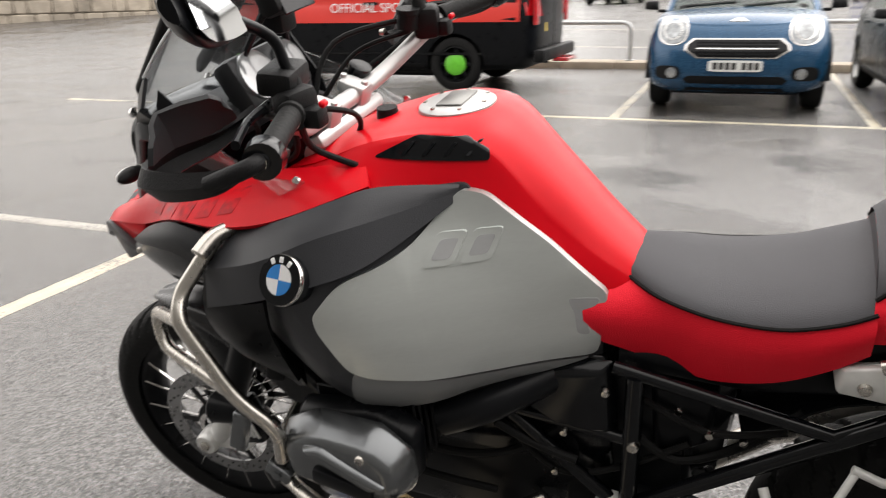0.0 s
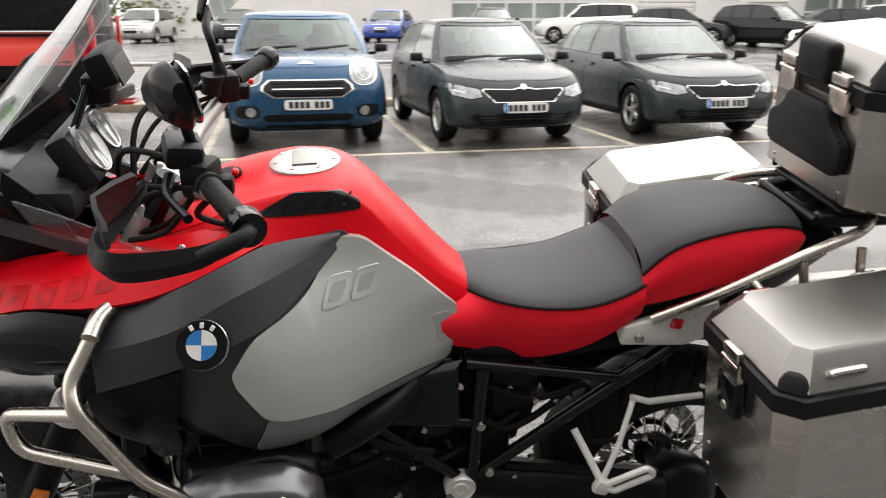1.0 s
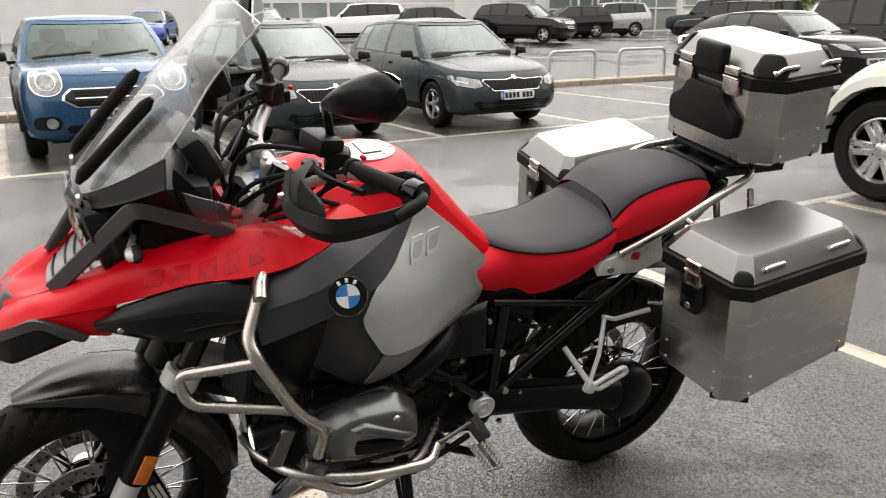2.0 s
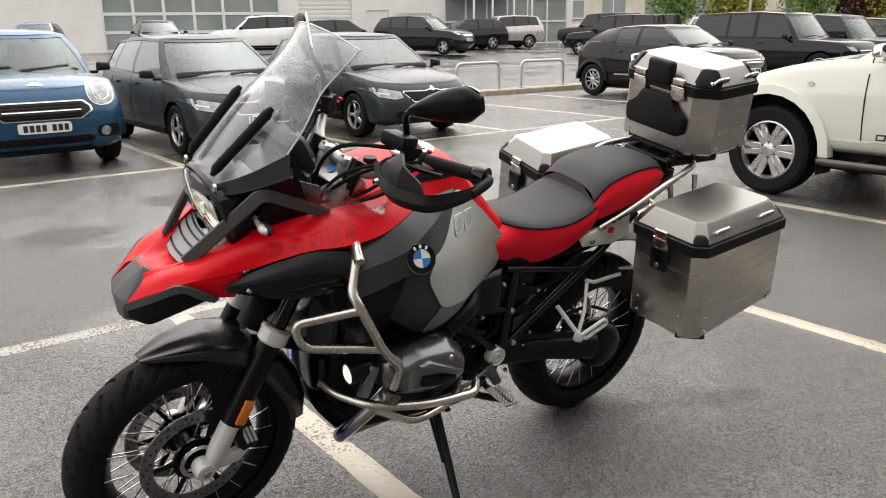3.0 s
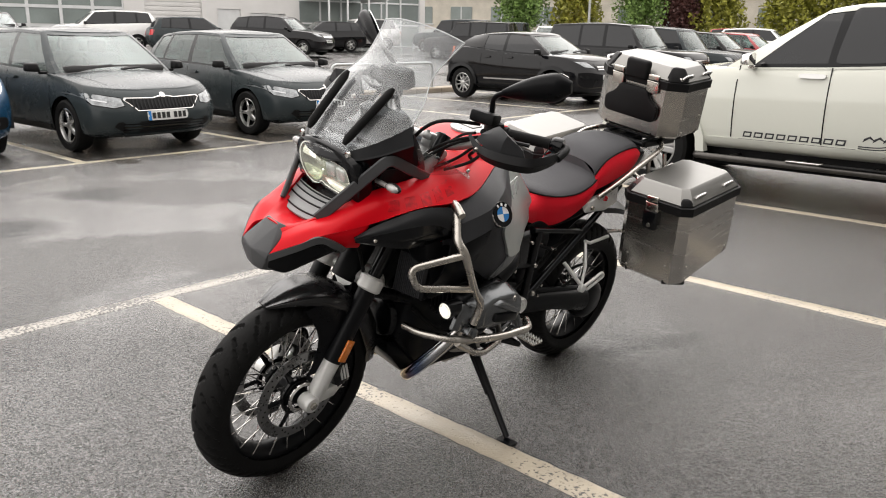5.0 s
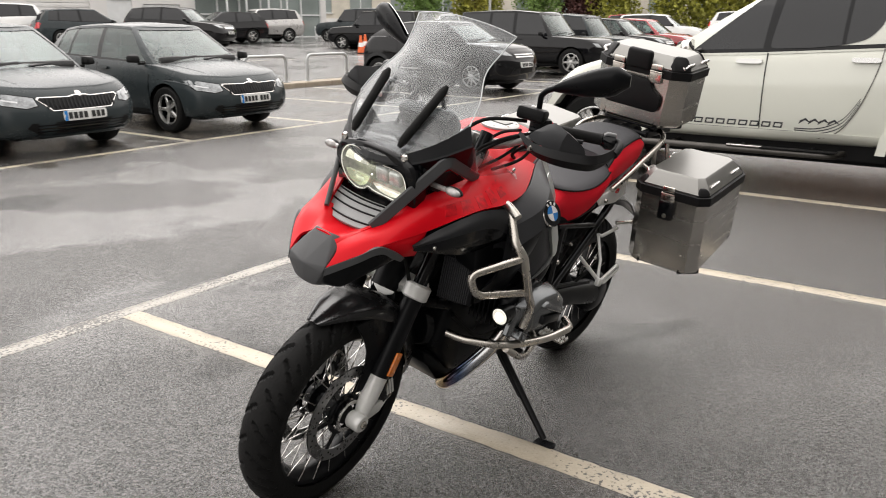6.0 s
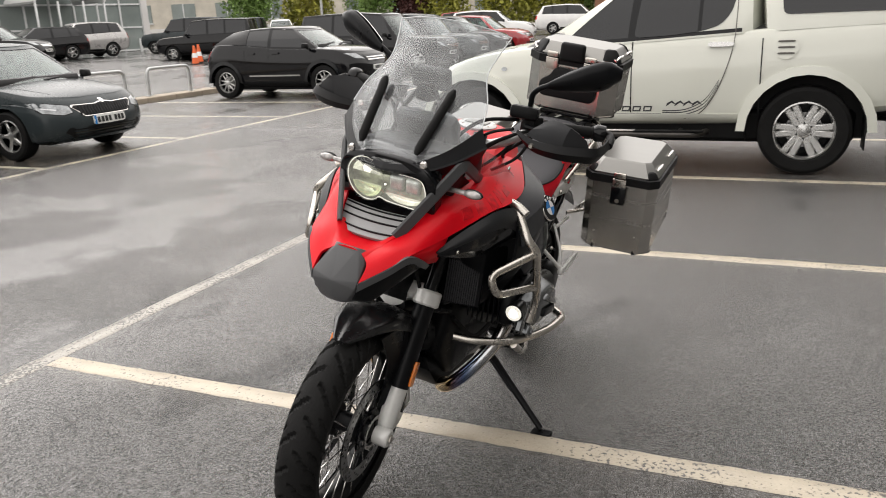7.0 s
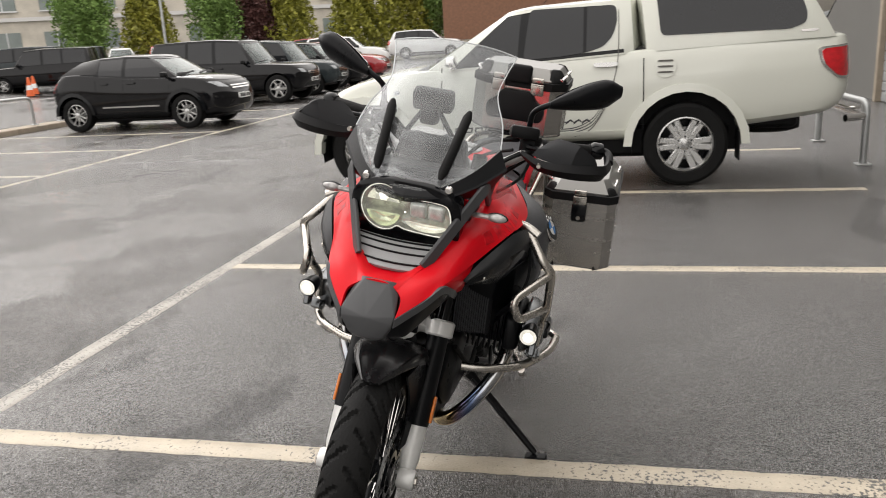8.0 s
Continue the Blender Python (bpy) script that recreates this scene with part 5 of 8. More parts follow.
def tree(x, y, z, kind, h, label, seed, material):
    t = thing("tree", label, "tree", pose(x, y, z), "trees before the stone building")
    part("trunk", tube(spline([(0, 0, -.5), (.08, .05, h * .3), (-.05, .1, h * .7)], 5), [.16 - .009 * i for i in range(11)], 8), BARK, t)
    for k in range(6):
        s = k * 2.4
        part("limb", tube([(0, 0, h * (.25 + .08 * k)), (h * .12 * math.cos(s), h * .12 * math.sin(s), h * (.36 + .08 * k))], [.05, .02], 6), BARK, t)
    if kind == "cone":
        def spread(u, v, w):
            q = u ** .75
            r = (1 - q) ** .8 * h * .27 * (1 + .25 * math.sin(9 * v * 6.28 + q * 20)) * (w ** .3)
            return (r * math.cos(v * 6.283), r * math.sin(v * 6.283), h * (.03 + .97 * q))
    else:
        def spread(u, v, w):
            r = h * .26 * (w ** .4) * (1 + .3 * math.sin(5 * v * 6.28) * math.sin(7 * u))
            c = 2 * u - 1
            return (r * math.sqrt(1 - c * c) * math.cos(v * 6.283), r * math.sqrt(1 - c * c) * math.sin(v * 6.283), h * .52 + r * 1.6 * c)
    me = leaves(15000, spread, .15 if kind == "cone" else .125, seed)
    me.materials.append(material)
    c = new("crown", me)
    c.parent = t


for i, (x, y, kind, h, label, mt) in enumerate([
    (35.9, -48.0, "ball", 7.0, "young broad-leaved tree in fresh leaf", LEAF_GREEN), (32.4, -50.3, "cone", 7.0, "golden green conifer", LEAF_GOLD), (28.1, -52.7, "ball", 7.5, "broad-leaved tree in fresh leaf", LEAF_GREEN),
    (25.4, -53.8, "ball", 5.0, "dark red shrub tree", LEAF_RED), (23.4, -54.8, "cone", 7.5, "golden green conifer", LEAF_GOLD), (18.8, -56.6, "cone", 7.5, "golden green conifer", LEAF_GOLD), (15.4, -57.5, "cone", 8.0, "golden green conifer", LEAF_GOLD), (13.0, -59.5, "ball", 7.0, "broad-leaved tree in fresh leaf", LEAF_GREEN)]):
    tree(x, y, rise(x, y) + .3, kind, h + .8, label + " on the bank", i + 3, mt)
lamp_post = thing("lamp_post", "tall grey steel lamp post", "lamp post", pose(29.5, -47.5, .6))
part("pole", tube([(0, 0, 0), (0, 0, 9)], [.11, .07], 10), GALV, lamp_post)
part("lamp_head", box((.7, .25, .12), (.3, 0, 9), .03), GALV, lamp_post)

# rough stone wall with a grass bank, beyond the van
wall_stone = thing("stone_wall", "rough pale stone retaining wall with grass at its foot", "wall", pose(20.0, 33.0, .1, 0, 0, -41))
part("core", box((36, .5, 2.9), (5, .35, 1.35)), ROCK, wall_stone)
r2 = random.Random(8)
for j in range(5):
    x = -13.0
    while x < 22:
        w = r2.uniform(.5, 1.1)
        part("stone", box((w - .03, .3, .55), (x + w / 2, .05 + r2.uniform(-.03, .03), .3 + j * .57), .05, 1), ROCK, wall_stone)
        x += w
bank = leaves(2600, lambda u, v, w: (-2 + u * 6, -1.2 + v * 1.2, .05 + w * w * .5 * v), .12, 5)
bank.materials.append(GRASS)
tagged(new("grass_bank", bank), "rough grass at the foot of the wall", "grass", kind="stuff").matrix_world = pose(20.0, 33.0, .1, 0, 0, -41)
hedge = leaves(4200, lambda u, v, w: (u * 26, v * 3, w * 2.6 * (1 - .3 * v)), .2, 6)
hedge.materials.append(GRASS)
tagged(new("hedge", hedge), "green grassy bank beyond the far row of cars", "hedge", kind="stuff").matrix_world = pose(46.0, 20.0, .6, 0, 0, -80)

# workshop wall behind the bay
ww = tagged(link("wall_west", box((.3, 78, 6.4), (-5.0, -22.2, 3.2)), WALL_GREY), "grey clad workshop wall beside the bays", "wall", kind="structure")
for k in range(16):
    part("shutter_slat", box((.03, 2.6, .16), (-4.835, -11.2, .1 + k * .17), .02, 1), SHUTTER, ww)
for k in range(11):
    part("cladding_rib", box((.05, .12, 5.2), (-4.83, -9.0 + k * 2.1, 2.7), .01, 1), WALL_GREY, ww)
for y in (-9.8, -12.6):
    part("door_jamb", box((.12, .14, 3.1), (-4.80, y, 1.55), .01, 1), KERB, ww)
junction_box = thing("wall_cabinet", "grey metal cabinet on the workshop wall", "cabinet", pose(-4.65, -9.35, 1.9))
part("case", box((.32, .5, .9), (0, 0, .45), .02, 2), WALL_GREY, junction_box)

# ---- the motorcycle: x to its right, y ahead, z up in its own upright; it leans on its side stand ----
BIKE = pose(.430, 0, 0, 0, 0, -3.0) @ pose(0, 0, 0, 0, -11, 0)
bike = thing("motorcycle", "red, silver and black adventure motorcycle leaning on its side stand", "motorcycle", BIKE)
FY, FZ, FR = .648, .322, .324
RY, RZ, RR = -.825, .320, .320
steer_axis = Vector((0, -.447, .894))
STEER = Matrix.Translation((0, .30, 1.0)) @ Matrix.Rotation(radians(4), 4, steer_axis) @ Matrix.Translation((0, -.30, -1.0))


def both(name, bm, material, parent=bike, label="", smooth=38):
    """The piece and its mirror image on the other side."""
    other = mirrored(bm)
    return part(name, bm, material, parent, label, smooth), part(name, other, material, parent, label, smooth)


def skin(curves, thick=.006, n=5, across=4):
    """A shell through curves that run along a panel, smooth both ways, with thickness towards the bike's middle."""
    rows = [spline(c, n) for c in curves]
    cols = [spline([r[i] for r in rows], across) for i in range(len(rows[0]))]
    bm = bmesh.new()
    g = [[bm.verts.new(p) for p in c] for c in cols]
    for a, b in zip(g, g[1:]):
        for j in range(len(a) - 1):
            bm.faces.new((a[j], a[j + 1], b[j + 1], b[j]))
    bmesh.ops.recalc_face_normals(bm, faces=bm.faces)
    bm.normal_update()
    norm = {v: v.normal.copy() for v in bm.verts}
    r = bmesh.ops.extrude_face_region(bm, geom=bm.faces[:])
    new_v = [e for e in r["geom"] if isinstance(e, bmesh.types.BMVert)]
    old = list(norm)
    total = sum((norm[o].dot(Vector((o.co.x, .2 * o.co.y, .4))) for o in old), 0.0)
    s = -1 if total > 0 else 1
    for v in new_v:
        src = min((o for o in old if (o.co - v.co).length < 1e-7), key=lambda o: 0, default=None)
        if src is not None:
            v.co += norm[src] * thick * s
    return bm


def section_loft(stations, n=4):
    """A symmetric body: stations of (y, [(x, z), ...]) from the middle of the belly to the middle of the back."""
    half = [[(x, y, z) for x, z in pts] for y, pts in stations]
    lines = [spline([h[i] for h in half], n) for i in range(len(half[0]))]
    rings = []
    for k in range(len(lines[0])):
        h = spline([ln[k] for ln in lines], 3)
        rings.append([(p.x, p.y, p.z) for p in h] + [(-p.x, p.y, p.z) for p in h[-2:0:-1]])
    return loft(rings)


# wheels
def treaded(radius, width, blocks, rim):
    """A road tyre with slanting grooves cut into its round tread."""
    n, k = 352, 31
    bm = bmesh.new()
    rings = []
    for i in range(n):
        th = 2 * math.pi * i / n
        ring = []
        for j in range(k):
            s = -1 + 2 * j / (k - 1)
            a = s * 1.95
            x = width / 2 * math.copysign(min(1, abs(math.sin(min(abs(a), 1.57)))) if abs(a) < 1.57 else 1 - (abs(a) - 1.57) * .35, s)
            crown = width * .42
            r = radius - crown + crown * math.cos(min(abs(a), 1.57)) if abs(a) < 1.57 else radius - crown - (abs(a) - 1.57) / .38 * (radius - crown - rim)
            if abs(a) < 1.35:
                ph = th * blocks / (2 * math.pi) + (0.5 if s > 0 else 0) + abs(s) * 1.25
                q = ph - math.floor(ph)
                if (q < .13 and .05 < abs(s) < .72) or (.52 < q < .62 and .34 < abs(s) < .72):
                    r -= .008
            ring.append(bm.verts.new((x, r * math.cos(th), r * math.sin(th))))
        rings.append(ring)
    for i in range(n):
        a, b = rings[i], rings[(i + 1) % n]
        for j in range(k - 1):
            bm.faces.new((a[j], a[j + 1], b[j + 1], b[j]))
    return bm


def bike_wheel(name, y, z, radius, width, rim, label, m=None):
    w = new(name)
    w.parent = bike
    w["label"] = label
    w.matrix_basis = (m or Matrix.Identity(4)) @ pose(0, y, z)
    part("tyre", treaded(radius, width, 22, rim + .004), RUBBER, w, "grooved black road tyre", 24)
    h = width * .34
    part("rim", lathe([(rim + .006, -h * 1.05), (rim + .008, -h * .92), (rim - .012, -h * .8), (rim - .022, -h * .3), (rim - .022, h * .3), (rim - .012, h * .8), (rim + .008, h * .92), (rim + .006, h * 1.05), (rim - .004, h * 1.05), (rim - .012, h * .9), (rim - .03, h * .3), (rim - .03, -h * .3), (rim - .012, -h * .9), (rim - .004, -h * 1.05), (rim + .006, -h * 1.05)], 56), SATIN_BLACK, w)
    part("hub", lathe([(.001, -.07), (.03, -.07), (.034, -.05), (.05, -.045), (.05, -.035), (.03, -.028), (.03, .028), (.05, .035), (.05, .045), (.034, .05), (.03, .07), (.001, .07)], 28), SATIN_BLACK, w)
    for k in range(20):
        for s in (1, -1):
            t0 = 2 * math.pi * (k + (.25 if s > 0 else 0)) / 20
            lead = .62 if k % 2 else -.62
            p = Vector((s * .04, .048 * math.cos(t0), .048 * math.sin(t0)))
            q = Vector((s * h * .96, (rim - .004) * math.cos(t0 + lead * .5), (rim - .004) * math.sin(t0 + lead * .5)))
            part("spoke", tube([p, q], .0021, 6), CHROME, w)
    return w


def brake_disc(w, x, r=.153):
    d = part("brake_disc", lathe([(r - .036, -.0025), (r, -.0025), (r, .0025), (r - .036, .0025), (r - .036, -.0025)], 48), DISC, w, "drilled steel brake disc")
    d.location = (x, 0, 0)
    c = part("disc_carrier", moved(lathe([(.05, -.004), (.066, -.004), (.066, .004), (.05, .004), (.05, -.004)], 28), pose(x, 0, 0)), GLOSS_BLACK, w)
    for k in range(6):
        part("carrier_arm", moved(box((.006, .06, .018), (0, .088, 0), .003, 1), pose(x, 0, 0) @ Matrix.Rotation(k * math.pi / 3, 4, "X")), GLOSS_BLACK, w)
    holes = bmesh.new()
    for k in range(54):
        a = 2 * math.pi * k / 54
        rr = r - .010 - .008 * (k % 3)
        holes = join(holes, moved(lathe([(.0001, -.0031), (.0034, -.0031), (.0034, .0031), (.0001, .0031)], 8), pose(x, rr * math.cos(a), rr * math.sin(a))))
    tagged(part("disc_drilling", holes, GLOSS_BLACK, w), kind="stuff")


front_wheel = bike_wheel("front_wheel", FY, FZ, FR, .118, .240, "black spoked front wheel", STEER)
for x in (-.062, .062):
    brake_disc(front_wheel, x)
part("sensor_ring", lathe([(.04, -.082), (.052, -.082), (.052, -.079), (.04, -.079), (.04, -.082)], 40), CHROME, front_wheel)
rear_wheel = bike_wheel("rear_wheel", RY, RZ, RR, .165, .216, "black spoked rear wheel")
brake_disc(rear_wheel, .075, .13)

# fork, fender, brakes: one steered group
fork = new("front_fork")
fork.parent, fork.matrix_basis = bike, STEER
fork["label"] = "black telescopic front fork with pale cast feet"
lean_up = Vector((0, -.447, .894))
for s in (1, -1):
    foot = Vector((s * .105, FY - .03, FZ + .015))
    top = foot + lean_up * .90
    part("fork_tube", tube([foot + lean_up * .34, top], .0215, 16), GLOSS_BLACK, fork)
    part("fork_slider", tube([foot + lean_up * .118, foot + lean_up * .13, foot + lean_up * .36, foot + lean_up * .375], [.031, .031, .030, .026], 16), SATIN_BLACK, fork)
    part("fork_clamp", tube([foot + lean_up * .366, foot + lean_up * .371, foot + lean_up * .408, foot + lean_up * .413], [.034, .040, .040, .034], 18), FORK_GREY, fork, "pale grey fork bridge clamp")
    casting = join(tube([foot - lean_up * .005, foot + lean_up * .02, foot + lean_up * .12], [.022, .027, .029], 14),
                   moved(lathe([(.0001, -.024), (.024, -.024), (.028, -.018), (.028, .018), (.024, .024), (.0001, .024)], 20), Matrix.Translation((s * .112, FY, FZ))),
                   tube([foot, (s * .112, FY, FZ)], .018, 10),
                   moved(slab([(-.005, .016), (-.005, -.02), (-.10, -.012), (-.135, .022), (-.115, .03)], .022, .004), Matrix.Translation((s * .108, FY, FZ))))
    part("fork_foot", casting, FORK_GREY, fork, "pale grey cast fork foot")
    part("axle_nut", moved(lathe([(.0001, -.03), (.010, -.03), (.013, -.027), (.013, .027), (.010, .03), (.0001, .03)], 6), Matrix.Translation((s * .114, FY, FZ))), STEEL_TUBE, fork)
    part("fork_reflector", box((.008, .03, .075), tuple(foot + lean_up * .165 + Vector((s * .033, -.004, 0))), .003, 2, (26, 0, 0)), AMBER, fork, "amber side reflector")
    cal = foot + Vector((-s * .012, -.085, .055))
    part("brake_caliper", join(box((.055, .06, .115), tuple(cal), .012, 2, (-18, 0, 0)), box((.07, .03, .05), tuple(cal + Vector((0, .02, .02))), .008, 2)), GLOSS_BLACK, fork, "black four-piston brake caliper")
    for k in (-1, 0, 1):
        part("caliper_bar", box((.004, .008, .06), tuple(cal + Vector((s * .029, -.012 + k * .012, 0))), .001, 1, (-18, 0, 0)), FORK_GREY, fork)
    part("brake_hose", tube(spline([tuple(cal + Vector((0, 0, .06))), tuple(cal + Vector((s * .02, -.02, .16))), (s * .09, FY - .19, FZ + .36), (s * .05, FY - .17, FZ + .50)], 6), .006, 8), RUBBER, fork)
    part("guard_plate", skin([[(s * .075, FY + .02, FZ + .31), (s * .082, FY - .04, FZ + .20), (s * .078, FY - .02, FZ + .07)], [(s * .092, FY - .05, FZ + .325), (s * .10, FY - .10, FZ + .22), (s * .098, FY - .06, FZ + .09)], [(s * .088, FY - .14, FZ + .32), (s * .095, FY - .15, FZ + .24), (s * .09, FY - .10, FZ + .10)]], .006, 4, 3), SATIN_BLACK, fork)
part("fork_bridge", join(box((.24, .06, .035), tuple(Vector((0, FY - .03, FZ + .015)) + lean_up * .39 + Vector((0, -.02, 0))), .012, 2, (-26, 0, 0)), tube([(0, FY - .2, FZ + .36), (0, .28, .60)], [.05, .035], 12)), FORK_GREY, fork)
# fender: a rounded shell over the tyre, with a pointed lip ahead
frows = []
for k in range(9):
    a = radians(70 + 13.5 * k)
    r = FR + .018 + (.006 if k == 0 else .026 * math.sin(k / 8 * math.pi))
    w = [.022, .066, .092, .104, .102, .092, .082, .074, .058][k]
    c, s = math.cos(a), math.sin(a)
    drop = [.002, .014, .032, .050, .07, .085, .085, .07, .05][k]
    frows.append([(x, FY + (r - d) * c, FZ + (r - d) * s) for x, d in ((-w, drop), (-w * .86, drop * .28), (-w * .45, .004), (0, 0), (w * .45, .004), (w * .86, drop * .28), (w, drop))])
fb = bmesh.new()
sk = [[fb.verts.new(p) for p in spline(r, 3)] for r in frows]
for a, b in zip(sk, sk[1:]):
    for j in range(len(a) - 1):
        fb.faces.new((a[j], a[j + 1], b[j + 1], b[j]))
bmesh.ops.recalc_face_normals(fb, faces=fb.faces)
ex = bmesh.ops.extrude_face_region(fb, geom=fb.faces[:])
for v in ex["geom"]:
    if isinstance(v, bmesh.types.BMVert):
        d = (Vector((v.co.x * .3, FY, FZ)) - v.co).normalized()
        v.co += d * .006
part("front_fender", fb, FENDER_BLACK, fork, "black plastic front mudguard")

MIRROR = mat("mirror_glass", (.85, .87, .88), .03, metal=1, vary=.01, rough_vary=.01)
SATIN_ALU = mat("satin_cast_aluminium", (.46, .455, .45), .4, metal=.6, vary=.08, scale=8, rough_vary=.05)
INSTRUMENT_GLASS = mat("instrument_glass", (.16, .165, .17), .1, vary=.3, scale=14, spec=.8, coat=1.0)
# bars, hand guards, mirrors: steered with the fork
bars = new("handlebar")
bars.parent, bars.matrix_basis = bike, STEER @ pose(0, .19, 1.10) @ pose(0, 0, 0, 0, .6, -3.0) @ pose(0, -.19, -1.10)
bars["label"] = "brushed handlebar with black hand guards and mirrors"
part("bar_tube", tube(rounded([(-.41, .07, 1.195), (-.27, .125, 1.19), (-.14, .208, 1.108), (.14, .208, 1.108), (.27, .125, 1.19), (.41, .07, 1.195)], .06, 6), .0155, 14), SATIN_ALU, bars, "satin aluminium tapered bar")
for s in (1, -1):
    part("riser", join(tube([(s * .055, .235, 1.05), (s * .055, .215, 1.095)], .021, 14), box((.045, .05, .05), (s * .055, .213, 1.105), .01, 2, (20, 0, 0))), SATIN_ALU, bars)
    d = (Vector((s * .428, .062, 1.196)) - Vector((s * .27, .125, 1.19))).normalized()
    a = Vector((s * .267, .1265, 1.19))
    part("grip", tube([a, a + d * .01, a + d * .012, a + d * .143, a + d * .146], [.02, .02, .0165, .0165, .02], 18), RUBBER, bars, "ribbed black rubber grip")
    part("bar_end", join(tube([a + d * .146, a + d * .158, a + d * .183], [.018, .026, .024], 18), tube([a + d * .181, a + d * .186], [.012, .010], 12)), GLOSS_BLACK, bars)
    part("bar_bolt", tube([a + d * .183, a + d * .189], [.009, .008], 6), STEEL_TUBE, bars)
    part("switch_cube", join(box((.055, .05, .06), tuple(a - d * .035), .012, 2, (0, 0, s * 20)), box((.03, .03, .03), tuple(a - d * .03 + Vector((0, -.03, -.012))), .006, 2)), BLACK_PLASTIC, bars)
    part("switch_button", box((.016, .01, .01), tuple(a - d * .03 + Vector((0, -.048, .008))), .003, 1), RED, bars)
    part("lever", tube(spline([tuple(a - d * .04 + Vector((0, .045, 0))), tuple(a + d * .03 + Vector((0, .065, -.004))), tuple(a + d * .12 + Vector((0, .06, -.006)))], 5), [.009, .009, .008, .008, .007, .007, .006, .006, .006, .006, .007], 8), SATIN_BLACK, bars)
    part("reservoir", join(tube([(s * .20, .165, 1.185), (s * .20, .16, 1.212)], .020, 16), tube([(s * .20, .16, 1.212), (s * .20, .159, 1.222)], .0225, 16)) if s > 0 else box((.085, .055, .038), (s * .215, .165, 1.225), .01, 2, (8, 0, 12)), BLACK_PLASTIC, bars)
    # hand guard: a moulded strip round the front, a thin bow back to the bar end, a wedge of a shell on top
    bow = rounded([tuple(a + d * .168), (s * .452, .060, 1.198), (s * .464, .084, 1.190), (s * .468, .12, 1.176)], .016, 4)
    # the guard on the throttle side sits a little lower
    set_out = pose(.010, 0, -.012) if s > 0 else pose(0, 0, 0)
    bow = [bow[0]] + [set_out @ Vector(q) for q in bow[1:]]
    part("guard_bow", tube(bow, .0115, 12), BLACK_PLASTIC, bars, "black hand guard bow")
    lo = [(s * .222, .222, 1.168), (s * .280, .246, 1.138), (s * .365, .262, 1.134), (s * .440, .238, 1.138), (s * .460, .195, 1.142), (s * .462, .12, 1.158), (s * .452, .078, 1.180)]
    mi = [(s * .222, .236, 1.176), (s * .282, .260, 1.154), (s * .365, .276, 1.155), (s * .455, .248, 1.162), (s * .474, .197, 1.166), (s * .474, .12, 1.176), (s * .460, .076, 1.190)]
    hi = [(s * .222, .226, 1.184), (s * .282, .248, 1.170), (s * .365, .264, 1.176), (s * .446, .240, 1.184), (s * .464, .195, 1.186), (s * .464, .12, 1.192), (s * .454, .078, 1.202)]
    part("guard_strip", moved(skin([lo, mi, hi], .008, 4, 1), set_out), BLACK_PLASTIC, bars, "black moulded guard strip", 24)
    sh = [[(s * x, y, z) for x, y, z in row] for row in (((.255, .236, 1.178), (.300, .250, 1.170), (.370, .260, 1.174), (.440, .236, 1.180)), ((.266, .231, 1.196), (.305, .240, 1.206), (.375, .260, 1.206), (.430, .238, 1.200)), ((.284, .223, 1.210), (.318, .219, 1.234), (.384, .258, 1.230), (.416, .243, 1.210)))]
    part("guard_shell", moved(skin(sh, .007, 2, 2), set_out), DARK_PLASTIC, bars, "charcoal wedge-shaped hand guard shell", 20)
    part("guard_bolt", tube([(s * .282, .258, 1.155), (s * .282, .268, 1.155)], [.008, .006], 10), STEEL_TUBE, bars)
    part("mirror_stem", tube(rounded([(s * .222, .142, 1.20), (s * .225, .158, 1.282), (s * .245, .168, 1.302), (s * .31, .166, 1.336)], .03, 5), .0085, 10), SATIN_BLACK, bars)
    part("mirror_boot", tube([(s * .222, .142, 1.195), (s * .223, .148, 1.232), (s * .224, .150, 1.242)], [.015, .013, .009], 12), RUBBER, bars)
    rings = []
    ma, mb = Vector((s * .272, .178, 1.316)), Vector((s * .458, .112, 1.380))
    for k in range(13):
        u = k / 12
        c = ma.lerp(mb, u)
        hz = .039 * (math.sin(math.pi * min(1, u * .60 + .04)) ** .9) * (1 - max(0, u - .8) * 3.2) + .004
        c.z += .004 * math.sin(math.pi * u)
        ring = []
        for j in range(16):
            t = 2 * math.pi * j / 16
            depth = (.030 if math.cos(t) > 0 else .008) * min(1, hz / .035)
            ring.append((c.x + s * .3 * depth * math.cos(t), c.y + depth * math.cos(t) + .25 * hz * math.sin(t), c.z + hz * math.sin(t)))
        rings.append(ring)
    part("mirror_shell", loft(rings), SATIN_BLACK, bars, "black mirror housing")
    # the glass follows the housing's outline, just behind its rim
    mids = [(Vector(r[4]) + Vector(r[12])) / 2 for r in rings]
    pane = [mids[k] + (Vector(rings[k][4]) - mids[k]) * .9 for k in range(1, 12)] + [mids[k] + (Vector(rings[k][12]) - mids[k]) * .9 for k in range(11, 0, -1)]
    mid = sum(pane, Vector()) / len(pane)
    flat = (mb - ma).cross(Vector((0, .25, 1))).normalized()
    pane = [q - flat * (q - mid).dot(flat) for q in pane]
    gm = bmesh.new()
    gf = gm.faces.new([gm.verts.new(q + Vector((-s * .004, -.0125, .003))) for q in pane])
    ge = bmesh.ops.extrude_face_region(gm, geom=[gf])
    for v in ge["geom"]:
        if isinstance(v, bmesh.types.BMVert):
            v.co.y += .003
    part("mirror_glass", gm, MIRROR, bars, "silvered mirror glass", 20)
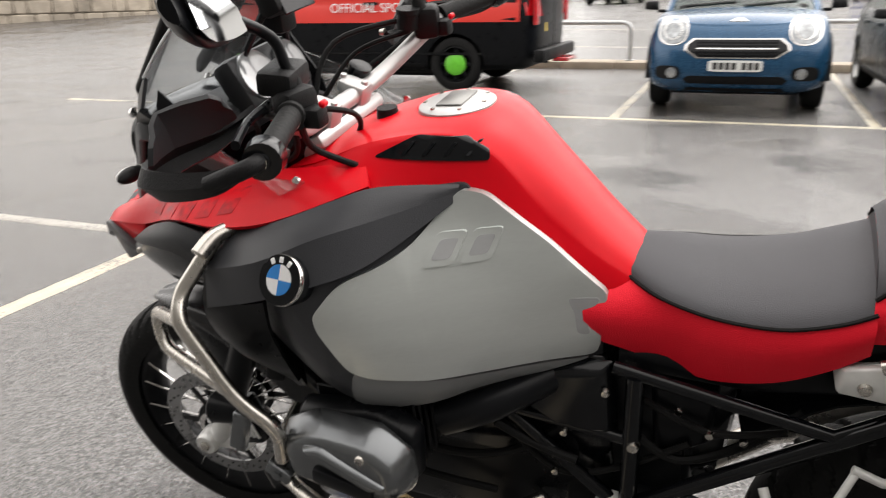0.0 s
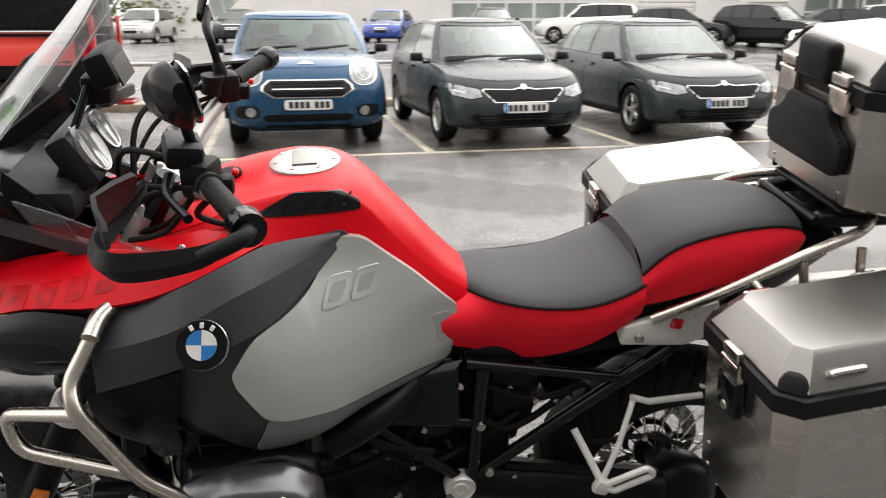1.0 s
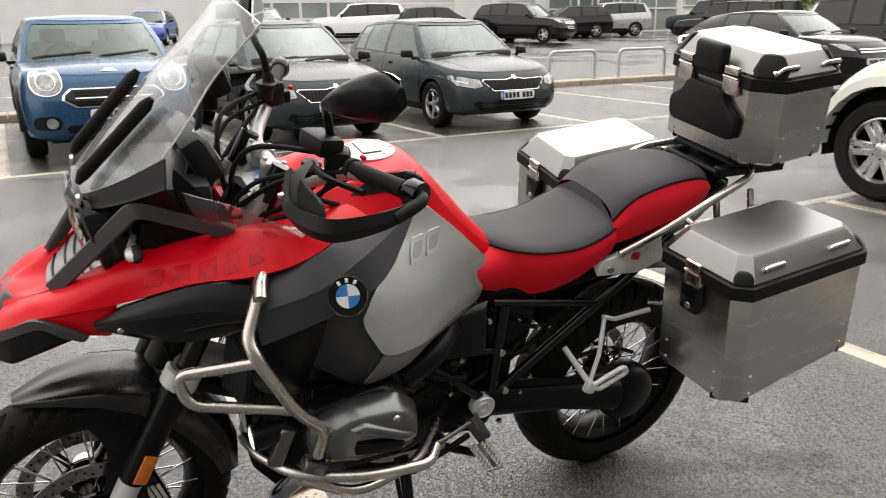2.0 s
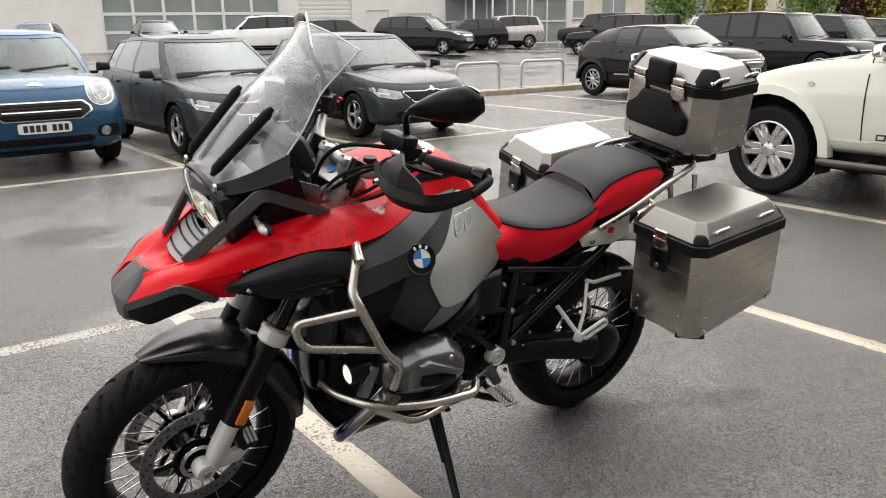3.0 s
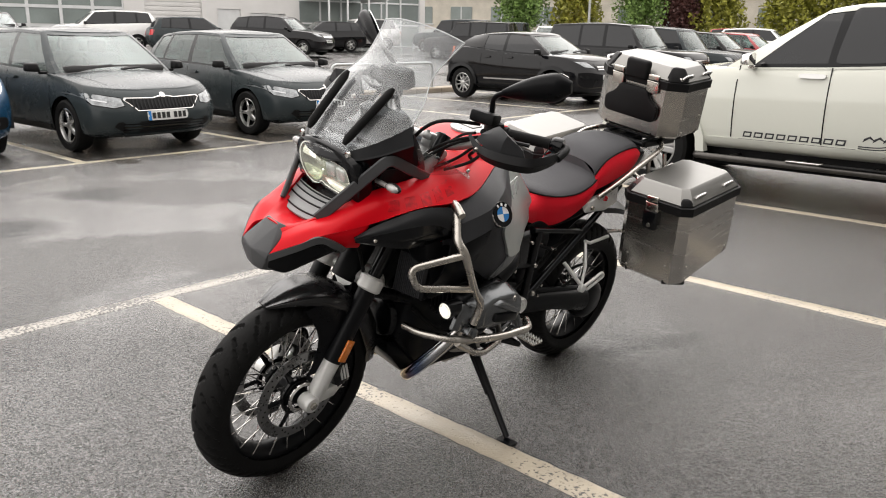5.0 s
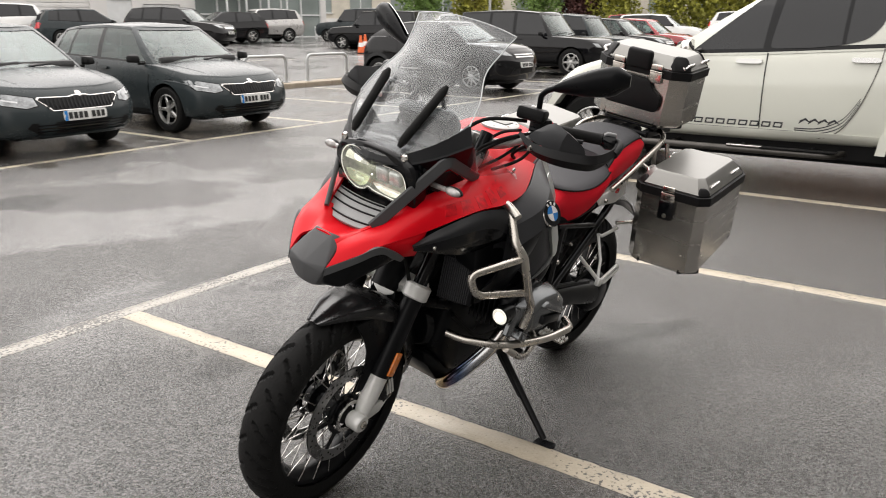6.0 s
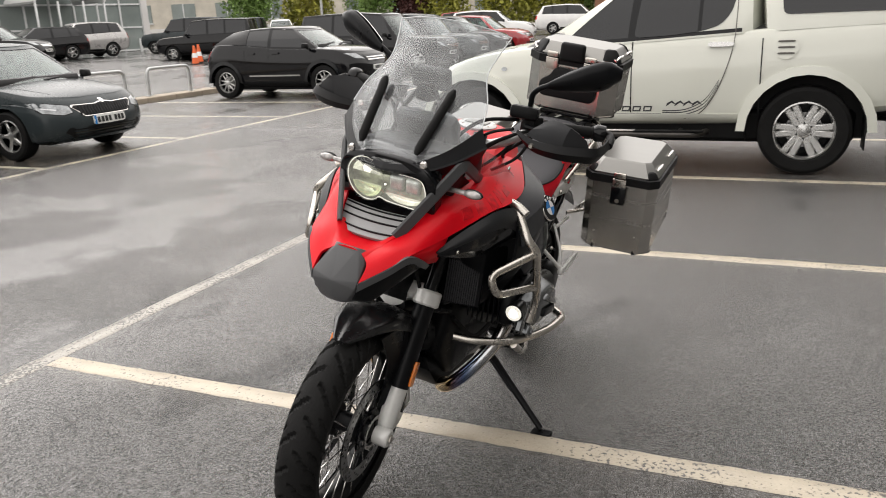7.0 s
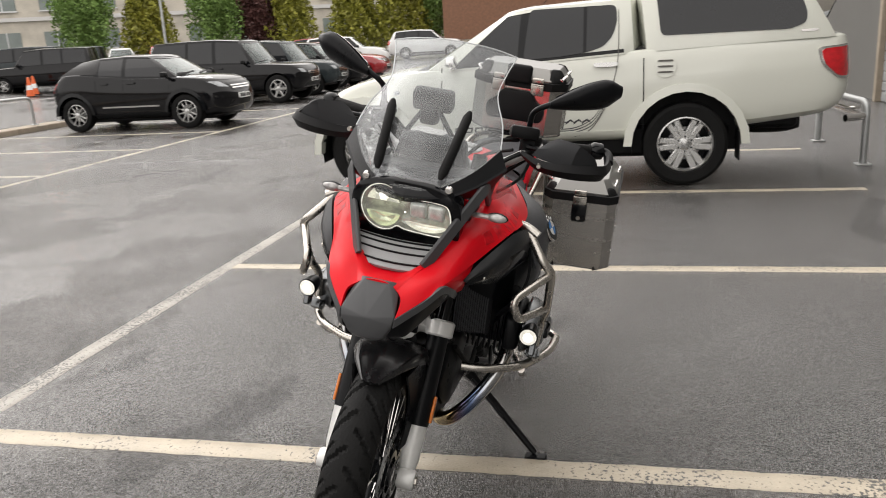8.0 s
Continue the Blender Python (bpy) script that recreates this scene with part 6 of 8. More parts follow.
for s in (1, -1):
    part("bar_clamp", join(box((.042, .056, .026), (s * .055, .212, 1.118), .009, 2, (18, 0, 0)), *[moved(lathe([(.0001, .006), (.0055, .006), (.0065, 0)], 10, "z"), pose(s * .055, .212 + q * .020, 1.130 + q * .0065, 18, 0, 0)) for q in (1, -1)]), SATIN_ALU, bars, "silver cast bar clamp")
for s in (1, -1):
    part("fork_cap", join(tube([(s * .105, .285, 1.005), (s * .105, .255, 1.075)], .027, 18), tube([(s * .105, .255, 1.075), (s * .105, .249, 1.09)], [.021, .019], 12)), SATIN_ALU, bars, "silver fork top cap")
for pts in ([(-.27, .14, 1.185), (-.20, .25, 1.16), (-.13, .30, 1.10), (-.12, .34, 1.02)], [(-.19, .17, 1.17), (-.10, .13, 1.13), (-.05, .16, 1.07), (-.06, .24, 1.02)], [(.20, .16, 1.18), (.16, .26, 1.15), (.10, .31, 1.08)], [(-.22, .16, 1.16), (-.17, .20, 1.09), (-.13, .26, 1.05), (-.10, .32, 1.04)], [(-.25, .15, 1.17), (-.23, .20, 1.10), (-.18, .27, 1.06)]):
    part("cable", tube(spline(pts, 6), .0048, 8), RUBBER, bars)
part("top_yoke", box((.23, .105, .030), (0, .236, 1.060), .012, 2, (-26, 0, 0)), SATIN_ALU, bars)
part("bar_badge", moved(lathe([(.0001, .0), (.0135, .0), (.0135, .005), (.0001, .005)], 20, "z"), pose(0, .230, 1.078, -26, 0, 0)), BLUE_ENAMEL, bars, "small round blue badge")
for pts in ([(-.20, .165, 1.20), (-.12, .27, 1.19), (-.05, .30, 1.10), (-.03, .28, .98)], [(.22, .16, 1.20), (.12, .28, 1.18), (.05, .30, 1.08), (.04, .28, .98)], [(-.24, .13, 1.18), (-.16, .23, 1.13), (-.10, .30, 1.06)], [(.25, .14, 1.18), (.15, .24, 1.12), (.1, .3, 1.06)], [(-.26, .12, 1.17), (-.18, .16, 1.10), (-.15, .10, 1.06)]):
    part("cable", tube(spline(pts, 6), .0055, 8), RUBBER, bars)

# tank body
TANK = section_loft([
    (.31, [(0, .72), (.15, .72), (.22, .80), (.25, .88), (.235, .94), (.19, .985), (.118, 1.015), (.108, 1.024), (.06, 1.032), (0, 1.034)]),
    (.19, [(0, .66), (.18, .66), (.265, .74), (.308, .86), (.300, .945), (.235, 1.0), (.142, 1.046), (.130, 1.056), (.07, 1.068), (0, 1.071)]),
    (.09, [(0, .64), (.2, .64), (.29, .72), (.318, .82), (.290, .93), (.20, 1.015), (.128, 1.083), (.116, 1.090), (.066, 1.098), (0, 1.100)]),
    (-.02, [(0, .66), (.18, .66), (.262, .72), (.28, .80), (.228, .92), (.162, 1.012), (.119, 1.098), (.106, 1.108), (.062, 1.117), (0, 1.120)]),
    (-.10, [(0, .68), (.14, .68), (.21, .73), (.232, .80), (.192, .90), (.145, .985), (.112, 1.072), (.100, 1.088), (.06, 1.104), (0, 1.110)]),
    (-.19, [(0, .70), (.1, .70), (.15, .73), (.165, .79), (.15, .86), (.125, .93), (.104, .968), (.094, .985), (.06, 1.016), (0, 1.024)]),
    (-.26, [(0, .72), (.08, .72), (.11, .74), (.12, .79), (.115, .84), (.106, .88), (.093, .908), (.084, .919), (.055, .940), (0, .948)]),
    (-.325, [(0, .76), (.06, .76), (.08, .775), (.088, .80), (.088, .825), (.083, .845), (.075, .860), (.068, .867), (.045, .880), (0, .884)]),
])
tank_tree = BVHTree.FromBMesh(TANK)
for f in TANK.faces:
    c = f.calc_center_median()
    f.material_index = 1 if c.z < (.84 if c.y > 0 else .80) else 0
part("tank", TANK, [RED, SATIN_BLACK], bike, "glossy red fuel tank", 50)


def on_tank(name, pts, material, lift, thick=.012, label="", cuts=4, sides=(-1, 1), smooth=30):
    for s in sides:
        part(name, patch(tank_tree, pts if s < 0 else [(p[0], p[1]) for p in pts], (s * .8, 0, 0), (0, 1, 0), (0, 0, 1), (-s, 0, 0), lift, thick, cuts), material, bike, label, smooth)


def soft(pts, r=.02):
    """An outline (y, z) with rounded corners."""
    p = [Vector((*q, 0)) for q in pts]
    out = []
    for i in range(len(p)):
        a, b, c = p[i - 1], p[i], p[(i + 1) % len(p)]
        d = min(r, (a - b).length * .4, (c - b).length * .4)
        s, e = b + (a - b).normalized() * d, b + (c - b).normalized() * d
        for j in range(4):
            t = j / 3
            q = s * (1 - t) ** 2 + b * 2 * t * (1 - t) + e * t * t
            out.append((q.x, q.y))
    return out


on_tank("grey_panel", soft([(.305, .955), (.2, .982), (.09, 1.026), (-.075, 1.042), (-.10, 1.0), (-.28, .84), (-.275, .73), (-.2, .735), (-.08, .715), (0, .672), (.07, .672), (.105, .70), (.2, .77), (.30, .81), (.305, .88)], .012), GREY_PLASTIC, .006, .01, "dark grey plastic tank side panel")
on_tank("silver_panel", soft([(-.068, 1.036), (-.105, 1.028), (-.20, .945), (-.290, .856), (-.262, .825), (-.278, .80), (-.272, .752), (-.2, .758), (-.08, .765), (.035, .780), (.066, .793), (.108, .865), (.114, .888), (.08, .932), (.03, .945), (-.008, .965)], .018), TANK_SILVER, .014, .012, "satin silver knee panel with embossed shapes")
# embossed plain shapes on the silver panel; shade in their hollows is painted grey
GREY_SILVER = mat("painted_recess_shade", (.36, .365, .37), .35, metal=.4, vary=.1)
for k in (0, 1):
    y0 = -.030 - k * .050
    on_tank("embossed_block", soft([(y0, .936), (y0 - .042, .936), (y0 - .056, .980), (y0 - .014, .980)], .008), TANK_SILVER, .0175, .006, "", 1)
    on_tank("embossed_block", soft([(y0 - .010, .945), (y0 - .036, .945), (y0 - .046, .971), (y0 - .020, .971)], .006), GREY_SILVER, .0182, .006, "", 1)
on_tank("panel_base", soft([(.21, .97), (.06, 1.005), (-.03, .99), (.0, .95), (.04, .89), (.12, .85), (.22, .88)], .01), GREY_PLASTIC, .004, .008, "dark grey base between blade and silver panel")
# the rear dent is a raised patch with its shade put into the colour
on_tank("dent_shade", soft([(-.228, .862), (-.276, .856), (-.256, .826), (-.262, .795), (-.244, .800), (-.240, .835)], .008), GREY_SILVER, .0147, .006, "painted shade of a shallow dent at the rear of the panel", 2)
on_tank("silver_foot", soft([(.062, .790), (-.08, .757), (-.2, .750), (-.262, .744), (-.2, .725), (-.08, .705), (0, .672), (.06, .672), (.092, .70)], .012), MID_GREY, .010, .012, "mid grey foot of the silver panel")
on_tank("black_vent", soft([(.078, 1.074), (-.106, 1.070), (-.104, 1.084), (-.070, 1.104), (.008, 1.106)], .008), GLOSS_BLACK, .003, .008, "black triangular air vent")
for k in range(4):
    on_tank("vent_fin", [(.030 - k * .034, 1.079), (.024 - k * .034, 1.079), (.010 - k * .034, 1.097), (.015 - k * .034, 1.097)], SATIN_BLACK, .0055, .005, "", 0)
BLADE_T = [(.252, .315, .968), (.262, .20, 1.006), (.225, .11, 1.034), (.192, .045, 1.048), (.142, -.066, 1.040)]
BLADE_C = [(.305, .320, .930), (.326, .20, .970), (.292, .11, 1.002), (.236, .035, 1.014), (.147, -.068, 1.031)]
BLADE_M = [(.328, .315, .872), (.340, .20, .910), (.328, .115, .938), (.272, .035, .958), (.156, -.064, 1.018)]
both("grey_blade", skin([BLADE_T, [tuple((Vector(p) + Vector(q)) / 2 + Vector((.003, 0, .002))) for p, q in zip(BLADE_T, BLADE_C)], BLADE_C], .008, 4, 2), GREY_PLASTIC, bike, "dark grey blade over the tank side", 30)
both("grey_blade_flank", skin([BLADE_C, [tuple((Vector(p) + Vector(q)) / 2) for p, q in zip(BLADE_C, BLADE_M)], BLADE_M], .008, 4, 2), GREY_PLASTIC, bike, "dark grey lower facet of the blade", 30)
both("front_panel", skin([[(.305, .322, .930), (.316, .335, .85), (.290, .325, .77), (.235, .30, .70)], [(.330, .26, .893), (.330, .275, .83), (.302, .275, .76), (.25, .26, .69)], [(.338, .19, .908), (.328, .20, .85), (.302, .21, .78), (.27, .215, .70)]], .008, 4, 3), SATIN_BLACK, bike, "black front panel behind the crash bar", 30)


def roundel(x, y, z, r):
    """A round plain badge: chrome rim, black ring, blue and white quarters."""
    for s in (-1, 1):
        nrm = Vector((s * .86, .10, .50)).normalized()
        m = Matrix.Translation((s * x, y, z)) @ nrm.to_track_quat("Z", "Y").to_matrix().to_4x4()
        if s < 0:
            part("badge_seat", moved(lathe([(.0001, .001), (r * .98, .001), (r * 1.02, -.004), (r * .9, -.03)], 28, "z"), m), SATIN_BLACK, bike)
        b = part("badge", moved(lathe([(.0001, 0), (r, 0), (r, .004), (r * .96, .007), (.0001, .007)], 36, "z"), m), CHROME, bike, "round badge with blue and white quarters")
        part("badge_ring", moved(lathe([(.0001, .006), (r * .955, .006), (r * .95, .009), (.0001, .009)], 36, "z"), m), GLOSS_BLACK, b)
        for q in range(4):
            fan = bmesh.new()
            pts = [(0, 0)] + [(r * .58 * math.cos(a), r * .58 * math.sin(a)) for a in [math.pi / 2 * (q + j / 6) for j in range(7)]]
            f = fan.faces.new([fan.verts.new((x, yy, .0105)) for x, yy in pts])
            e = bmesh.ops.extrude_face_region(fan, geom=[f])
            for v in e["geom"]:
                if isinstance(v, bmesh.types.BMVert):
                    v.co.z -= .003
            part("badge_quarter", moved(fan, m), BLUE_ENAMEL if q % 2 else WHITE_ENAMEL, b)
        for q in (-.55, 0, .55):
            part("badge_bar", moved(box((r * .15, r * .22, .003), (r * .75 * math.sin(q), r * .75 * math.cos(q), .010), .0005, 1, (0, 0, -degrees_of(q))), m), WHITE_ENAMEL, b)


def degrees_of(a):
    return a * 180 / math.pi


roundel(.330, .149, .950, .040)
# cap and its ring
cap_m = pose(0, -.012, 1.1165, -3, 0, 0)
cap = part("fuel_cap", moved(lathe([(.0001, .008), (.045, .008), (.057, .0065), (.064, .002), (.066, -.012)], 40, "z"), cap_m), SATIN_ALU, bike, "round brushed fuel cap")
part("cap_flap", moved(box((.075, .045, .005), (0, 0, .009), .002, 2), cap_m), ALU_LID, cap)
for k in range(7):
    part("cap_screw", moved(lathe([(.0001, .016), (.004, .016), (.004, .008), (.0001, .008)], 8, "z"), cap_m @ pose(.053 * math.cos(k * .9), .053 * math.sin(k * .9), -.0075)), STEEL_TUBE, cap)
part("ignition_lock", tube([(0, .12, 1.085), (0, .12, 1.105)], [.02, .018], 16), BLACK_PLASTIC, bike)

# red fairing arms and beak
up = [(.046, .738, .888), (.066, .690, .910), (.092, .635, .936), (.132, .53, .998), (.155, .40, 1.03), (.158, .29, 1.044), (.150, .19, 1.052), (.132, .10, 1.064)]
md = [(.068, .758, .872), (.110, .705, .908), (.138, .640, .930), (.180, .53, .978), (.212, .40, 1.014), (.222, .29, 1.026), (.212, .19, 1.036), (.170, .075, 1.058)]
lw = [(.068, .790, .836), (.118, .735, .874), (.150, .680, .902), (.192, .555, .930), (.250, .42, .982), (.270, .31, .990), (.262, .20, 1.008), (.196, .06, 1.050)]
both("side_fairing", skin([up, md, lw], .008, 5, 4), RED, bike, "glossy red side fairing")
fair_bm = skin([up, md, lw], .008, 5, 4)
fair_tree = BVHTree.FromBMesh(fair_bm)
fair_bm.free()
for k in range(5):
    y = .500 - k * .046
    z = .962 + (.52 - y) * .20
    both("plain_decal", patch(fair_tree, [(y, z), (y - .030, z + .006), (y - .040, z + .032), (y - .010, z + .026)], (.8, 0, 0), (0, 1, 0), (0, 0, 1), (-1, 0, 0), .0015, .003, 1), DECAL_RED)
part("beak_top", skin([[(-x, y, z) for x, y, z in row[:0:-1]] + list(row) for row in (((0, .590, .900), (.045, .608, .908), (.080, .630, .930), (.096, .640, .935)), ((0, .672, .900), (.032, .678, .901), (.056, .690, .909), (.070, .693, .910)), ((0, .742, .903), (.024, .742, .901), (.040, .740, .893), (.050, .742, .886)))], .006, 4, 4), RED, bike, "red beak between the fairing arms")
part("beak_tip", hull([(x * s, y, z) for s in (1, -1) for x, y, z in ((.030, .737, .904), (.047, .731, .889), (.067, .790, .838), (.064, .797, .818), (.040, .792, .778), (.02, .785, .766), (.02, .70, .775), (.05, .70, .82), (.053, .716, .896), (.052, .765, .772))] + [(0, .806, .83), (0, .798, .776)], .003, 2), BOW_GREY, bike, "grey plastic beak tip")
both("beak_edge", hull([(.067, .789, .830), (.060, .786, .79), (.040, .778, .775), (.086, .744, .772), (.146, .688, .896), (.116, .735, .866), (.160, .640, .872), (.160, .602, .858), (.142, .670, .842), (.05, .70, .79), (.10, .62, .84)], .004, 2), SATIN_BLACK, bike, "black hollow side of the beak")
both("beak_rim", skin([[(.0685, .793, .834), (.1195, .7385, .8715), (.152, .690, .900), (.170, .640, .880), (.170, .602, .856)], [(.0675, .794, .812), (.121, .738, .853), (.153, .684, .880), (.166, .646, .862), (.166, .612, .846)]], .012, 5, 2), BOW_GREY, bike, "grey rim of the beak side", 30)
both("fairing_drop", hull([(.146, .690, .902), (.192, .545, .935), (.187, .570, .90), (.173, .563, .853), (.160, .612, .856), (.152, .66, .885), (.13, .60, .91), (.14, .56, .87)], .003, 2), RED)

# head lamp
LIT_GREEN = mat("lit_green_reflector", (0.55, 0.58, 0.42), 0.16, metal=0.8, vary=0.5, scale=30, fine=90, glow=(0.96, 1.0, 0.72, 0.14))
LAMP_PAN = mat("lit_lamp_pan", (0.30, 0.30, 0.27), 0.14, metal=0.7, vary=0.7, scale=34, fine=70, bump=0.6, glow=(1.0, 0.98, 0.84, 0.05))
LENS_PALE = mat("pale_lens_block", (0.66, 0.68, 0.64), 0.12, metal=0.2, vary=0.35, scale=40, coat=0.6)
face = Matrix.Translation((0, .582, 1.03)) @ Matrix.Rotation(radians(-14), 4, "X")
# in the lamp's own plane: x right, z up, y ahead
part("lamp_housing", moved(hull([(x, y, z) for x, z in ((.132, .070), (.145, .02), (.122, -.09), (.075, -.125), (-.075, -.125), (-.122, -.09), (-.145, .02), (-.132, .070), (-.07, .086), (.07, .086)) for y in (-.045,)] + [(x * .8, -.13, z * .8) for x, z in ((.150, .085), (.125, -.09), (-.125, -.09), (-.150, .085))], .006, 2), face), GLOSS_BLACK, bike, "black head lamp housing")


head_lamp = new("head_lamp")
head_lamp.parent, head_lamp.matrix_basis = bike, face
head_lamp["label"] = "lit twin head lamp, round and oblong, under one clear cover"
LAMP_LINE = [(.058 + .060 * math.cos(radians(a)), .008 + .066 * math.sin(radians(a))) for a in (128, 95, 60, 25, -10, -45, -80, -110, -132)] + [(-.004, -.047), (-.045, -.050), (-.100, -.050), (-.122, -.034), (-.126, .0), (-.118, .034), (-.098, .046), (-.045, .047), (.0, .044)]
LAMP_LINE = [(p.x, p.y) for p in spline([(*q, 0) for q in LAMP_LINE], 4, True)]


def lamp_ring_at(share, y):
    return [(.0 + q[0] * share, y, q[1] * share) for q in LAMP_LINE]


def bowl(name, cx, cz, rx, rz, lo, hi, material, depth=.030, label=""):
    """A reflector bowl: the slice of an oval between two turns in degrees, closed by its chord."""
    o = [(cx + rx * math.cos(radians(lo + (hi - lo) * j / 14)), cz + rz * math.sin(radians(lo + (hi - lo) * j / 14))) for j in range(15)]
    mx, mz = sum(q[0] for q in o) / 15, sum(q[1] for q in o) / 15
    rings = [[(mx + (q[0] - mx) * sc, y, mz + (q[1] - mz) * sc) for q in o] for sc, y in ((1, -.004), (.85, -.004 - depth * .5), (.55, -.004 - depth * .85), (.01, -.004 - depth))]
    part(name, loft(rings, True, False), material, head_lamp, label)


def bezel_at(share, y):
    out = []
    for q in LAMP_LINE:
        a = math.atan2(q[1] + .012, q[0])
        c, d = math.cos(a), math.sin(a)
        k = ((abs(c) / .146) ** 3 + (abs(d) / (.098 if d > 0 else .112)) ** 3) ** (-1 / 3)
        out.append((c * k * share, y, -.012 + d * k * share))
    return out


part("lamp_bezel", loft([bezel_at(.85, -.10), bezel_at(1, -.05), bezel_at(1, -.014), bezel_at(.97, -.010), lamp_ring_at(1.01, -.006), lamp_ring_at(1.0, .0), lamp_ring_at(.985, -.006)], True, False), GLOSS_BLACK, head_lamp, "black lamp surround")
part("lamp_pan", loft([lamp_ring_at(.985, -.004), lamp_ring_at(.95, -.026), lamp_ring_at(.5, -.040), lamp_ring_at(.005, -.040)], True, False), LAMP_PAN, head_lamp, "pale faceted lamp pan")
part("lamp_ring", tube(lamp_ring_at(.972, -.003), .0016, 8, True), LIT_RIM, head_lamp, "lit rim ring")
bowl("reflector", .056, .016, .044, .046, 12, 168, LIT_REFLECTOR, .022, "lit upper reflector")
bowl("reflector", .056, .002, .046, .050, 192, 348, LIT_GREEN, .022, "lit lower reflector with a greenish cast")
part("lamp_bulb", moved(lathe([(.0001, .004), (.008, .002), (.013, -.008), (.013, -.02), (.0001, -.02)], 16, "y"), pose(.060, -.010, .034)), LED_SOFT, head_lamp)
for x in (-.036, -.084):
    part("lens_block", box((.044, .02, .042), (x, -.010, .014), .008, 3), LENS_PALE, head_lamp, "pale lens block")
bowl("light_bar", -.058, -.014, .058, .030, 195, 345, LIT_REFLECTOR, .014, "lit light bar")
part("lamp_spot", moved(lathe([(.0001, .003), (.0016, .0025), (.0024, 0)], 10, "y"), pose(-.004, .0, .006)), LED_WHITE, head_lamp)
part("cover_glass", loft([lamp_ring_at(.005, .018), lamp_ring_at(.6, .015), lamp_ring_at(.9, .008), lamp_ring_at(.985, .002), lamp_ring_at(1.0, .004), lamp_ring_at(.9, .010), lamp_ring_at(.6, .017), lamp_ring_at(.005, .020)]), LAMP_GLASS, head_lamp).visible_shadow = False
CHIN = [(.004, -.066, .116), (.035, -.072, .112), (.065, -.085, .104), (.094, -.097, .090)]


def chin_row(y, z, w, lift=0.0):
    return [(x * w, y + .014 * (1 - x * x) + lift, z + lift) for x in [-1 + j / 4 for j in range(9)]]


part("lamp_chin", moved(skin([chin_row(*q) for q in CHIN], .010, 2, 3), face), CHIN_GREY, bike, "slatted grey panel under the head lamp")
for (ya, za, wa), (yb, zb, wb) in zip(CHIN, CHIN[1:]):
    for t in ((.45,) if ya > .01 else (.2, .75)):
        part("chin_groove", moved(tube(spline(chin_row(ya + (yb - ya) * t, za + (zb - za) * t, (wa + (wb - wa) * t) * .96, .001), 2), .0028, 6), face), SATIN_BLACK, bike)
# grey posts beside the lamp
both("lamp_bow", blade(rounded([(.086, .652, .925), (.180, .505, 1.108), (.184, .484, 1.110), (.168, .325, 1.036)], .014, 3), .033, .012, (1, .55, .25)), BOW_GREY, bike, "flat grey bow beside the head lamp", 25)
both("bow_web", hull([(.150, .490, 1.070), (.158, .44, 1.075), (.150, .345, 1.028), (.150, .47, 1.010), (.140, .50, 1.02), (.135, .40, 1.02)], .003, 1), SATIN_BLACK)
# cockpit shell under the screen
COCK_T = [(.0, .598, 1.100), (.082, .580, 1.112), (.150, .522, 1.153), (.199, .443, 1.208)]
COCK_B = [(.0, .606, 1.084), (.092, .584, 1.092), (.160, .524, 1.120), (.219, .448, 1.164)]
COCK_U = [(.0, .585, 1.068), (.085, .560, 1.072), (.140, .500, 1.085), (.180, .410, 1.100)]
both("cockpit_panel", skin([COCK_T, COCK_B], .006, 3, 2), DARK_PLASTIC, bike, "charcoal cockpit panel", 25)
both("cockpit_underside", skin([COCK_B, COCK_U], .006, 3, 2), SATIN_BLACK, bike, "", 25)
both("cockpit_side", hull([(.192, .43, 1.195), (.205, .435, 1.16), (.182, .42, 1.095), (.176, .34, 1.055), (.178, .36, 1.11), (.16, .40, 1.06)], .004, 1), SATIN_BLACK)
part("dashboard", join(box((.19, .05, .10), (0, .36, 1.155), .015, 2, (-28, 0, 0)), box((.28, .14, .06), (0, .42, 1.10), .02, 2)), DARK_PLASTIC, bike, "charcoal instrument housing")
for x, r in ((-.045, .045), (.05, .038)):
    part("instrument_dial", moved(lathe([(.0001, -.027), (r - .004, -.027), (r, -.03), (r, 0)], 28, "y"), pose(x, .36, 1.158, -28)), INSTRUMENT_GLASS, bike, "glazed grey instrument dial")
part("windscreen_arm", join(tube([(-.075, .39, 1.12), (-.05, .36, 1.20), (.0, .34, 1.26)], .007, 8), tube([(.10, .39, 1.12), (.085, .36, 1.20), (.05, .34, 1.26)], .007, 8)), SATIN_BLACK, bike)
navi = part("navigation_mount", join(box((.115, .045, .06), (.03, .31, 1.29), .012, 2, (-20, 0, 0)), box((.05, .05, .05), (.03, .33, 1.25), .01, 2)), BLACK_PLASTIC, bike, "black navigation cradle behind the screen")
part("navigation_screen", box((.095, .004, .045), (.03, .286, 1.285), .002, 1, (-20, 0, 0)), GLOSS_BLACK, navi)
# pale colour for the bright line of light along the clear screen's edge
RIM_PLASTIC = mat("pale_sheet_edge", (.55, .57, .58), .25, vary=.2, scale=12)
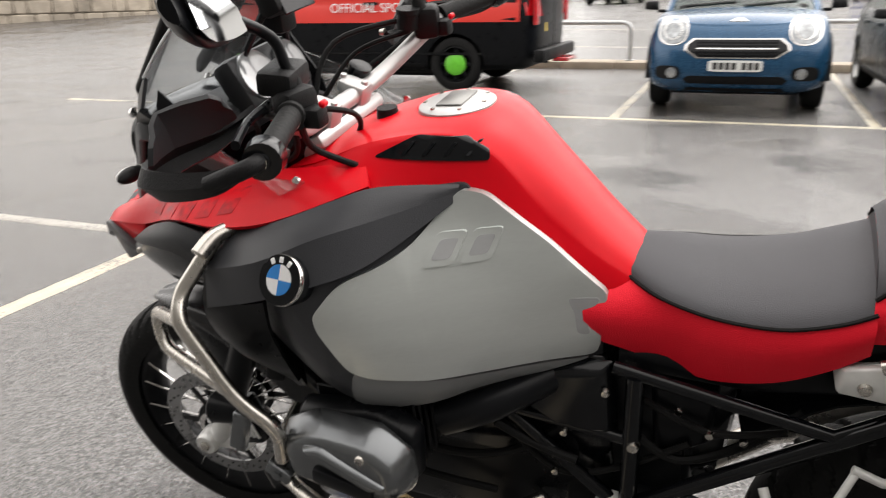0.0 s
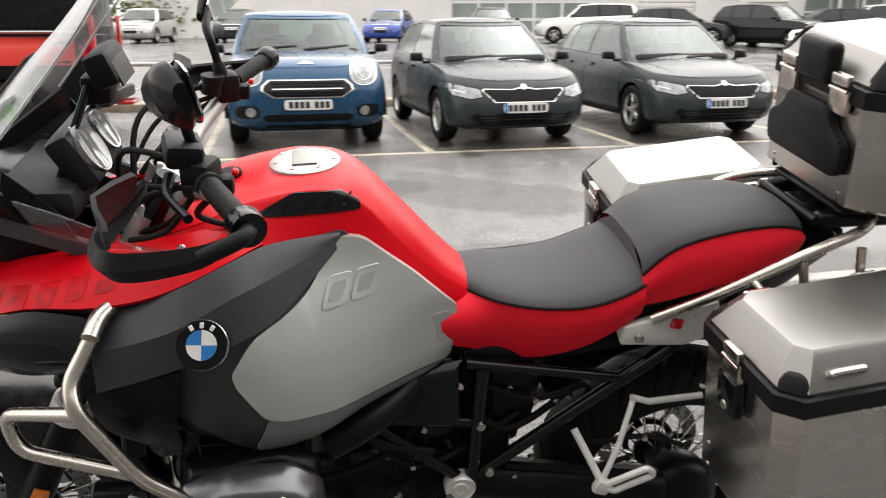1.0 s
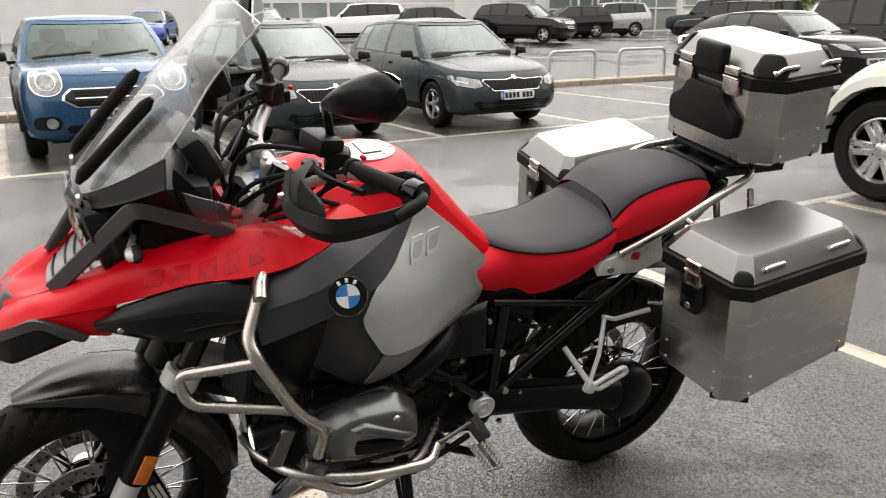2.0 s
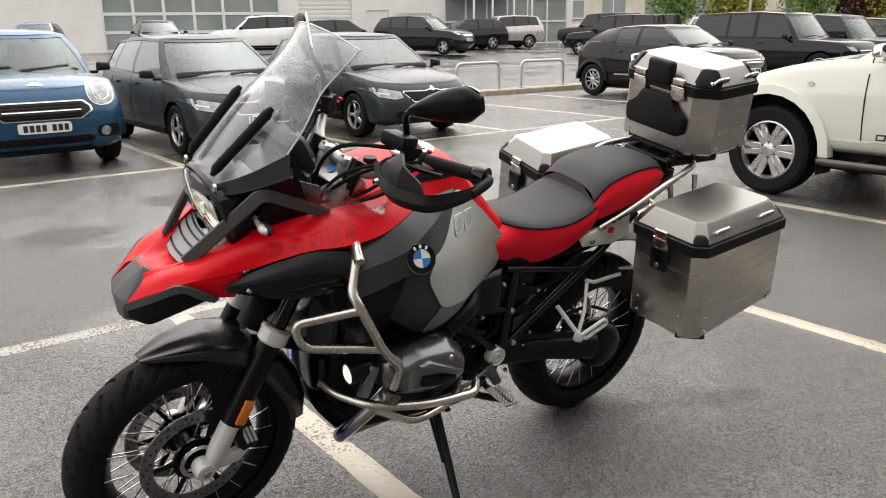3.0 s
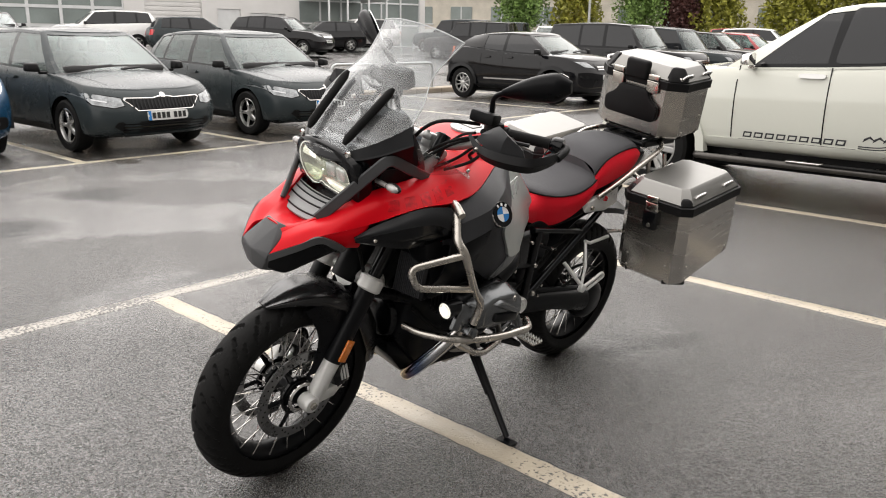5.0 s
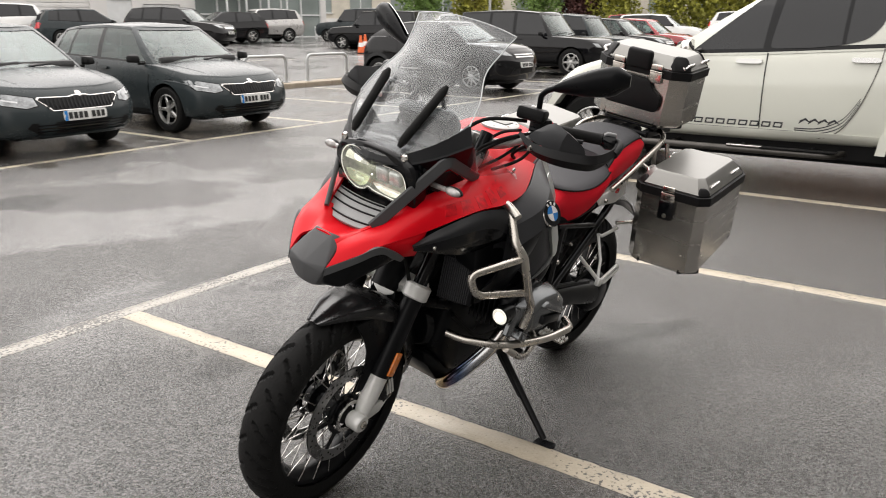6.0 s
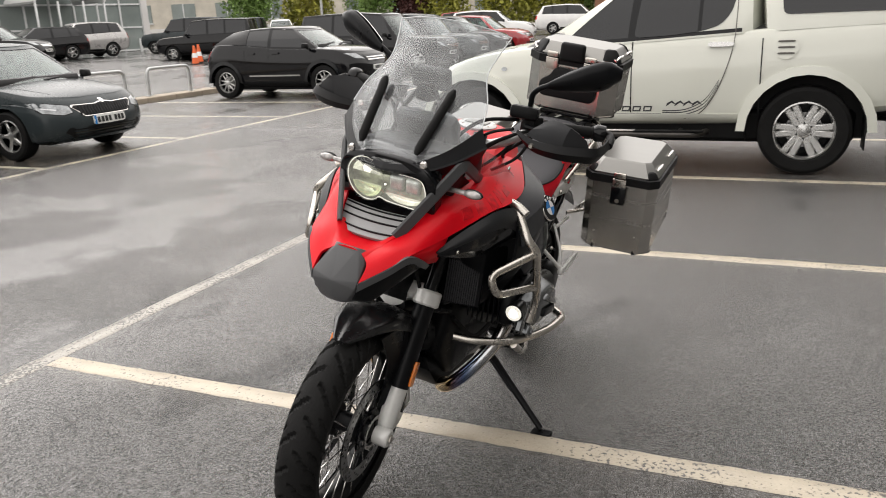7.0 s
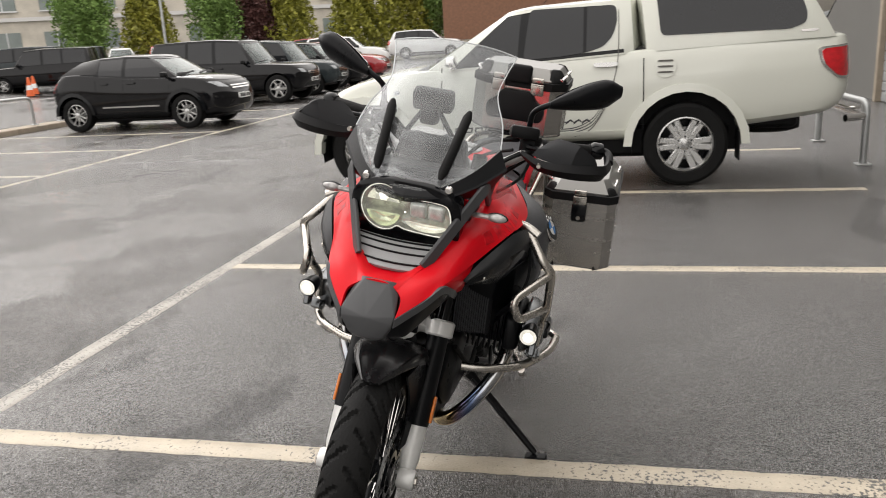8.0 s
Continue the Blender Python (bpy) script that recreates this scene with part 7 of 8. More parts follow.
# screen
b0 = [(-.198, .446, 1.208), (-.150, .522, 1.152), (-.08, .582, 1.110), (0, .598, 1.098), (.08, .582, 1.110), (.150, .522, 1.152), (.198, .446, 1.208)]
b1 = [(-.186, .400, 1.262), (-.140, .462, 1.226), (-.072, .508, 1.202), (0, .520, 1.196), (.072, .508, 1.202), (.140, .462, 1.226), (.186, .400, 1.262)]
b2 = [(-.152, .345, 1.328), (-.115, .388, 1.313), (-.062, .418, 1.303), (0, .426, 1.300), (.062, .418, 1.303), (.115, .388, 1.313), (.152, .345, 1.328)]
b25 = [(-.158, .300, 1.380), (-.115, .325, 1.377), (-.062, .345, 1.376), (0, .350, 1.375), (.062, .345, 1.376), (.115, .325, 1.377), (.158, .300, 1.380)]
b3 = [(-.174, .260, 1.431), (-.12, .272, 1.443), (-.062, .280, 1.450), (0, .283, 1.452), (.062, .280, 1.450), (.12, .272, 1.443), (.174, .260, 1.431)]
part("windscreen", skin([b0, b1, b2, b25, b3], .004, 4, 4), CLEAR, bike, "clear plastic windscreen with wet marks", 60).visible_shadow = False
part("screen_edge", tube(spline([b0[0], b1[0], b2[0], b25[0], b3[0]], 5) + spline(b3, 3)[1:] + spline([b3[-1], b25[-1], b2[-1], b1[-1], b0[-1]], 5)[1:], .0018, 6), RIM_PLASTIC, bike, "edge of the screen with its bright outline painted pale")
for s in (1, -1):
    part("screen_strip", tube([(s * .082, .582, 1.134), (s * .085, .572, 1.150), (s * .102, .455, 1.276), (s * .104, .443, 1.290)], [.006, .0125, .0125, .006], 10), RUBBER, bike, "black rubber screen strip")
    part("screen_screw", moved(lathe([(.0001, .008), (.009, .006), (.011, 0)], 12, "y"), pose(s * .108, .583, 1.112)), CHROME, bike)
both("side_deflector", skin([[(.165, .37, 1.05), (.188, .27, 1.046), (.192, .178, 1.046)], [(.196, .40, 1.10), (.208, .29, 1.078), (.212, .188, 1.042)], [(.205, .418, 1.145), (.216, .31, 1.102), (.228, .204, 1.036)]], .003, 4, 3), CLEAR_HAZY, bike, "clear side wind deflector")
both("deflector_screw", moved(lathe([(.0001, .006), (.007, .004), (.008, 0)], 10, "x"), pose(.200, .186, 1.050)), CHROME)
# indicators
SMOKED = mat("clear_indicator_lens", (.34, .33, .32), .14, metal=.3, vary=.4, scale=60, coat=.6)
for s in (1, -1):
    ind = part("indicator", join(tube([(s * .15, .505, 1.042), (s * .207, .514, 1.046)], .0075, 8), moved(loft([[(s * (.200 + .052 * u), .514 + .013 * math.sqrt(max(0, 1 - (2 * u - 1) ** 2)) * math.cos(t), 1.046 + .012 * math.sqrt(max(0.02, 1 - (2 * u - 1) ** 2)) * math.sin(t)) for t in [2 * math.pi * j / 12 for j in range(12)]] for u in [0, .1, .3, .5, .7, .9, 1]]), Matrix.Identity(4))), SMOKED, bike, "clear front indicator")
    part("indicator_shell", loft([[(s * (.197 + .058 * u), .508 + .014 * math.sqrt(max(0.02, 1 - (2 * u - 1) ** 2)) * math.cos(t), 1.046 + .0135 * math.sqrt(max(0.02, 1 - (2 * u - 1) ** 2)) * math.sin(t)) for t in [2 * math.pi * j / 12 for j in range(12)]] for u in [0, .1, .3, .5, .7, .9, 1]]), BLACK_PLASTIC, ind)

# radiators and side ducts
both("side_duct", hull([(.170, .575, .895), (.19, .545, .92), (.215, .46, .955), (.24, .37, .965), (.262, .32, .95), (.272, .305, .90), (.255, .32, .875), (.23, .42, .868), (.205, .52, .878), (.15, .56, .90), (.15, .30, .86), (.15, .30, .95)], .008, 2), SATIN_BLACK, bike, "black side air duct")
DUCT_T = [(.178, .590, .893), (.205, .535, .930), (.238, .465, .964), (.264, .40, .985), (.285, .325, .982)]
DUCT_C = [(.186, .592, .888), (.240, .520, .918), (.272, .445, .936), (.290, .375, .936), (.300, .310, .905)]
DUCT_L = [(.182, .586, .878), (.215, .525, .868), (.246, .455, .860), (.266, .385, .868), (.282, .315, .880)]
both("duct_cap", skin([DUCT_T, [tuple((Vector(p) + Vector(q)) / 2 + Vector((.008, 0, .004))) for p, q in zip(DUCT_T, DUCT_C)], DUCT_C], .007, 5, 3), DARK_PLASTIC, bike, "dark grey duct cap")
both("duct_flank", skin([DUCT_C, [tuple((Vector(p) + Vector(q)) / 2 + Vector((.008, 0, -.002))) for p, q in zip(DUCT_C, DUCT_L)], DUCT_L], .007, 5, 3), GLOSS_BLACK, bike, "gloss black duct side")
both("duct_screw", moved(lathe([(.0001, .004), (.005, .003), (.006, 0)], 10, "x"), pose(.222, .548, .892)), STEEL_TUBE)
for s in (1, -1):
    rad = part("radiator", box((.11, .035, .145), (s * .165, .315, .715), .005, 2, (8, 0, -s * 16)), SATIN_BLACK, bike, "finned black radiator")
    for k in range(15):
        part("radiator_fin", box((.004, .006, .13), (s * .165 - s * .05 * 0 + (-.046 + k * .0066) * math.cos(radians(16)), .334 + s * (-.046 + k * .0066) * -math.sin(radians(16)), .715), .001, 1, (8, 0, -s * 16)), GREY_PLASTIC, rad)
both("shroud", hull([(.12, .36, .86), (.23, .35, .87), (.272, .27, .85), (.268, .23, .74), (.24, .22, .66), (.20, .28, .62), (.21, .32, .80), (.13, .30, .80)], .008, 2), SATIN_BLACK)
part("lower_shell", hull([(s * x, y, z) for s in (1, -1) for x, y, z in ((.13, .33, .86), (.14, .12, .72), (.12, -.28, .74), (.10, .30, .60), (.13, .05, .50), (.11, -.30, .48))], .01, 2), GLOSS_BLACK, bike)
part("steering_head", tube([(0, .46, .66), (0, .25, 1.06)], .045, 14), SATIN_BLACK, bike)
both("head_frame", join(tube([(.05, .30, .98), (.13, .20, .70), (.12, .05, .52)], .018, 10), tube([(.03, .46, .64), (.10, .25, .58)], .02, 10)), SATIN_BLACK)

# engine
part("crankcase", hull([(s * x, y, z) for s in (1, -1) for x, y, z in ((.11, .26, .58), (.13, .20, .66), (.13, -.05, .66), (.12, -.25, .56), (.10, -.26, .36), (.11, -.1, .30), (.11, .18, .30), (.09, .28, .42))], .02, 2), SATIN_BLACK, bike, "black engine case")
part("front_cover", moved(lathe([(.0001, .02), (.06, .02), (.075, .01), (.085, -.02)], 24, "y"), pose(0, .27, .47)), GLOSS_BLACK, bike)
for s in (1, -1):
    barrel = part("cylinder", box((.14, .14, .11), (s * .19, .10, .612), .02, 2), SATIN_BLACK, bike, "black finned cylinder")
    for k in range(7):
        part("cooling_fin", box((.007, .20 - .004 * abs(3 - k), .145), (s * (.145 + k * .017), .10, .615), .003, 1), SATIN_BLACK, barrel)
    part("cylinder_head", hull([(s * .255, y, z) for y, z in ((.215, .67), (.225, .56), (-.01, .55), (-.02, .66), (.06, .70))] + [(s * .302, y, z) for y, z in ((.21, .66), (.215, .565), (-.005, .555), (-.012, .65), (.06, .69))], .012, 2), SATIN_BLACK, bike)
    cover = part("head_cover", hull([(s * .305, y, z) for y, z in ((.235, .655), (.225, .56), (.15, .545), (0, .545), (-.03, .58), (-.025, .65), (.03, .695), (.15, .70))] + [(s * .372, y, z) for y, z in ((.19, .65), (.19, .585), (.13, .57), (.01, .572), (-.005, .60), (0, .64), (.04, .67), (.13, .675))], .016, 3), CAST_ALU, bike, "grey cast cylinder head cover")
    part("cover_ridge", hull([(s * .368, y, z) for y, z in ((.16, .662), (.12, .672), (.0, .612), (.03, .598))] + [(s * .384, y, z) for y, z in ((.145, .655), (.12, .662), (.015, .612), (.035, .605))], .005, 2), CAST_ALU, cover)
    part("cover_bolt", moved(lathe([(.0001, .012), (.008, .012), (.011, .008), (.011, 0)], 12, "x"), pose(s * .36, .048, .655) @ pose(0, 0, 0, 0, 0, 0 if s > 0 else 180)), STEEL_TUBE, cover)
    part("plug_cover", box((.02, .11, .03), (s * .372, .085, .60), .006, 2, (10, 0, 0)), SATIN_BLACK, cover)
    part("intake", tube(spline([(s * .22, -.03, .64), (s * .20, -.12, .68), (s * .12, -.2, .70)], 5), .03, 14), SATIN_BLACK, bike)
    part("header_pipe", tube(spline([(s * .27, .16, .545), (s * .255, .205, .48), (s * .20, .245, .385), (s * .13, .24, .30), (s * .07, .15, .262), (s * .05, -.1, .26)], 6), .0225, 16), BLUED_PIPE, bike, "heat-blued exhaust header")
part("collector", join(hull([(s * x, y, z) for s in (1, -1) for x, y, z in ((.09, .0, .29), (.09, -.25, .29), (.07, 0, .22), (.07, -.25, .22))], .02, 2), tube(spline([(.06, -.25, .27), (.13, -.40, .32), (.17, -.55, .42)], 5), .028, 14)), STEEL_TUBE, bike)
part("silencer", join(tube([(.17, -.52, .41), (.19, -.56, .44), (.215, -.92, .60), (.217, -.95, .61)], [.035, .055, .06, .045], 20)), STEEL_TUBE, bike, "steel silencer")
part("skid_plate", hull([(s * x, y, z) for s in (1, -1) for x, y, z in ((.08, .29, .36), (.09, .22, .27), (.09, -.12, .245), (.06, .29, .40))], .006, 2), SATIN_BLACK, bike, "dark engine guard plate")

# crash bars and fog lamps
for s in (1, -1):
    part("crash_bar", join(
        tube(rounded([(s * .215, .27, .985), (s * .285, .305, .982), (s * .318, .312, .965)], .02, 4), .0135, 14),
        tube(rounded([(s * .283, .302, .978), (s * .345, .345, .905), (s * .375, .335, .875), (s * .375, .262, .735), (s * .362, .20, .672), (s * .355, .215, .60)], .035, 6), .0125, 14),
        tube(rounded([(s * .372, .330, .868), (s * .295, .470, .820), (s * .315, .452, .762), (s * .374, .262, .742)], .035, 6), .0115, 14)), STEEL_TUBE, bike, "brushed steel upper crash bar")
    part("crash_bar_lower", join(
        tube(rounded([(s * .16, .325, .53), (s * .22, .312, .528), (s * .325, .255, .535), (s * .395, .12, .545), (s * .405, -.02, .545), (s * .36, -.055, .545)], .06, 6), .0125, 14),
        tube(rounded([(s * .33, .245, .525), (s * .33, .12, .44), (s * .28, -.05, .43), (s * .14, -.17, .42)], .06, 6), .0115, 12)), STEEL_TUBE, bike, "brushed steel lower crash bar")
    part("bar_joint", join(box((.035, .05, .03), (s * .352, .222, .575), .006, 2, (30, 0, 0)), tube([(s * .375, .222, .575), (s * .33, .222, .575)], .009, 8)), CAST_ALU, bike)
    fog = part("fog_lamp", moved(lathe([(.0001, -.055), (.018, -.055), (.025, -.03), (.0275, 0), (.0285, .006), (.026, .01)], 24, "y"), pose(s * .342, .335, .674, -4, 0, 0)), SATIN_BLACK, bike, "round black fog lamp, lit")
    part("fog_lens", moved(lathe([(.0001, .0125), (.008, .012), (.0135, .0112)], 24, "y"), pose(s * .342, .335, .674, -4, 0, 0)), LED_WHITE, fog, "lit white lens")
    part("fog_reflector", moved(lathe([(.0136, .0108), (.020, .0112), (.0245, .0085)], 24, "y"), pose(s * .342, .335, .674, -4, 0, 0)), LIT_RIM, fog)
    part("fog_bracket", box((.02, .03, .09), (s * .355, .29, .645), .004, 1, (20, 0, 0)), CAST_ALU, fog)

# frame, pegs, stand, shaft drive
for s in (1, -1):
    x = s * .14
    for pts, r in (([(x, -.105, .625), (x, -.31, .445)], .013), ([(x, -.105, .625), (x, -.33, .60)], .011), ([(x, -.335, .735), (x, -.325, .45)], .016), ([(x, -.30, .745), (x, -.62, .685)], .011), ([(x, -.325, .45), (x, -.70, .735), (s * .12, -.86, .845)], .0135), ([(x, -.62, .685), (s * .12, -.86, .845)], .010)):
        part("frame_tube", tube(pts, r, 10), GLOSS_BLACK, bike)
    for y, z in ((-.105, .625), (-.36, .475), (-.335, .60)):
        part("frame_bolt", moved(lathe([(.0001, .02), (.009, .02), (.011, .014), (.011, 0)], 10, "x"), pose(x, y, z) @ pose(0, 0, 0, 0, 0, 0 if s > 0 else 180)), STEEL_TUBE, bike)
    part("pivot_cap", moved(lathe([(.0001, .004), (.010, .004), (.011, .010), (.016, .010), (.018, .006), (.026, .006), (.030, .010), (.033, .006), (.033, -.02)], 28, "x"), pose(s * .150, -.300, .436) @ pose(0, 0, 0, 0, 0, 0 if s > 0 else 180)), FORK_GREY, bike, "pale grey pivot cap")
    part("side_cover", hull([(s * .125, y, z) for y, z in ((-.12, .64), (-.16, .73), (-.30, .75), (-.31, .60), (-.22, .58))] + [(s * .15, y, z) for y, z in ((-.15, .65), (-.18, .71), (-.28, .73), (-.29, .615), (-.22, .60))], .006, 2), GLOSS_BLACK, bike)
    part("battery_cover", hull([(s * .08, y, z) for y, z in ((-.34, .72), (-.46, .71), (-.45, .58), (-.35, .52))] + [(s * .115, y, z) for y, z in ((-.36, .70), (-.45, .69), (-.44, .60), (-.37, .55))], .006, 2), SATIN_BLACK, bike)
    part("peg_hanger", join(hull([(s * .15, -.28, .43), (s * .17, -.27, .43), (s * .15, -.33, .34), (s * .17, -.33, .34), (s * .15, -.25, .40), (s * .17, -.29, .33)], .006, 2), tube([(s * .15, -.245, .405), (s * .15, -.32, .335)], .011, 8)), CAST_ALU, bike)
    peg = part("rider_peg", box((.10, .050, .010), (s * .235, -.275, .342), .003, 1), STEEL_TUBE, bike, "serrated metal foot peg")
    for k in range(8):
        for y in (-.298, -.286, -.264, -.252):
            part("peg_tooth", hull([(s * (.190 + k * .013) + p, y + q, .346) for p in (-.004, .004) for q in (-.004, .004)] + [(s * (.190 + k * .013), y, .357)]), FORK_GREY, peg)
    part("passenger_bracket", join(tube([(s * .15, -.535, .568), (s * .225, -.578, .49)], .008, 10), tube([(s * .15, -.655, .635), (s * .20, -.615, .56), (s * .225, -.578, .485)], .0062, 10), tube([(s * .15, -.65, .64), (s * .15, -.69, .625), (s * .16, -.80, .64)], .007, 10), box((.022, .035, .035), (s * .23, -.578, .482), .008, 2, (20, 0, 0))), FORK_GREY, bike, "pale cast passenger peg bracket")
    part("passenger_peg", tube(rounded([(s * .235, -.585, .49), (s * .255, -.66, .545), (s * .255, -.675, .525), (s * .24, -.60, .475), (s * .235, -.585, .485)], .012, 4), .0068, 8), FORK_GREY, bike)
    part("rear_rack_tube", join(tube(rounded([(s * .155, -.66, .83), (s * .165, -.76, .875), (s * .185, -.96, .985), (s * .15, -1.08, 1.005), (s * .05, -1.16, 1.01)], .05, 5), .011, 12), tube([(s * .18, -.93, .97), (s * .20, -1.0, .70), (s * .14, -.98, .62)], .009, 10), tube([(s * .17, -.84, .92), (s * .215, -.86, .90), (s * .222, -.86, .68), (s * .15, -.80, .66)], .009, 10), tube([(s * .222, -.86, .72), (s * .235, -1.06, .76), (s * .18, -1.05, .98)], .009, 10)), STEEL_TUBE, bike, "brushed steel luggage rail")
part("swing_arm", join(tube([(-.10, -.33, .42), (-.115, -.56, .385), (-.115, -.76, .34)], [.05, .045, .055], 16), moved(lathe([(.0001, -.05), (.06, -.048), (.085, -.03), (.095, .0), (.085, .04), (.05, .05), (.0001, .05)], 28), pose(-.10, RY, RZ)), tube([(-.12, -.40, .46), (-.125, -.72, .40)], .012, 8)), SATIN_BLACK, bike, "black shaft drive arm")
part("shock_absorber", join(tube([(0, -.42, .40), (0, -.38, .72)], .025, 12), *[moved(lathe([(.036, -.006), (.044, 0), (.036, .006), (.03, 0), (.036, -.006)], 20, "z"), pose(0, -.415 + k * .004, .46 + k * .028, 7)) for k in range(8)]), GLOSS_BLACK, bike)
part("inner_fender", skin([[(-.10, -.50, .60), (-.10, -.62, .71), (-.10, -.80, .74), (-.10, -1.0, .70), (-.09, -1.15, .60)], [(0, -.48, .62), (0, -.61, .74), (0, -.80, .78), (0, -1.02, .73), (0, -1.18, .62)], [(.10, -.50, .60), (.10, -.62, .71), (.10, -.80, .74), (.10, -1.0, .70), (.09, -1.15, .60)]], .006, 4, 3), SATIN_BLACK, bike)
part("seat_base", hull([(q * x, y, z) for q in (1, -1) for x, y, z in ((.11, -.30, .76), (.115, -.30, .725), (.12, -.50, .722), (.115, -.66, .745), (.10, -.64, .78))], .008, 2), SATIN_BLACK, bike)
part("airbox", hull([(q * x, y, z) for q in (1, -1) for x, y, z in ((.09, -.26, .76), (.085, -.40, .76), (.08, -.49, .70), (.07, -.47, .52), (.075, -.36, .44), (.08, -.26, .44))], .02, 2), GLOSS_BLACK, bike, "black plastic airbox")
part("tail_unit", join(hull([(s * x, y, z) for s in (1, -1) for x, y, z in ((.12, -.62, .82), (.11, -.95, .93), (.08, -1.08, .96), (.10, -.65, .74), (.08, -.98, .84), (.06, -1.09, .91))], .012, 2), box((.10, .02, .05), (0, -1.10, .93), .006, 2)), SATIN_BLACK, bike)
both("tail_flank", hull([(.118, -.60, .80), (.15, -.62, .815), (.158, -.72, .84), (.15, -.80, .865), (.12, -.80, .85), (.14, -.61, .762), (.15, -.74, .758), (.15, -.82, .785)], .006, 2), FORK_GREY, bike, "pale grey tail side plate")
part("side_stand", join(tube([(-.12, -.085, .31), (-.15, -.085, .285), (-.405, -.03, .093)], [.02, .0155, .011], 10), tube([(-.14, -.06, .30), (-.27, -.045, .19)], .006, 6), box((.075, .04, .01), (-.412, -.024, .0835), .004, 1, (0, 11, 0))), SATIN_BLACK, bike, "black side stand on the asphalt")
part("centre_stand", join(tube([(-.12, -.22, .30), (-.14, -.36, .24)], .012, 8), tube([(.12, -.22, .30), (.14, -.36, .24)], .012, 8), tube([(-.14, -.36, .24), (.14, -.36, .24)], .011, 8)), SATIN_BLACK, bike)
part("gear_lever", tube(rounded([(-.16, -.26, .40), (-.19, -.16, .39), (-.20, -.10, .395), (-.24, -.10, .395)], .02, 4), .007, 8), CAST_ALU, bike)
for pts in ([(-.14, .20, .60), (-.15, .05, .50), (-.14, -.12, .52), (-.10, -.25, .62)], [(-.12, .25, .55), (-.15, .12, .44), (-.13, -.08, .40)], [(-.13, -.32, .62), (-.12, -.40, .56), (-.10, -.50, .60), (-.09, -.58, .68)], [(-.16, -.10, .60), (-.15, -.16, .56), (-.15, -.24, .54)]):
    part("hose", tube(spline(pts, 6), .008, 8), RUBBER, bike)

# gearbox, airbox and clutter behind the engine
both("tail_reflector", box((.008, .026, .022), (.157, -.715, .818), .004, 2, (12, 0, 0)), TAIL_RED, bike, "dark red reflector")
both("flank_bolt", moved(lathe([(.0001, .008), (.008, .007), (.010, 0)], 12, "x"), pose(.148, -.645, .785)), STEEL_TUBE)
part("gearbox", hull([(s * x, y, z) for s in (1, -1) for x, y, z in ((.11, -.20, .62), (.115, -.20, .34), (.10, -.34, .30), (.085, -.42, .40), (.085, -.42, .60), (.10, -.40, .70), (.11, -.25, .72))], .015, 2), SATIN_BLACK, bike, "black gearbox housing")
both("airbox_rib", box((.012, .02, .13), (.128, -.24, .66), .004, 1, (14, 0, 0)), GLOSS_BLACK)
for pts in ([(-.13, -.10, .58), (-.14, -.20, .50), (-.13, -.30, .52), (-.12, -.42, .60)], [(-.13, -.30, .40), (-.13, -.42, .44), (-.12, -.55, .42), (-.13, -.68, .46)], [(-.125, -.34, .68), (-.13, -.45, .64), (-.12, -.56, .66)], [(-.12, -.15, .42), (-.14, -.24, .38), (-.13, -.32, .40)], [(-.12, -.60, .50), (-.135, -.70, .52), (-.13, -.80, .48)]):
    part("hose", tube(spline(pts, 6), .006, 8), RUBBER, bike)
    m = Vector(pts[1])
    part("hose_clip", moved(lathe([(.0001, .008), (.006, .007), (.008, 0)], 10, "x"), pose(m.x - .004, m.y, m.z) @ pose(0, 0, 0, 0, 0, 180)), STEEL_TUBE, bike)
for y, z in ((-.17, .69), (-.29, .70), (-.22, .60), (-.40, .66), (-.50, .62), (-.46, .47), (-.38, .34)):
    both("panel_bolt", moved(lathe([(.0001, .010), (.006, .009), (.0075, .004), (.0075, 0)], 10, "x"), pose(.148 if y > -.32 else .112, y, z)), STEEL_TUBE)
both("brake_pedal", join(tube(rounded([(.16, -.26, .36), (.18, -.16, .335), (.19, -.08, .34)], .03, 4), .008, 8), box((.05, .02, .012), (.20, -.075, .345), .003, 1)), SATIN_BLACK)

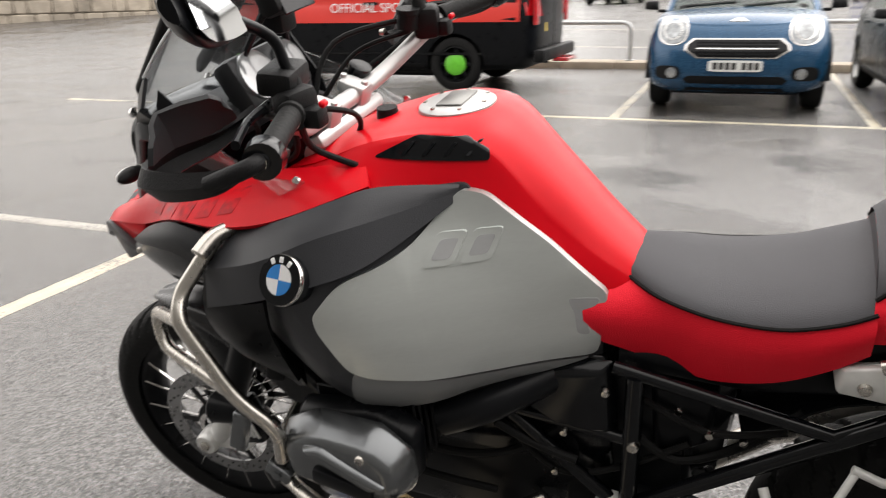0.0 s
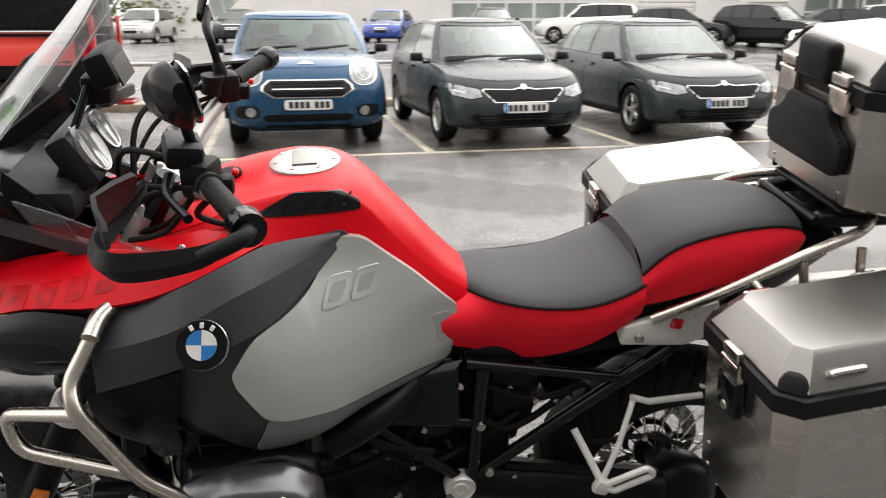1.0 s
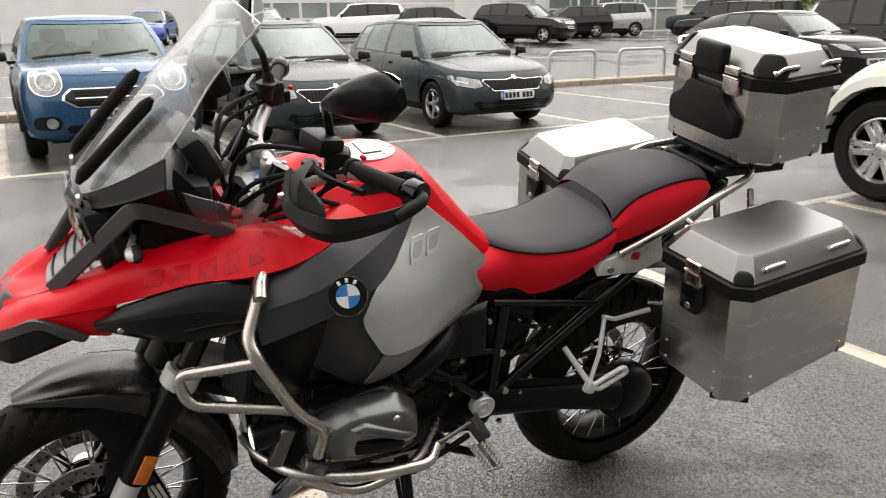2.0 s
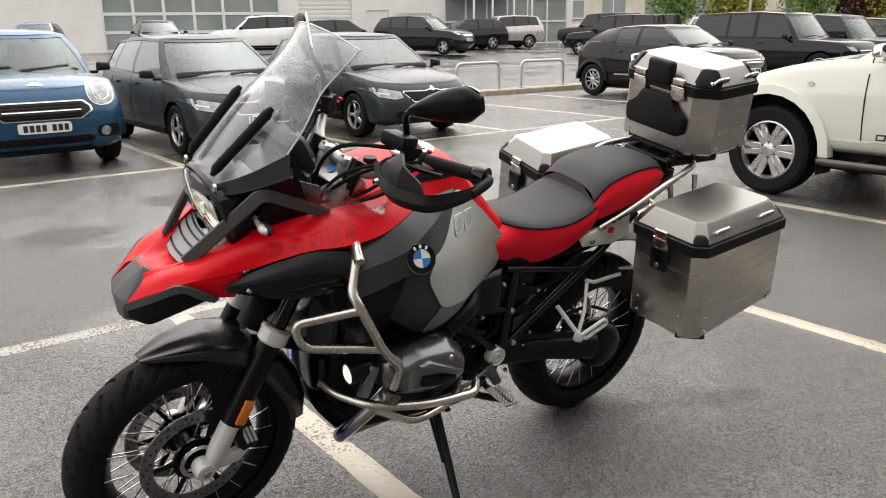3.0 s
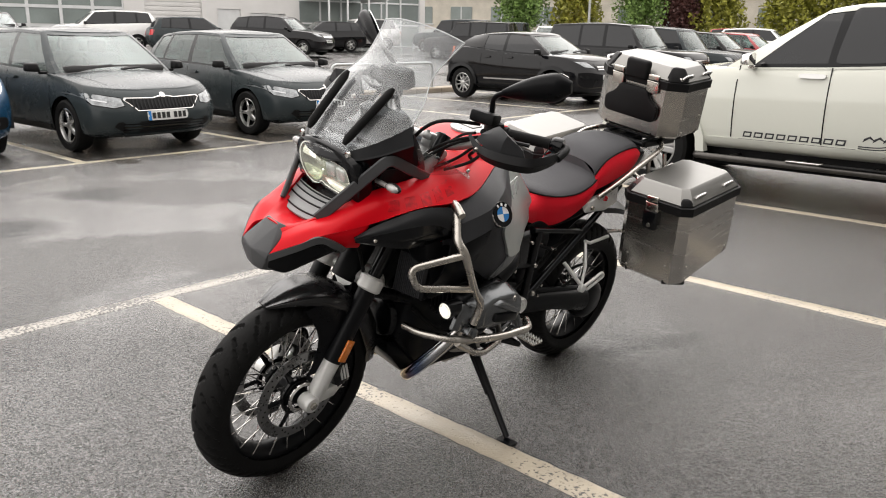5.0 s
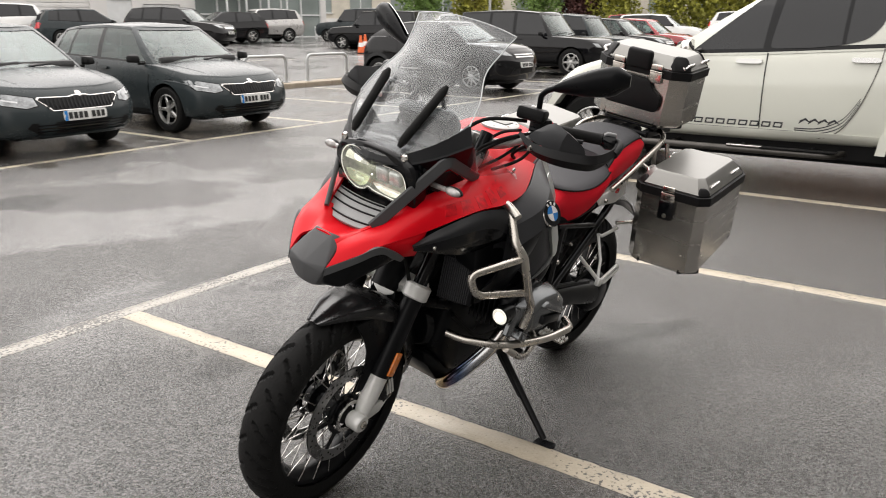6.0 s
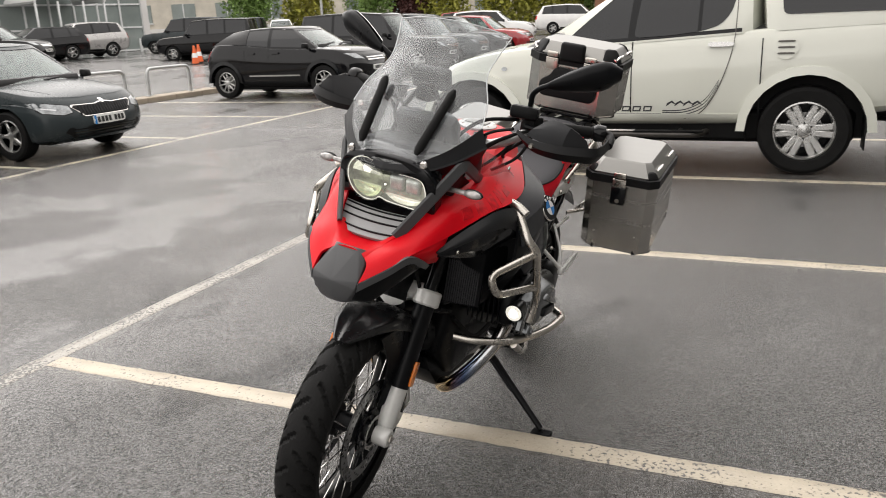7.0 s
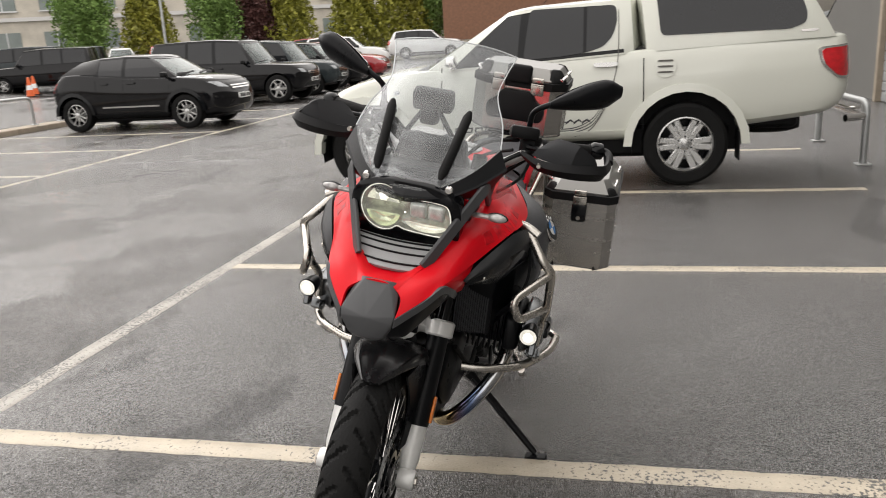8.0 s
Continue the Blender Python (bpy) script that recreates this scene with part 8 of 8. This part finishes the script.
# seats
def seat(name, stations, nose, label):
    """stations: (y, half width at the top, at the skirt, z of the top middle, of the top edge, of the skirt's foot)."""
    top, side = [], []
    for y, wt, ws, zt, ze, zf in stations:
        top.append([(-wt, y, ze), (-wt * .86, y, ze + (zt - ze) * .55), (-wt * .5, y, zt - (zt - ze) * .08), (0, y, zt), (wt * .5, y, zt - (zt - ze) * .08), (wt * .86, y, ze + (zt - ze) * .55), (wt, y, ze)])
    st = new(name)
    st.parent = bike
    st["label"] = label
    cols = [spline([r[i] for r in top], 5) for i in range(7)]
    rings = [[c[k] for c in cols] for k in range(len(cols[0]))]
    bm = bmesh.new()
    g = [[bm.verts.new(p) for p in spline(r, 3)] for r in rings]
    for a, b in zip(g, g[1:]):
        for j in range(len(a) - 1):
            bm.faces.new((a[j], a[j + 1], b[j + 1], b[j]))
    part("seat_cover", bm, SEAT_TOP, st, "grey vinyl seat top", 60)
    for s in (1, -1):
        up_c = [(s * wt, y, ze) for y, wt, ws, zt, ze, zf in stations]
        mid_c = [(s * (ws * .55 + wt * .45 + .011), y, ze * .6 + zf * .4) for y, wt, ws, zt, ze, zf in stations]
        low_c = [(s * ws, y, zf) for y, wt, ws, zt, ze, zf in stations]
        if nose:
            mid_c[0], low_c[0] = (s * .136, -.250, .838), (s * .120, -.278, .775)
        part("seat_skirt", skin([up_c, mid_c, low_c], .01, 5, 4), SEAT_RED, st, "red vinyl seat side", 60)
        part("seat_piping", tube(spline([tuple(Vector(p) + Vector((s * .001, 0, .001))) for p in up_c], 5), .0032, 6), RUBBER, st)
    for row in (0, -1):
        y, wt, ws, zt, ze, zf = stations[row]
        end = bmesh.new()
        end.faces.new([end.verts.new(p) for p in ([(-ws, y, zf), (-wt - .01, y, (ze + zf) / 2), (-wt, y, ze), (-wt * .5, y, zt - (zt - ze) * .08), (0, y, zt), (wt * .5, y, zt - (zt - ze) * .08), (wt, y, ze), (wt + .01, y, (ze + zf) / 2), (ws, y, zf)])])
        part("seat_end", end, SEAT_TOP, st)
    return st


seat("rider_seat", [(-.305, .070, .085, .896, .874, .80), (-.36, .105, .105, .884, .862, .745), (-.44, .128, .120, .874, .853, .735), (-.53, .142, .132, .885, .858, .758), (-.60, .146, .140, .908, .880, .80), (-.645, .140, .140, .930, .900, .835)], True, "grey and red rider seat")
seat("pillion_seat", [(-.640, .128, .135, .958, .915, .850), (-.70, .128, .138, .998, .968, .862), (-.80, .124, .136, 1.018, .995, .886), (-.90, .115, .13, 1.022, 1.0, .915), (-.965, .098, .112, 1.012, .985, .94), (-.99, .08, .09, .995, .970, .952)], False, "grey and red pillion seat")
part("seat_base", hull([(s * x, y, z) for s in (1, -1) for x, y, z in ((.08, -.31, .80), (.11, -.42, .76), (.12, -.60, .80), (.11, -.95, .94), (.09, -.40, .74), (.09, -.60, .77))], .005, 1), SATIN_BLACK, bike)

# ---- luggage ----
def alu_case(name, m, label, w, l, h, lid, front_side, chamfer=.045, latch_side="y", outer=-1, lift=0.0, cap=1.0):
    """An aluminium case: w across (x), l along (y), h high with a lid of that height. The origin lies at the middle of its foot."""
    c = thing(name, label, "luggage case", m, "aluminium luggage")
    hw, hl = w / 2, l / 2

    def outline(dx, dy, ch):
        a, b = hw - dx, hl - dy
        return [(a, b - ch), (a - ch, b), (-a + ch, b), (-a, b - ch), (-a, -b + ch), (-a + ch, -b), (a - ch, -b), (a, -b + ch)]
    body_h = h - lid
    
    def foot(y, z):
        """The floor of the case climbs towards its tail by lift."""
        return z + lift * (hl - y) / l
    b = loft([[(x, y, foot(y, z) if z < .1 else z) for x, y in outline(d, d, ch)] for z, d, ch in ((0, .012, chamfer), (.012, .0, chamfer), (body_h, .0, chamfer))])
    part("case_body", b, ALU, c, "brushed aluminium body", 20)
    part("lid_band", loft([[(x, y, z) for x, y in outline(d, d, chamfer)] for z, d in ((body_h - .012, -.003), (body_h - .010, -.007), (body_h + .022, -.007), (body_h + .024, -.003))]), BLACK_PLASTIC, c, "black rubber lid band", 20)
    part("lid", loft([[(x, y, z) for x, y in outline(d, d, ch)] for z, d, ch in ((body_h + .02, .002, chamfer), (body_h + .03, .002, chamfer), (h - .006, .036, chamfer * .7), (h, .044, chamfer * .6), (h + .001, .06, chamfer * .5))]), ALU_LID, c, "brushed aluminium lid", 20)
    for sx in (1, -1):
        for sy in (1, -1):
            hc, k = body_h + .02 + (lid - .018) * cap, .036 * cap
            part("lid_corner", hull([(sx * (hw - chamfer - .012), sy * (hl + .004), body_h + .02), (sx * (hw + .004), sy * (hl - chamfer - .012), body_h + .02), (sx * (hw - .002), sy * (hl - chamfer * .8), body_h + .026), (sx * (hw - chamfer * .8), sy * (hl - .002), body_h + .026), (sx * (hw - k - chamfer * .6), sy * (hl - k + .002), hc), (sx * (hw - k + .002), sy * (hl - k - chamfer * .6), hc), (sx * (hw - k - .034), sy * (hl - k - .024), hc + .001), (sx * (hw - .08), sy * (hl - .08), body_h + .02)], .004, 2), BLACK_PLASTIC, c)
            part("foot_corner", hull([(sx * (hw - chamfer - .03), sy * (hl + .004), 0), (sx * (hw + .004), sy * (hl - chamfer - .03), 0), (sx * (hw - chamfer * .55), sy * (hl - chamfer * .55) + sy * .004, .045), (sx * (hw - chamfer - .03), sy * (hl + .003), .02), (sx * (hw + .003), sy * (hl - chamfer - .03), .02), (sx * (hw - chamfer - .02), sy * (hl - .03), -.008), (sx * (hw - .03), sy * (hl - chamfer - .02), -.008)], .003, 1), BLACK_PLASTIC, c).location = (0, 0, 0 if sy > 0 else lift * .93)
            for q in (0, 1):
                for r in (0, 1):
                    part("rivet", moved(lathe([(.0001, .003), (.003, .0025), (.0045, 0)], 8, "x" if q else "y"), pose(sx * (hw if q else hw - chamfer - .025), sy * ((hl - chamfer - .025) if q else hl), foot(sy * hl, .03 + .05 * r)) @ pose(0, 0, 0, 0, 0, (0 if (sx if q else sy) > 0 else 180))), STEEL_TUBE, c)
    for sx in (1, -1):
        for y in (-hl * .5, hl * .5):
            part("lid_loop", tube(rounded([(sx * (hw - .020), y - .030, h - .036), (sx * (hw - .010), y - .026, h - .024), (sx * (hw - .010), y + .026, h - .024), (sx * (hw - .020), y + .030, h - .036)], .006, 3), .0062, 8), CHROME, c, "steel lashing loop")
            for q in (-.030, .030):
                part("loop_plate", box((.016, .022, .006), (sx * (hw - .024), y + q, h - .038), .002, 1, (0, sx * 38, 0)), CHROME, c)
    # latch on the front (ahead)
    for dx in ((0,) if latch_side == "one" else (-.085, .085)):
        la = part("latch", join(box((.055, .012, .05), (dx, hl + .010, body_h - .01), .004, 2), box((.05, .014, .022), (dx, hl + .012, body_h + .03), .004, 2), tube([(dx - .026, hl + .016, body_h + .012), (dx + .026, hl + .016, body_h + .012)], .004, 8)), STEEL_TUBE, c, "steel latch")
        if latch_side == "one":
            part("latch_body", box((.06, .022, .075), (dx, hl + .012, body_h - .055), .006, 2), GLOSS_BLACK, la)
            part("lock_barrel", moved(lathe([(.0001, .03), (.008, .03), (.01, .026), (.01, .01)], 14, "y"), pose(dx, hl - .005, body_h - .075)), STEEL_TUBE, la)
    return c


for s in (-1, 1):
    m = BIKE @ pose(s * .378, -.972, .580, -6.5, -s * 3.5, 0)
    alu_case("pannier_case", m, "brushed aluminium side pannier on its rack, wet with rain" if s < 0 else "brushed aluminium pannier on the far rail of the motorcycle", .288, .42, .388, .08, 1, chamfer=.034, latch_side="one", outer=s, lift=.05, cap=.5)
top = alu_case("top_case", BIKE @ pose(.006, -1.172, 1.046, -5, 0, 0), "brushed aluminium top case with black back pad on the luggage rack", .405, .295, .292, .075, 1, chamfer=.062, latch_side="two", lift=.01)
pad = part("back_pad", slab(soft([(-.125, -.042), (.125, -.042), (.13, .025), (.085, .050), (.065, .09), (-.065, .09), (-.085, .050), (-.13, .025)], .025), .024, .008), BLACK_PLASTIC, top, "black back rest pad")
pad.matrix_basis = pose(0, .158, .105, 0, 0, 90)
part("handle", box((.11, .035, .08), (0, .155, .265), .014, 3), BLACK_PLASTIC, top, "black carrying handle")
part("top_rack", join(box((.24, .26, .012), (0, -1.16, 1.026), .004, 1), tube([(-.1, -1.0, 1.0), (.1, -1.0, 1.0)], .011, 10), box((.03, .25, .03), (-.09, -1.13, 1.0), .005, 1), box((.03, .25, .03), (.09, -1.13, 1.0), .005, 1), box((.08, .1, .1), (0, -1.05, .96), .01, 1)), SATIN_BLACK, bike)

# ---- pickup and van details ----
def world_text(name, words, size, m, material, parent, depth=.002):
    """Lettering in the built-in font, as a mesh."""
    cu = bpy.data.curves.new(name, "FONT")
    cu.body, cu.size, cu.extrude, cu.align_x = words, size, depth, "CENTER"
    o = new("lettering_tmp", cu)
    bpy.context.view_layer.update()
    me = bpy.data.meshes.new_from_object(o.evaluated_get(bpy.context.evaluated_depsgraph_get()))
    bpy.data.objects.remove(o)
    me.materials.clear()
    me.materials.append(material)
    ob = new(name, me)
    ob.parent, ob.matrix_basis = parent, m
    return ob


def on_side(tree, parent, name, pts, material, s, half, lift=.004, thick=.006, cuts=2, label=""):
    return part(name, patch(tree, pts, (0, s * (half + 1), 0), (1, 0, 0), (0, 0, 1), (0, -s, 0), lift, thick, cuts), material, parent, label)


VAN_HALF = 1.0
for s in (1, -1):
    on_side(van_tree, van, "red_panel", [(1.9, .885), (-2.45, .885), (-2.45, 1.25), (1.9, 1.25)], VAN_RED, s, VAN_HALF, .006, .006, 4, "red vinyl side band")
    on_side(van_tree, van, "white_panel", [(1.10, 1.41), (.35, 1.41), (.35, 1.80), (1.10, 1.80)], WHITE_ENAMEL, s, VAN_HALF, .006, .006, 3, "white vinyl panel")
    on_side(van_tree, van, "band_edge", [(1.9, 1.258), (-2.45, 1.258), (-2.45, 1.275), (1.9, 1.275)], WHITE_ENAMEL, s, VAN_HALF, .006, .006, 4)
    on_side(van_tree, van, "lower_trim", [(2.2, .47), (-2.5, .47), (-2.5, .50), (2.2, .50)], GLOSS_BLACK, s, VAN_HALF, .01, .01, 3)
world_text("side_lettering", "OFFICIAL SPO", .17, pose(-.32, 1.012, 1.02, 90, 0, 180), WHITE_ENAMEL, van)
for k in range(4):
    part("lettering_bar", box((.09, .003, .12), (-1.09 - k * .13, 1.013, 1.08)), WHITE_ENAMEL, van)
for s in (1, -1):
    part("tail_lamp", box((.05, .13, .62), (-2.645, s * .86, 1.15), .015, 2), TAIL_RED, van, "tall red tail lamp")
part("rear_plate", box((.01, .5, .11), (-2.66, .2, .80), .003, 1), PLATE_YELLOW, van, "yellow rear number plate")
part("rear_bumper", box((.14, 1.9, .16), (-2.70, 0, .46), .03, 2), BLACK_PLASTIC, van)
part("rear_step", box((.22, .5, .05), (-2.80, -.1, .36), .01, 1), TAIL_RED, van)
part("rear_door_seam", box((.006, .012, 1.6), (-2.672, 0, 1.3)), GLOSS_BLACK, van)

PH = .915
part("rear_chassis", box((.9, 1.0, .2), (-1.75, 0, .56), .04, 1), SATIN_BLACK, pickup)
part("spare_wheel", lathe([(.0001, .40), (.30, .40), (.36, .42), (.36, .52), (.30, .55), (.0001, .55)], 28, "z"), RUBBER, pickup).location = (-1.95, 0, 0)
for s in (1, -1):
    on_side(pickup_tree, pickup, "fuel_cap", oval(-.96, 1.10, .095, .10, 20), CAR_CREAM, s, PH, .012, .012, 1, "round cream fuel cap")
    for k in (-1, 0, 1):
        on_side(pickup_tree, pickup, "cap_rib", oval(-.96, 1.10 + k * .05, .07, .008, 10, 4), SEAM, s, PH, .018, .006, 0)
    on_side(pickup_tree, pickup, "lamp_trim", soft([(-2.23, 1.20), (-2.56, 1.225), (-2.565, .935), (-2.43, .92), (-2.27, 1.05)], .05), CHROME, s, PH, .012, .02, 3)
    on_side(pickup_tree, pickup, "tail_lamp", soft([(-2.26, 1.185), (-2.55, 1.205), (-2.555, .955), (-2.43, .945), (-2.30, 1.055)], .05), TAIL_RED, s, PH, .018, .02, 3, "red wrap-around tail lamp")
    on_side(pickup_tree, pickup, "rear_door_window", soft([(.33, 1.215), (0, 1.228), (-.25, 1.255), (-.41, 1.30), (-.50, 1.40), (-.535, 1.53), (-.525, 1.668), (.27, 1.668)], .05), TINTED, s, PH, .005, .012, 4, "dark tinted rear door window")
    on_side(pickup_tree, pickup, "window_post", [(-.225, 1.262), (-.255, 1.266), (-.262, 1.668), (-.232, 1.668)], GLOSS_BLACK, s, PH, .009, .006, 2)
    on_side(pickup_tree, pickup, "canopy_window", soft([(-.92, 1.37), (-2.02, 1.368), (-2.14, 1.42), (-2.15, 1.50), (-2.08, 1.735), (-.88, 1.74)], .05), TINTED, s, PH, .006, .012, 4, "dark tinted canopy window")
    cut = spline([(-.55, 1.62, 0), (-.552, 1.40, 0), (-.54, 1.15, 0), (-.49, .93, 0), (-.40, .70, 0), (-.27, .53, 0), (-.05, .465, 0), (.33, .455, 0), (.90, .455, 0)], 5)
    on_side(pickup_tree, pickup, "door_cut", [(q.x, q.y) for q in cut] + [(q.x + .007, q.y + .006) for q in reversed(cut)], SEAM, s, PH, .004, .006, 0)
    on_side(pickup_tree, pickup, "badge_bar", oval(-2.17, 1.30 + .05, .07, .010, 12, 4), CHROME, s, PH, .004, .004, 0)
    # plain decals in place of the lettering: a row of bars over a thin line, and a swirl
    for k in range(9):
        x = .98 - k * .098
        on_side(pickup_tree, pickup, "decal_bar", [(x + .03, .555), (x - .045, .555), (x - .055, .605), (x + .02, .605)], DECAL_DARK, s, PH, .002, .002, 1)
        on_side(pickup_tree, pickup, "decal_gap", [(x + .015, .567), (x - .033, .567), (x - .040, .592), (x + .008, .592)], CAR_CREAM, s, PH, .0032, .002, 1)
    on_side(pickup_tree, pickup, "decal_line", [(1.05, .527), (.06, .527), (.06, .536), (1.05, .536)], DECAL_DARK, s, PH, .002, .002, 3)
    for r in (0, 1, 2):
        c = spline([(.05, .525 + r * .016, 0), (-.15, .525 + r * .022, 0), (-.32, .60 + r * .03, 0), (-.43, .79 + r * .02, 0)], 6)
        pts = [(p.x, p.y) for p in c] + [(p.x, p.y + .009) for p in reversed(c)]
        on_side(pickup_tree, pickup, "decal_swirl", pts, DECAL_DARK, s, PH, .002, .002, 0)
    for k in range(4):
        x = .02 - k * .075
        on_side(pickup_tree, pickup, "decal_flame", [(x, .60), (x - .05, .635), (x - .10, .61), (x - .055, .655), (x - .01, .63)], DECAL_DARK, s, PH, .002, .002, 0)
    on_side(pickup_tree, pickup, "indicator", oval(1.57, .963, .03, .02, 12), CAR_LAMP, s, PH, .008, .008, 0)
    part("side_step", join(tube(rounded([(1.45, s * .80, .36), (1.40, s * 1.0, .36), (-.28, s * 1.0, .36), (-.34, s * .80, .36)], .08, 5), .030, 12), *[tube([(x, s * .7, .36), (x, s * .98, .36)], .02, 8) for x in (1.1, .5, -.1)]), STEP_TUBE, pickup, "dull steel side step tube")
    part("side_step_pad", box((.30, .07, .014), (.42, s * 1.0, .395), .004, 1), CHROME, pickup)
    part("side_step_pad", box((.62, .08, .012), (-.02, s * 1.0, .392), .004, 1), BLACK_PLASTIC, pickup)
    for x in (1.91, -1.15):
        part("mud_flap", box((.012, .24, .26), (x - .47, s * .80, .36), .004, 1), BLACK_PLASTIC, pickup)
part("rear_bumper", join(tube(rounded([(-2.5, -.88, .58), (-2.68, -.80, .58), (-2.68, .80, .58), (-2.5, .88, .58)], .1, 5), .032, 12), box((.12, 1.2, .03), (-2.64, 0, .64), .01, 1)), CHROME, pickup, "bright rear bumper tube")
part("rear_window", box((.01, 1.2, .38), (-2.395, 0, 1.52), .004, 1, (0, -24, 0)), TINTED, pickup)
part("roof_aerial", tube([(.2, 0, 1.74), (.0, 0, 1.95)], [.004, .002], 6), RUBBER, pickup)

# traffic cones by the far road
cones = []
for x, y in ((22.0, -24.6), (22.6, -25.6)):
    c = thing("traffic_cone", "orange and white traffic cone by the far road", "traffic cone", pose(x, y, rise(x, y)), "traffic cones")
    part("cone_body", lathe([(.15, .03), (.12, .25), (.09, .45), (.04, .75), (.02, .76), (.0001, .76)], 16, "z"), mat("cone_orange", (.75, .13, .03), .5) if not cones else cones[0], c)
    cones.append(bpy.data.materials["cone_orange"])
    part("cone_sleeve", lathe([(.122, .27), (.096, .45), (.098, .45), (.124, .27)], 16, "z"), WHITE_ENAMEL, c)
    part("cone_foot", box((.38, .38, .03), (0, 0, .015), .01, 1), RUBBER, c)
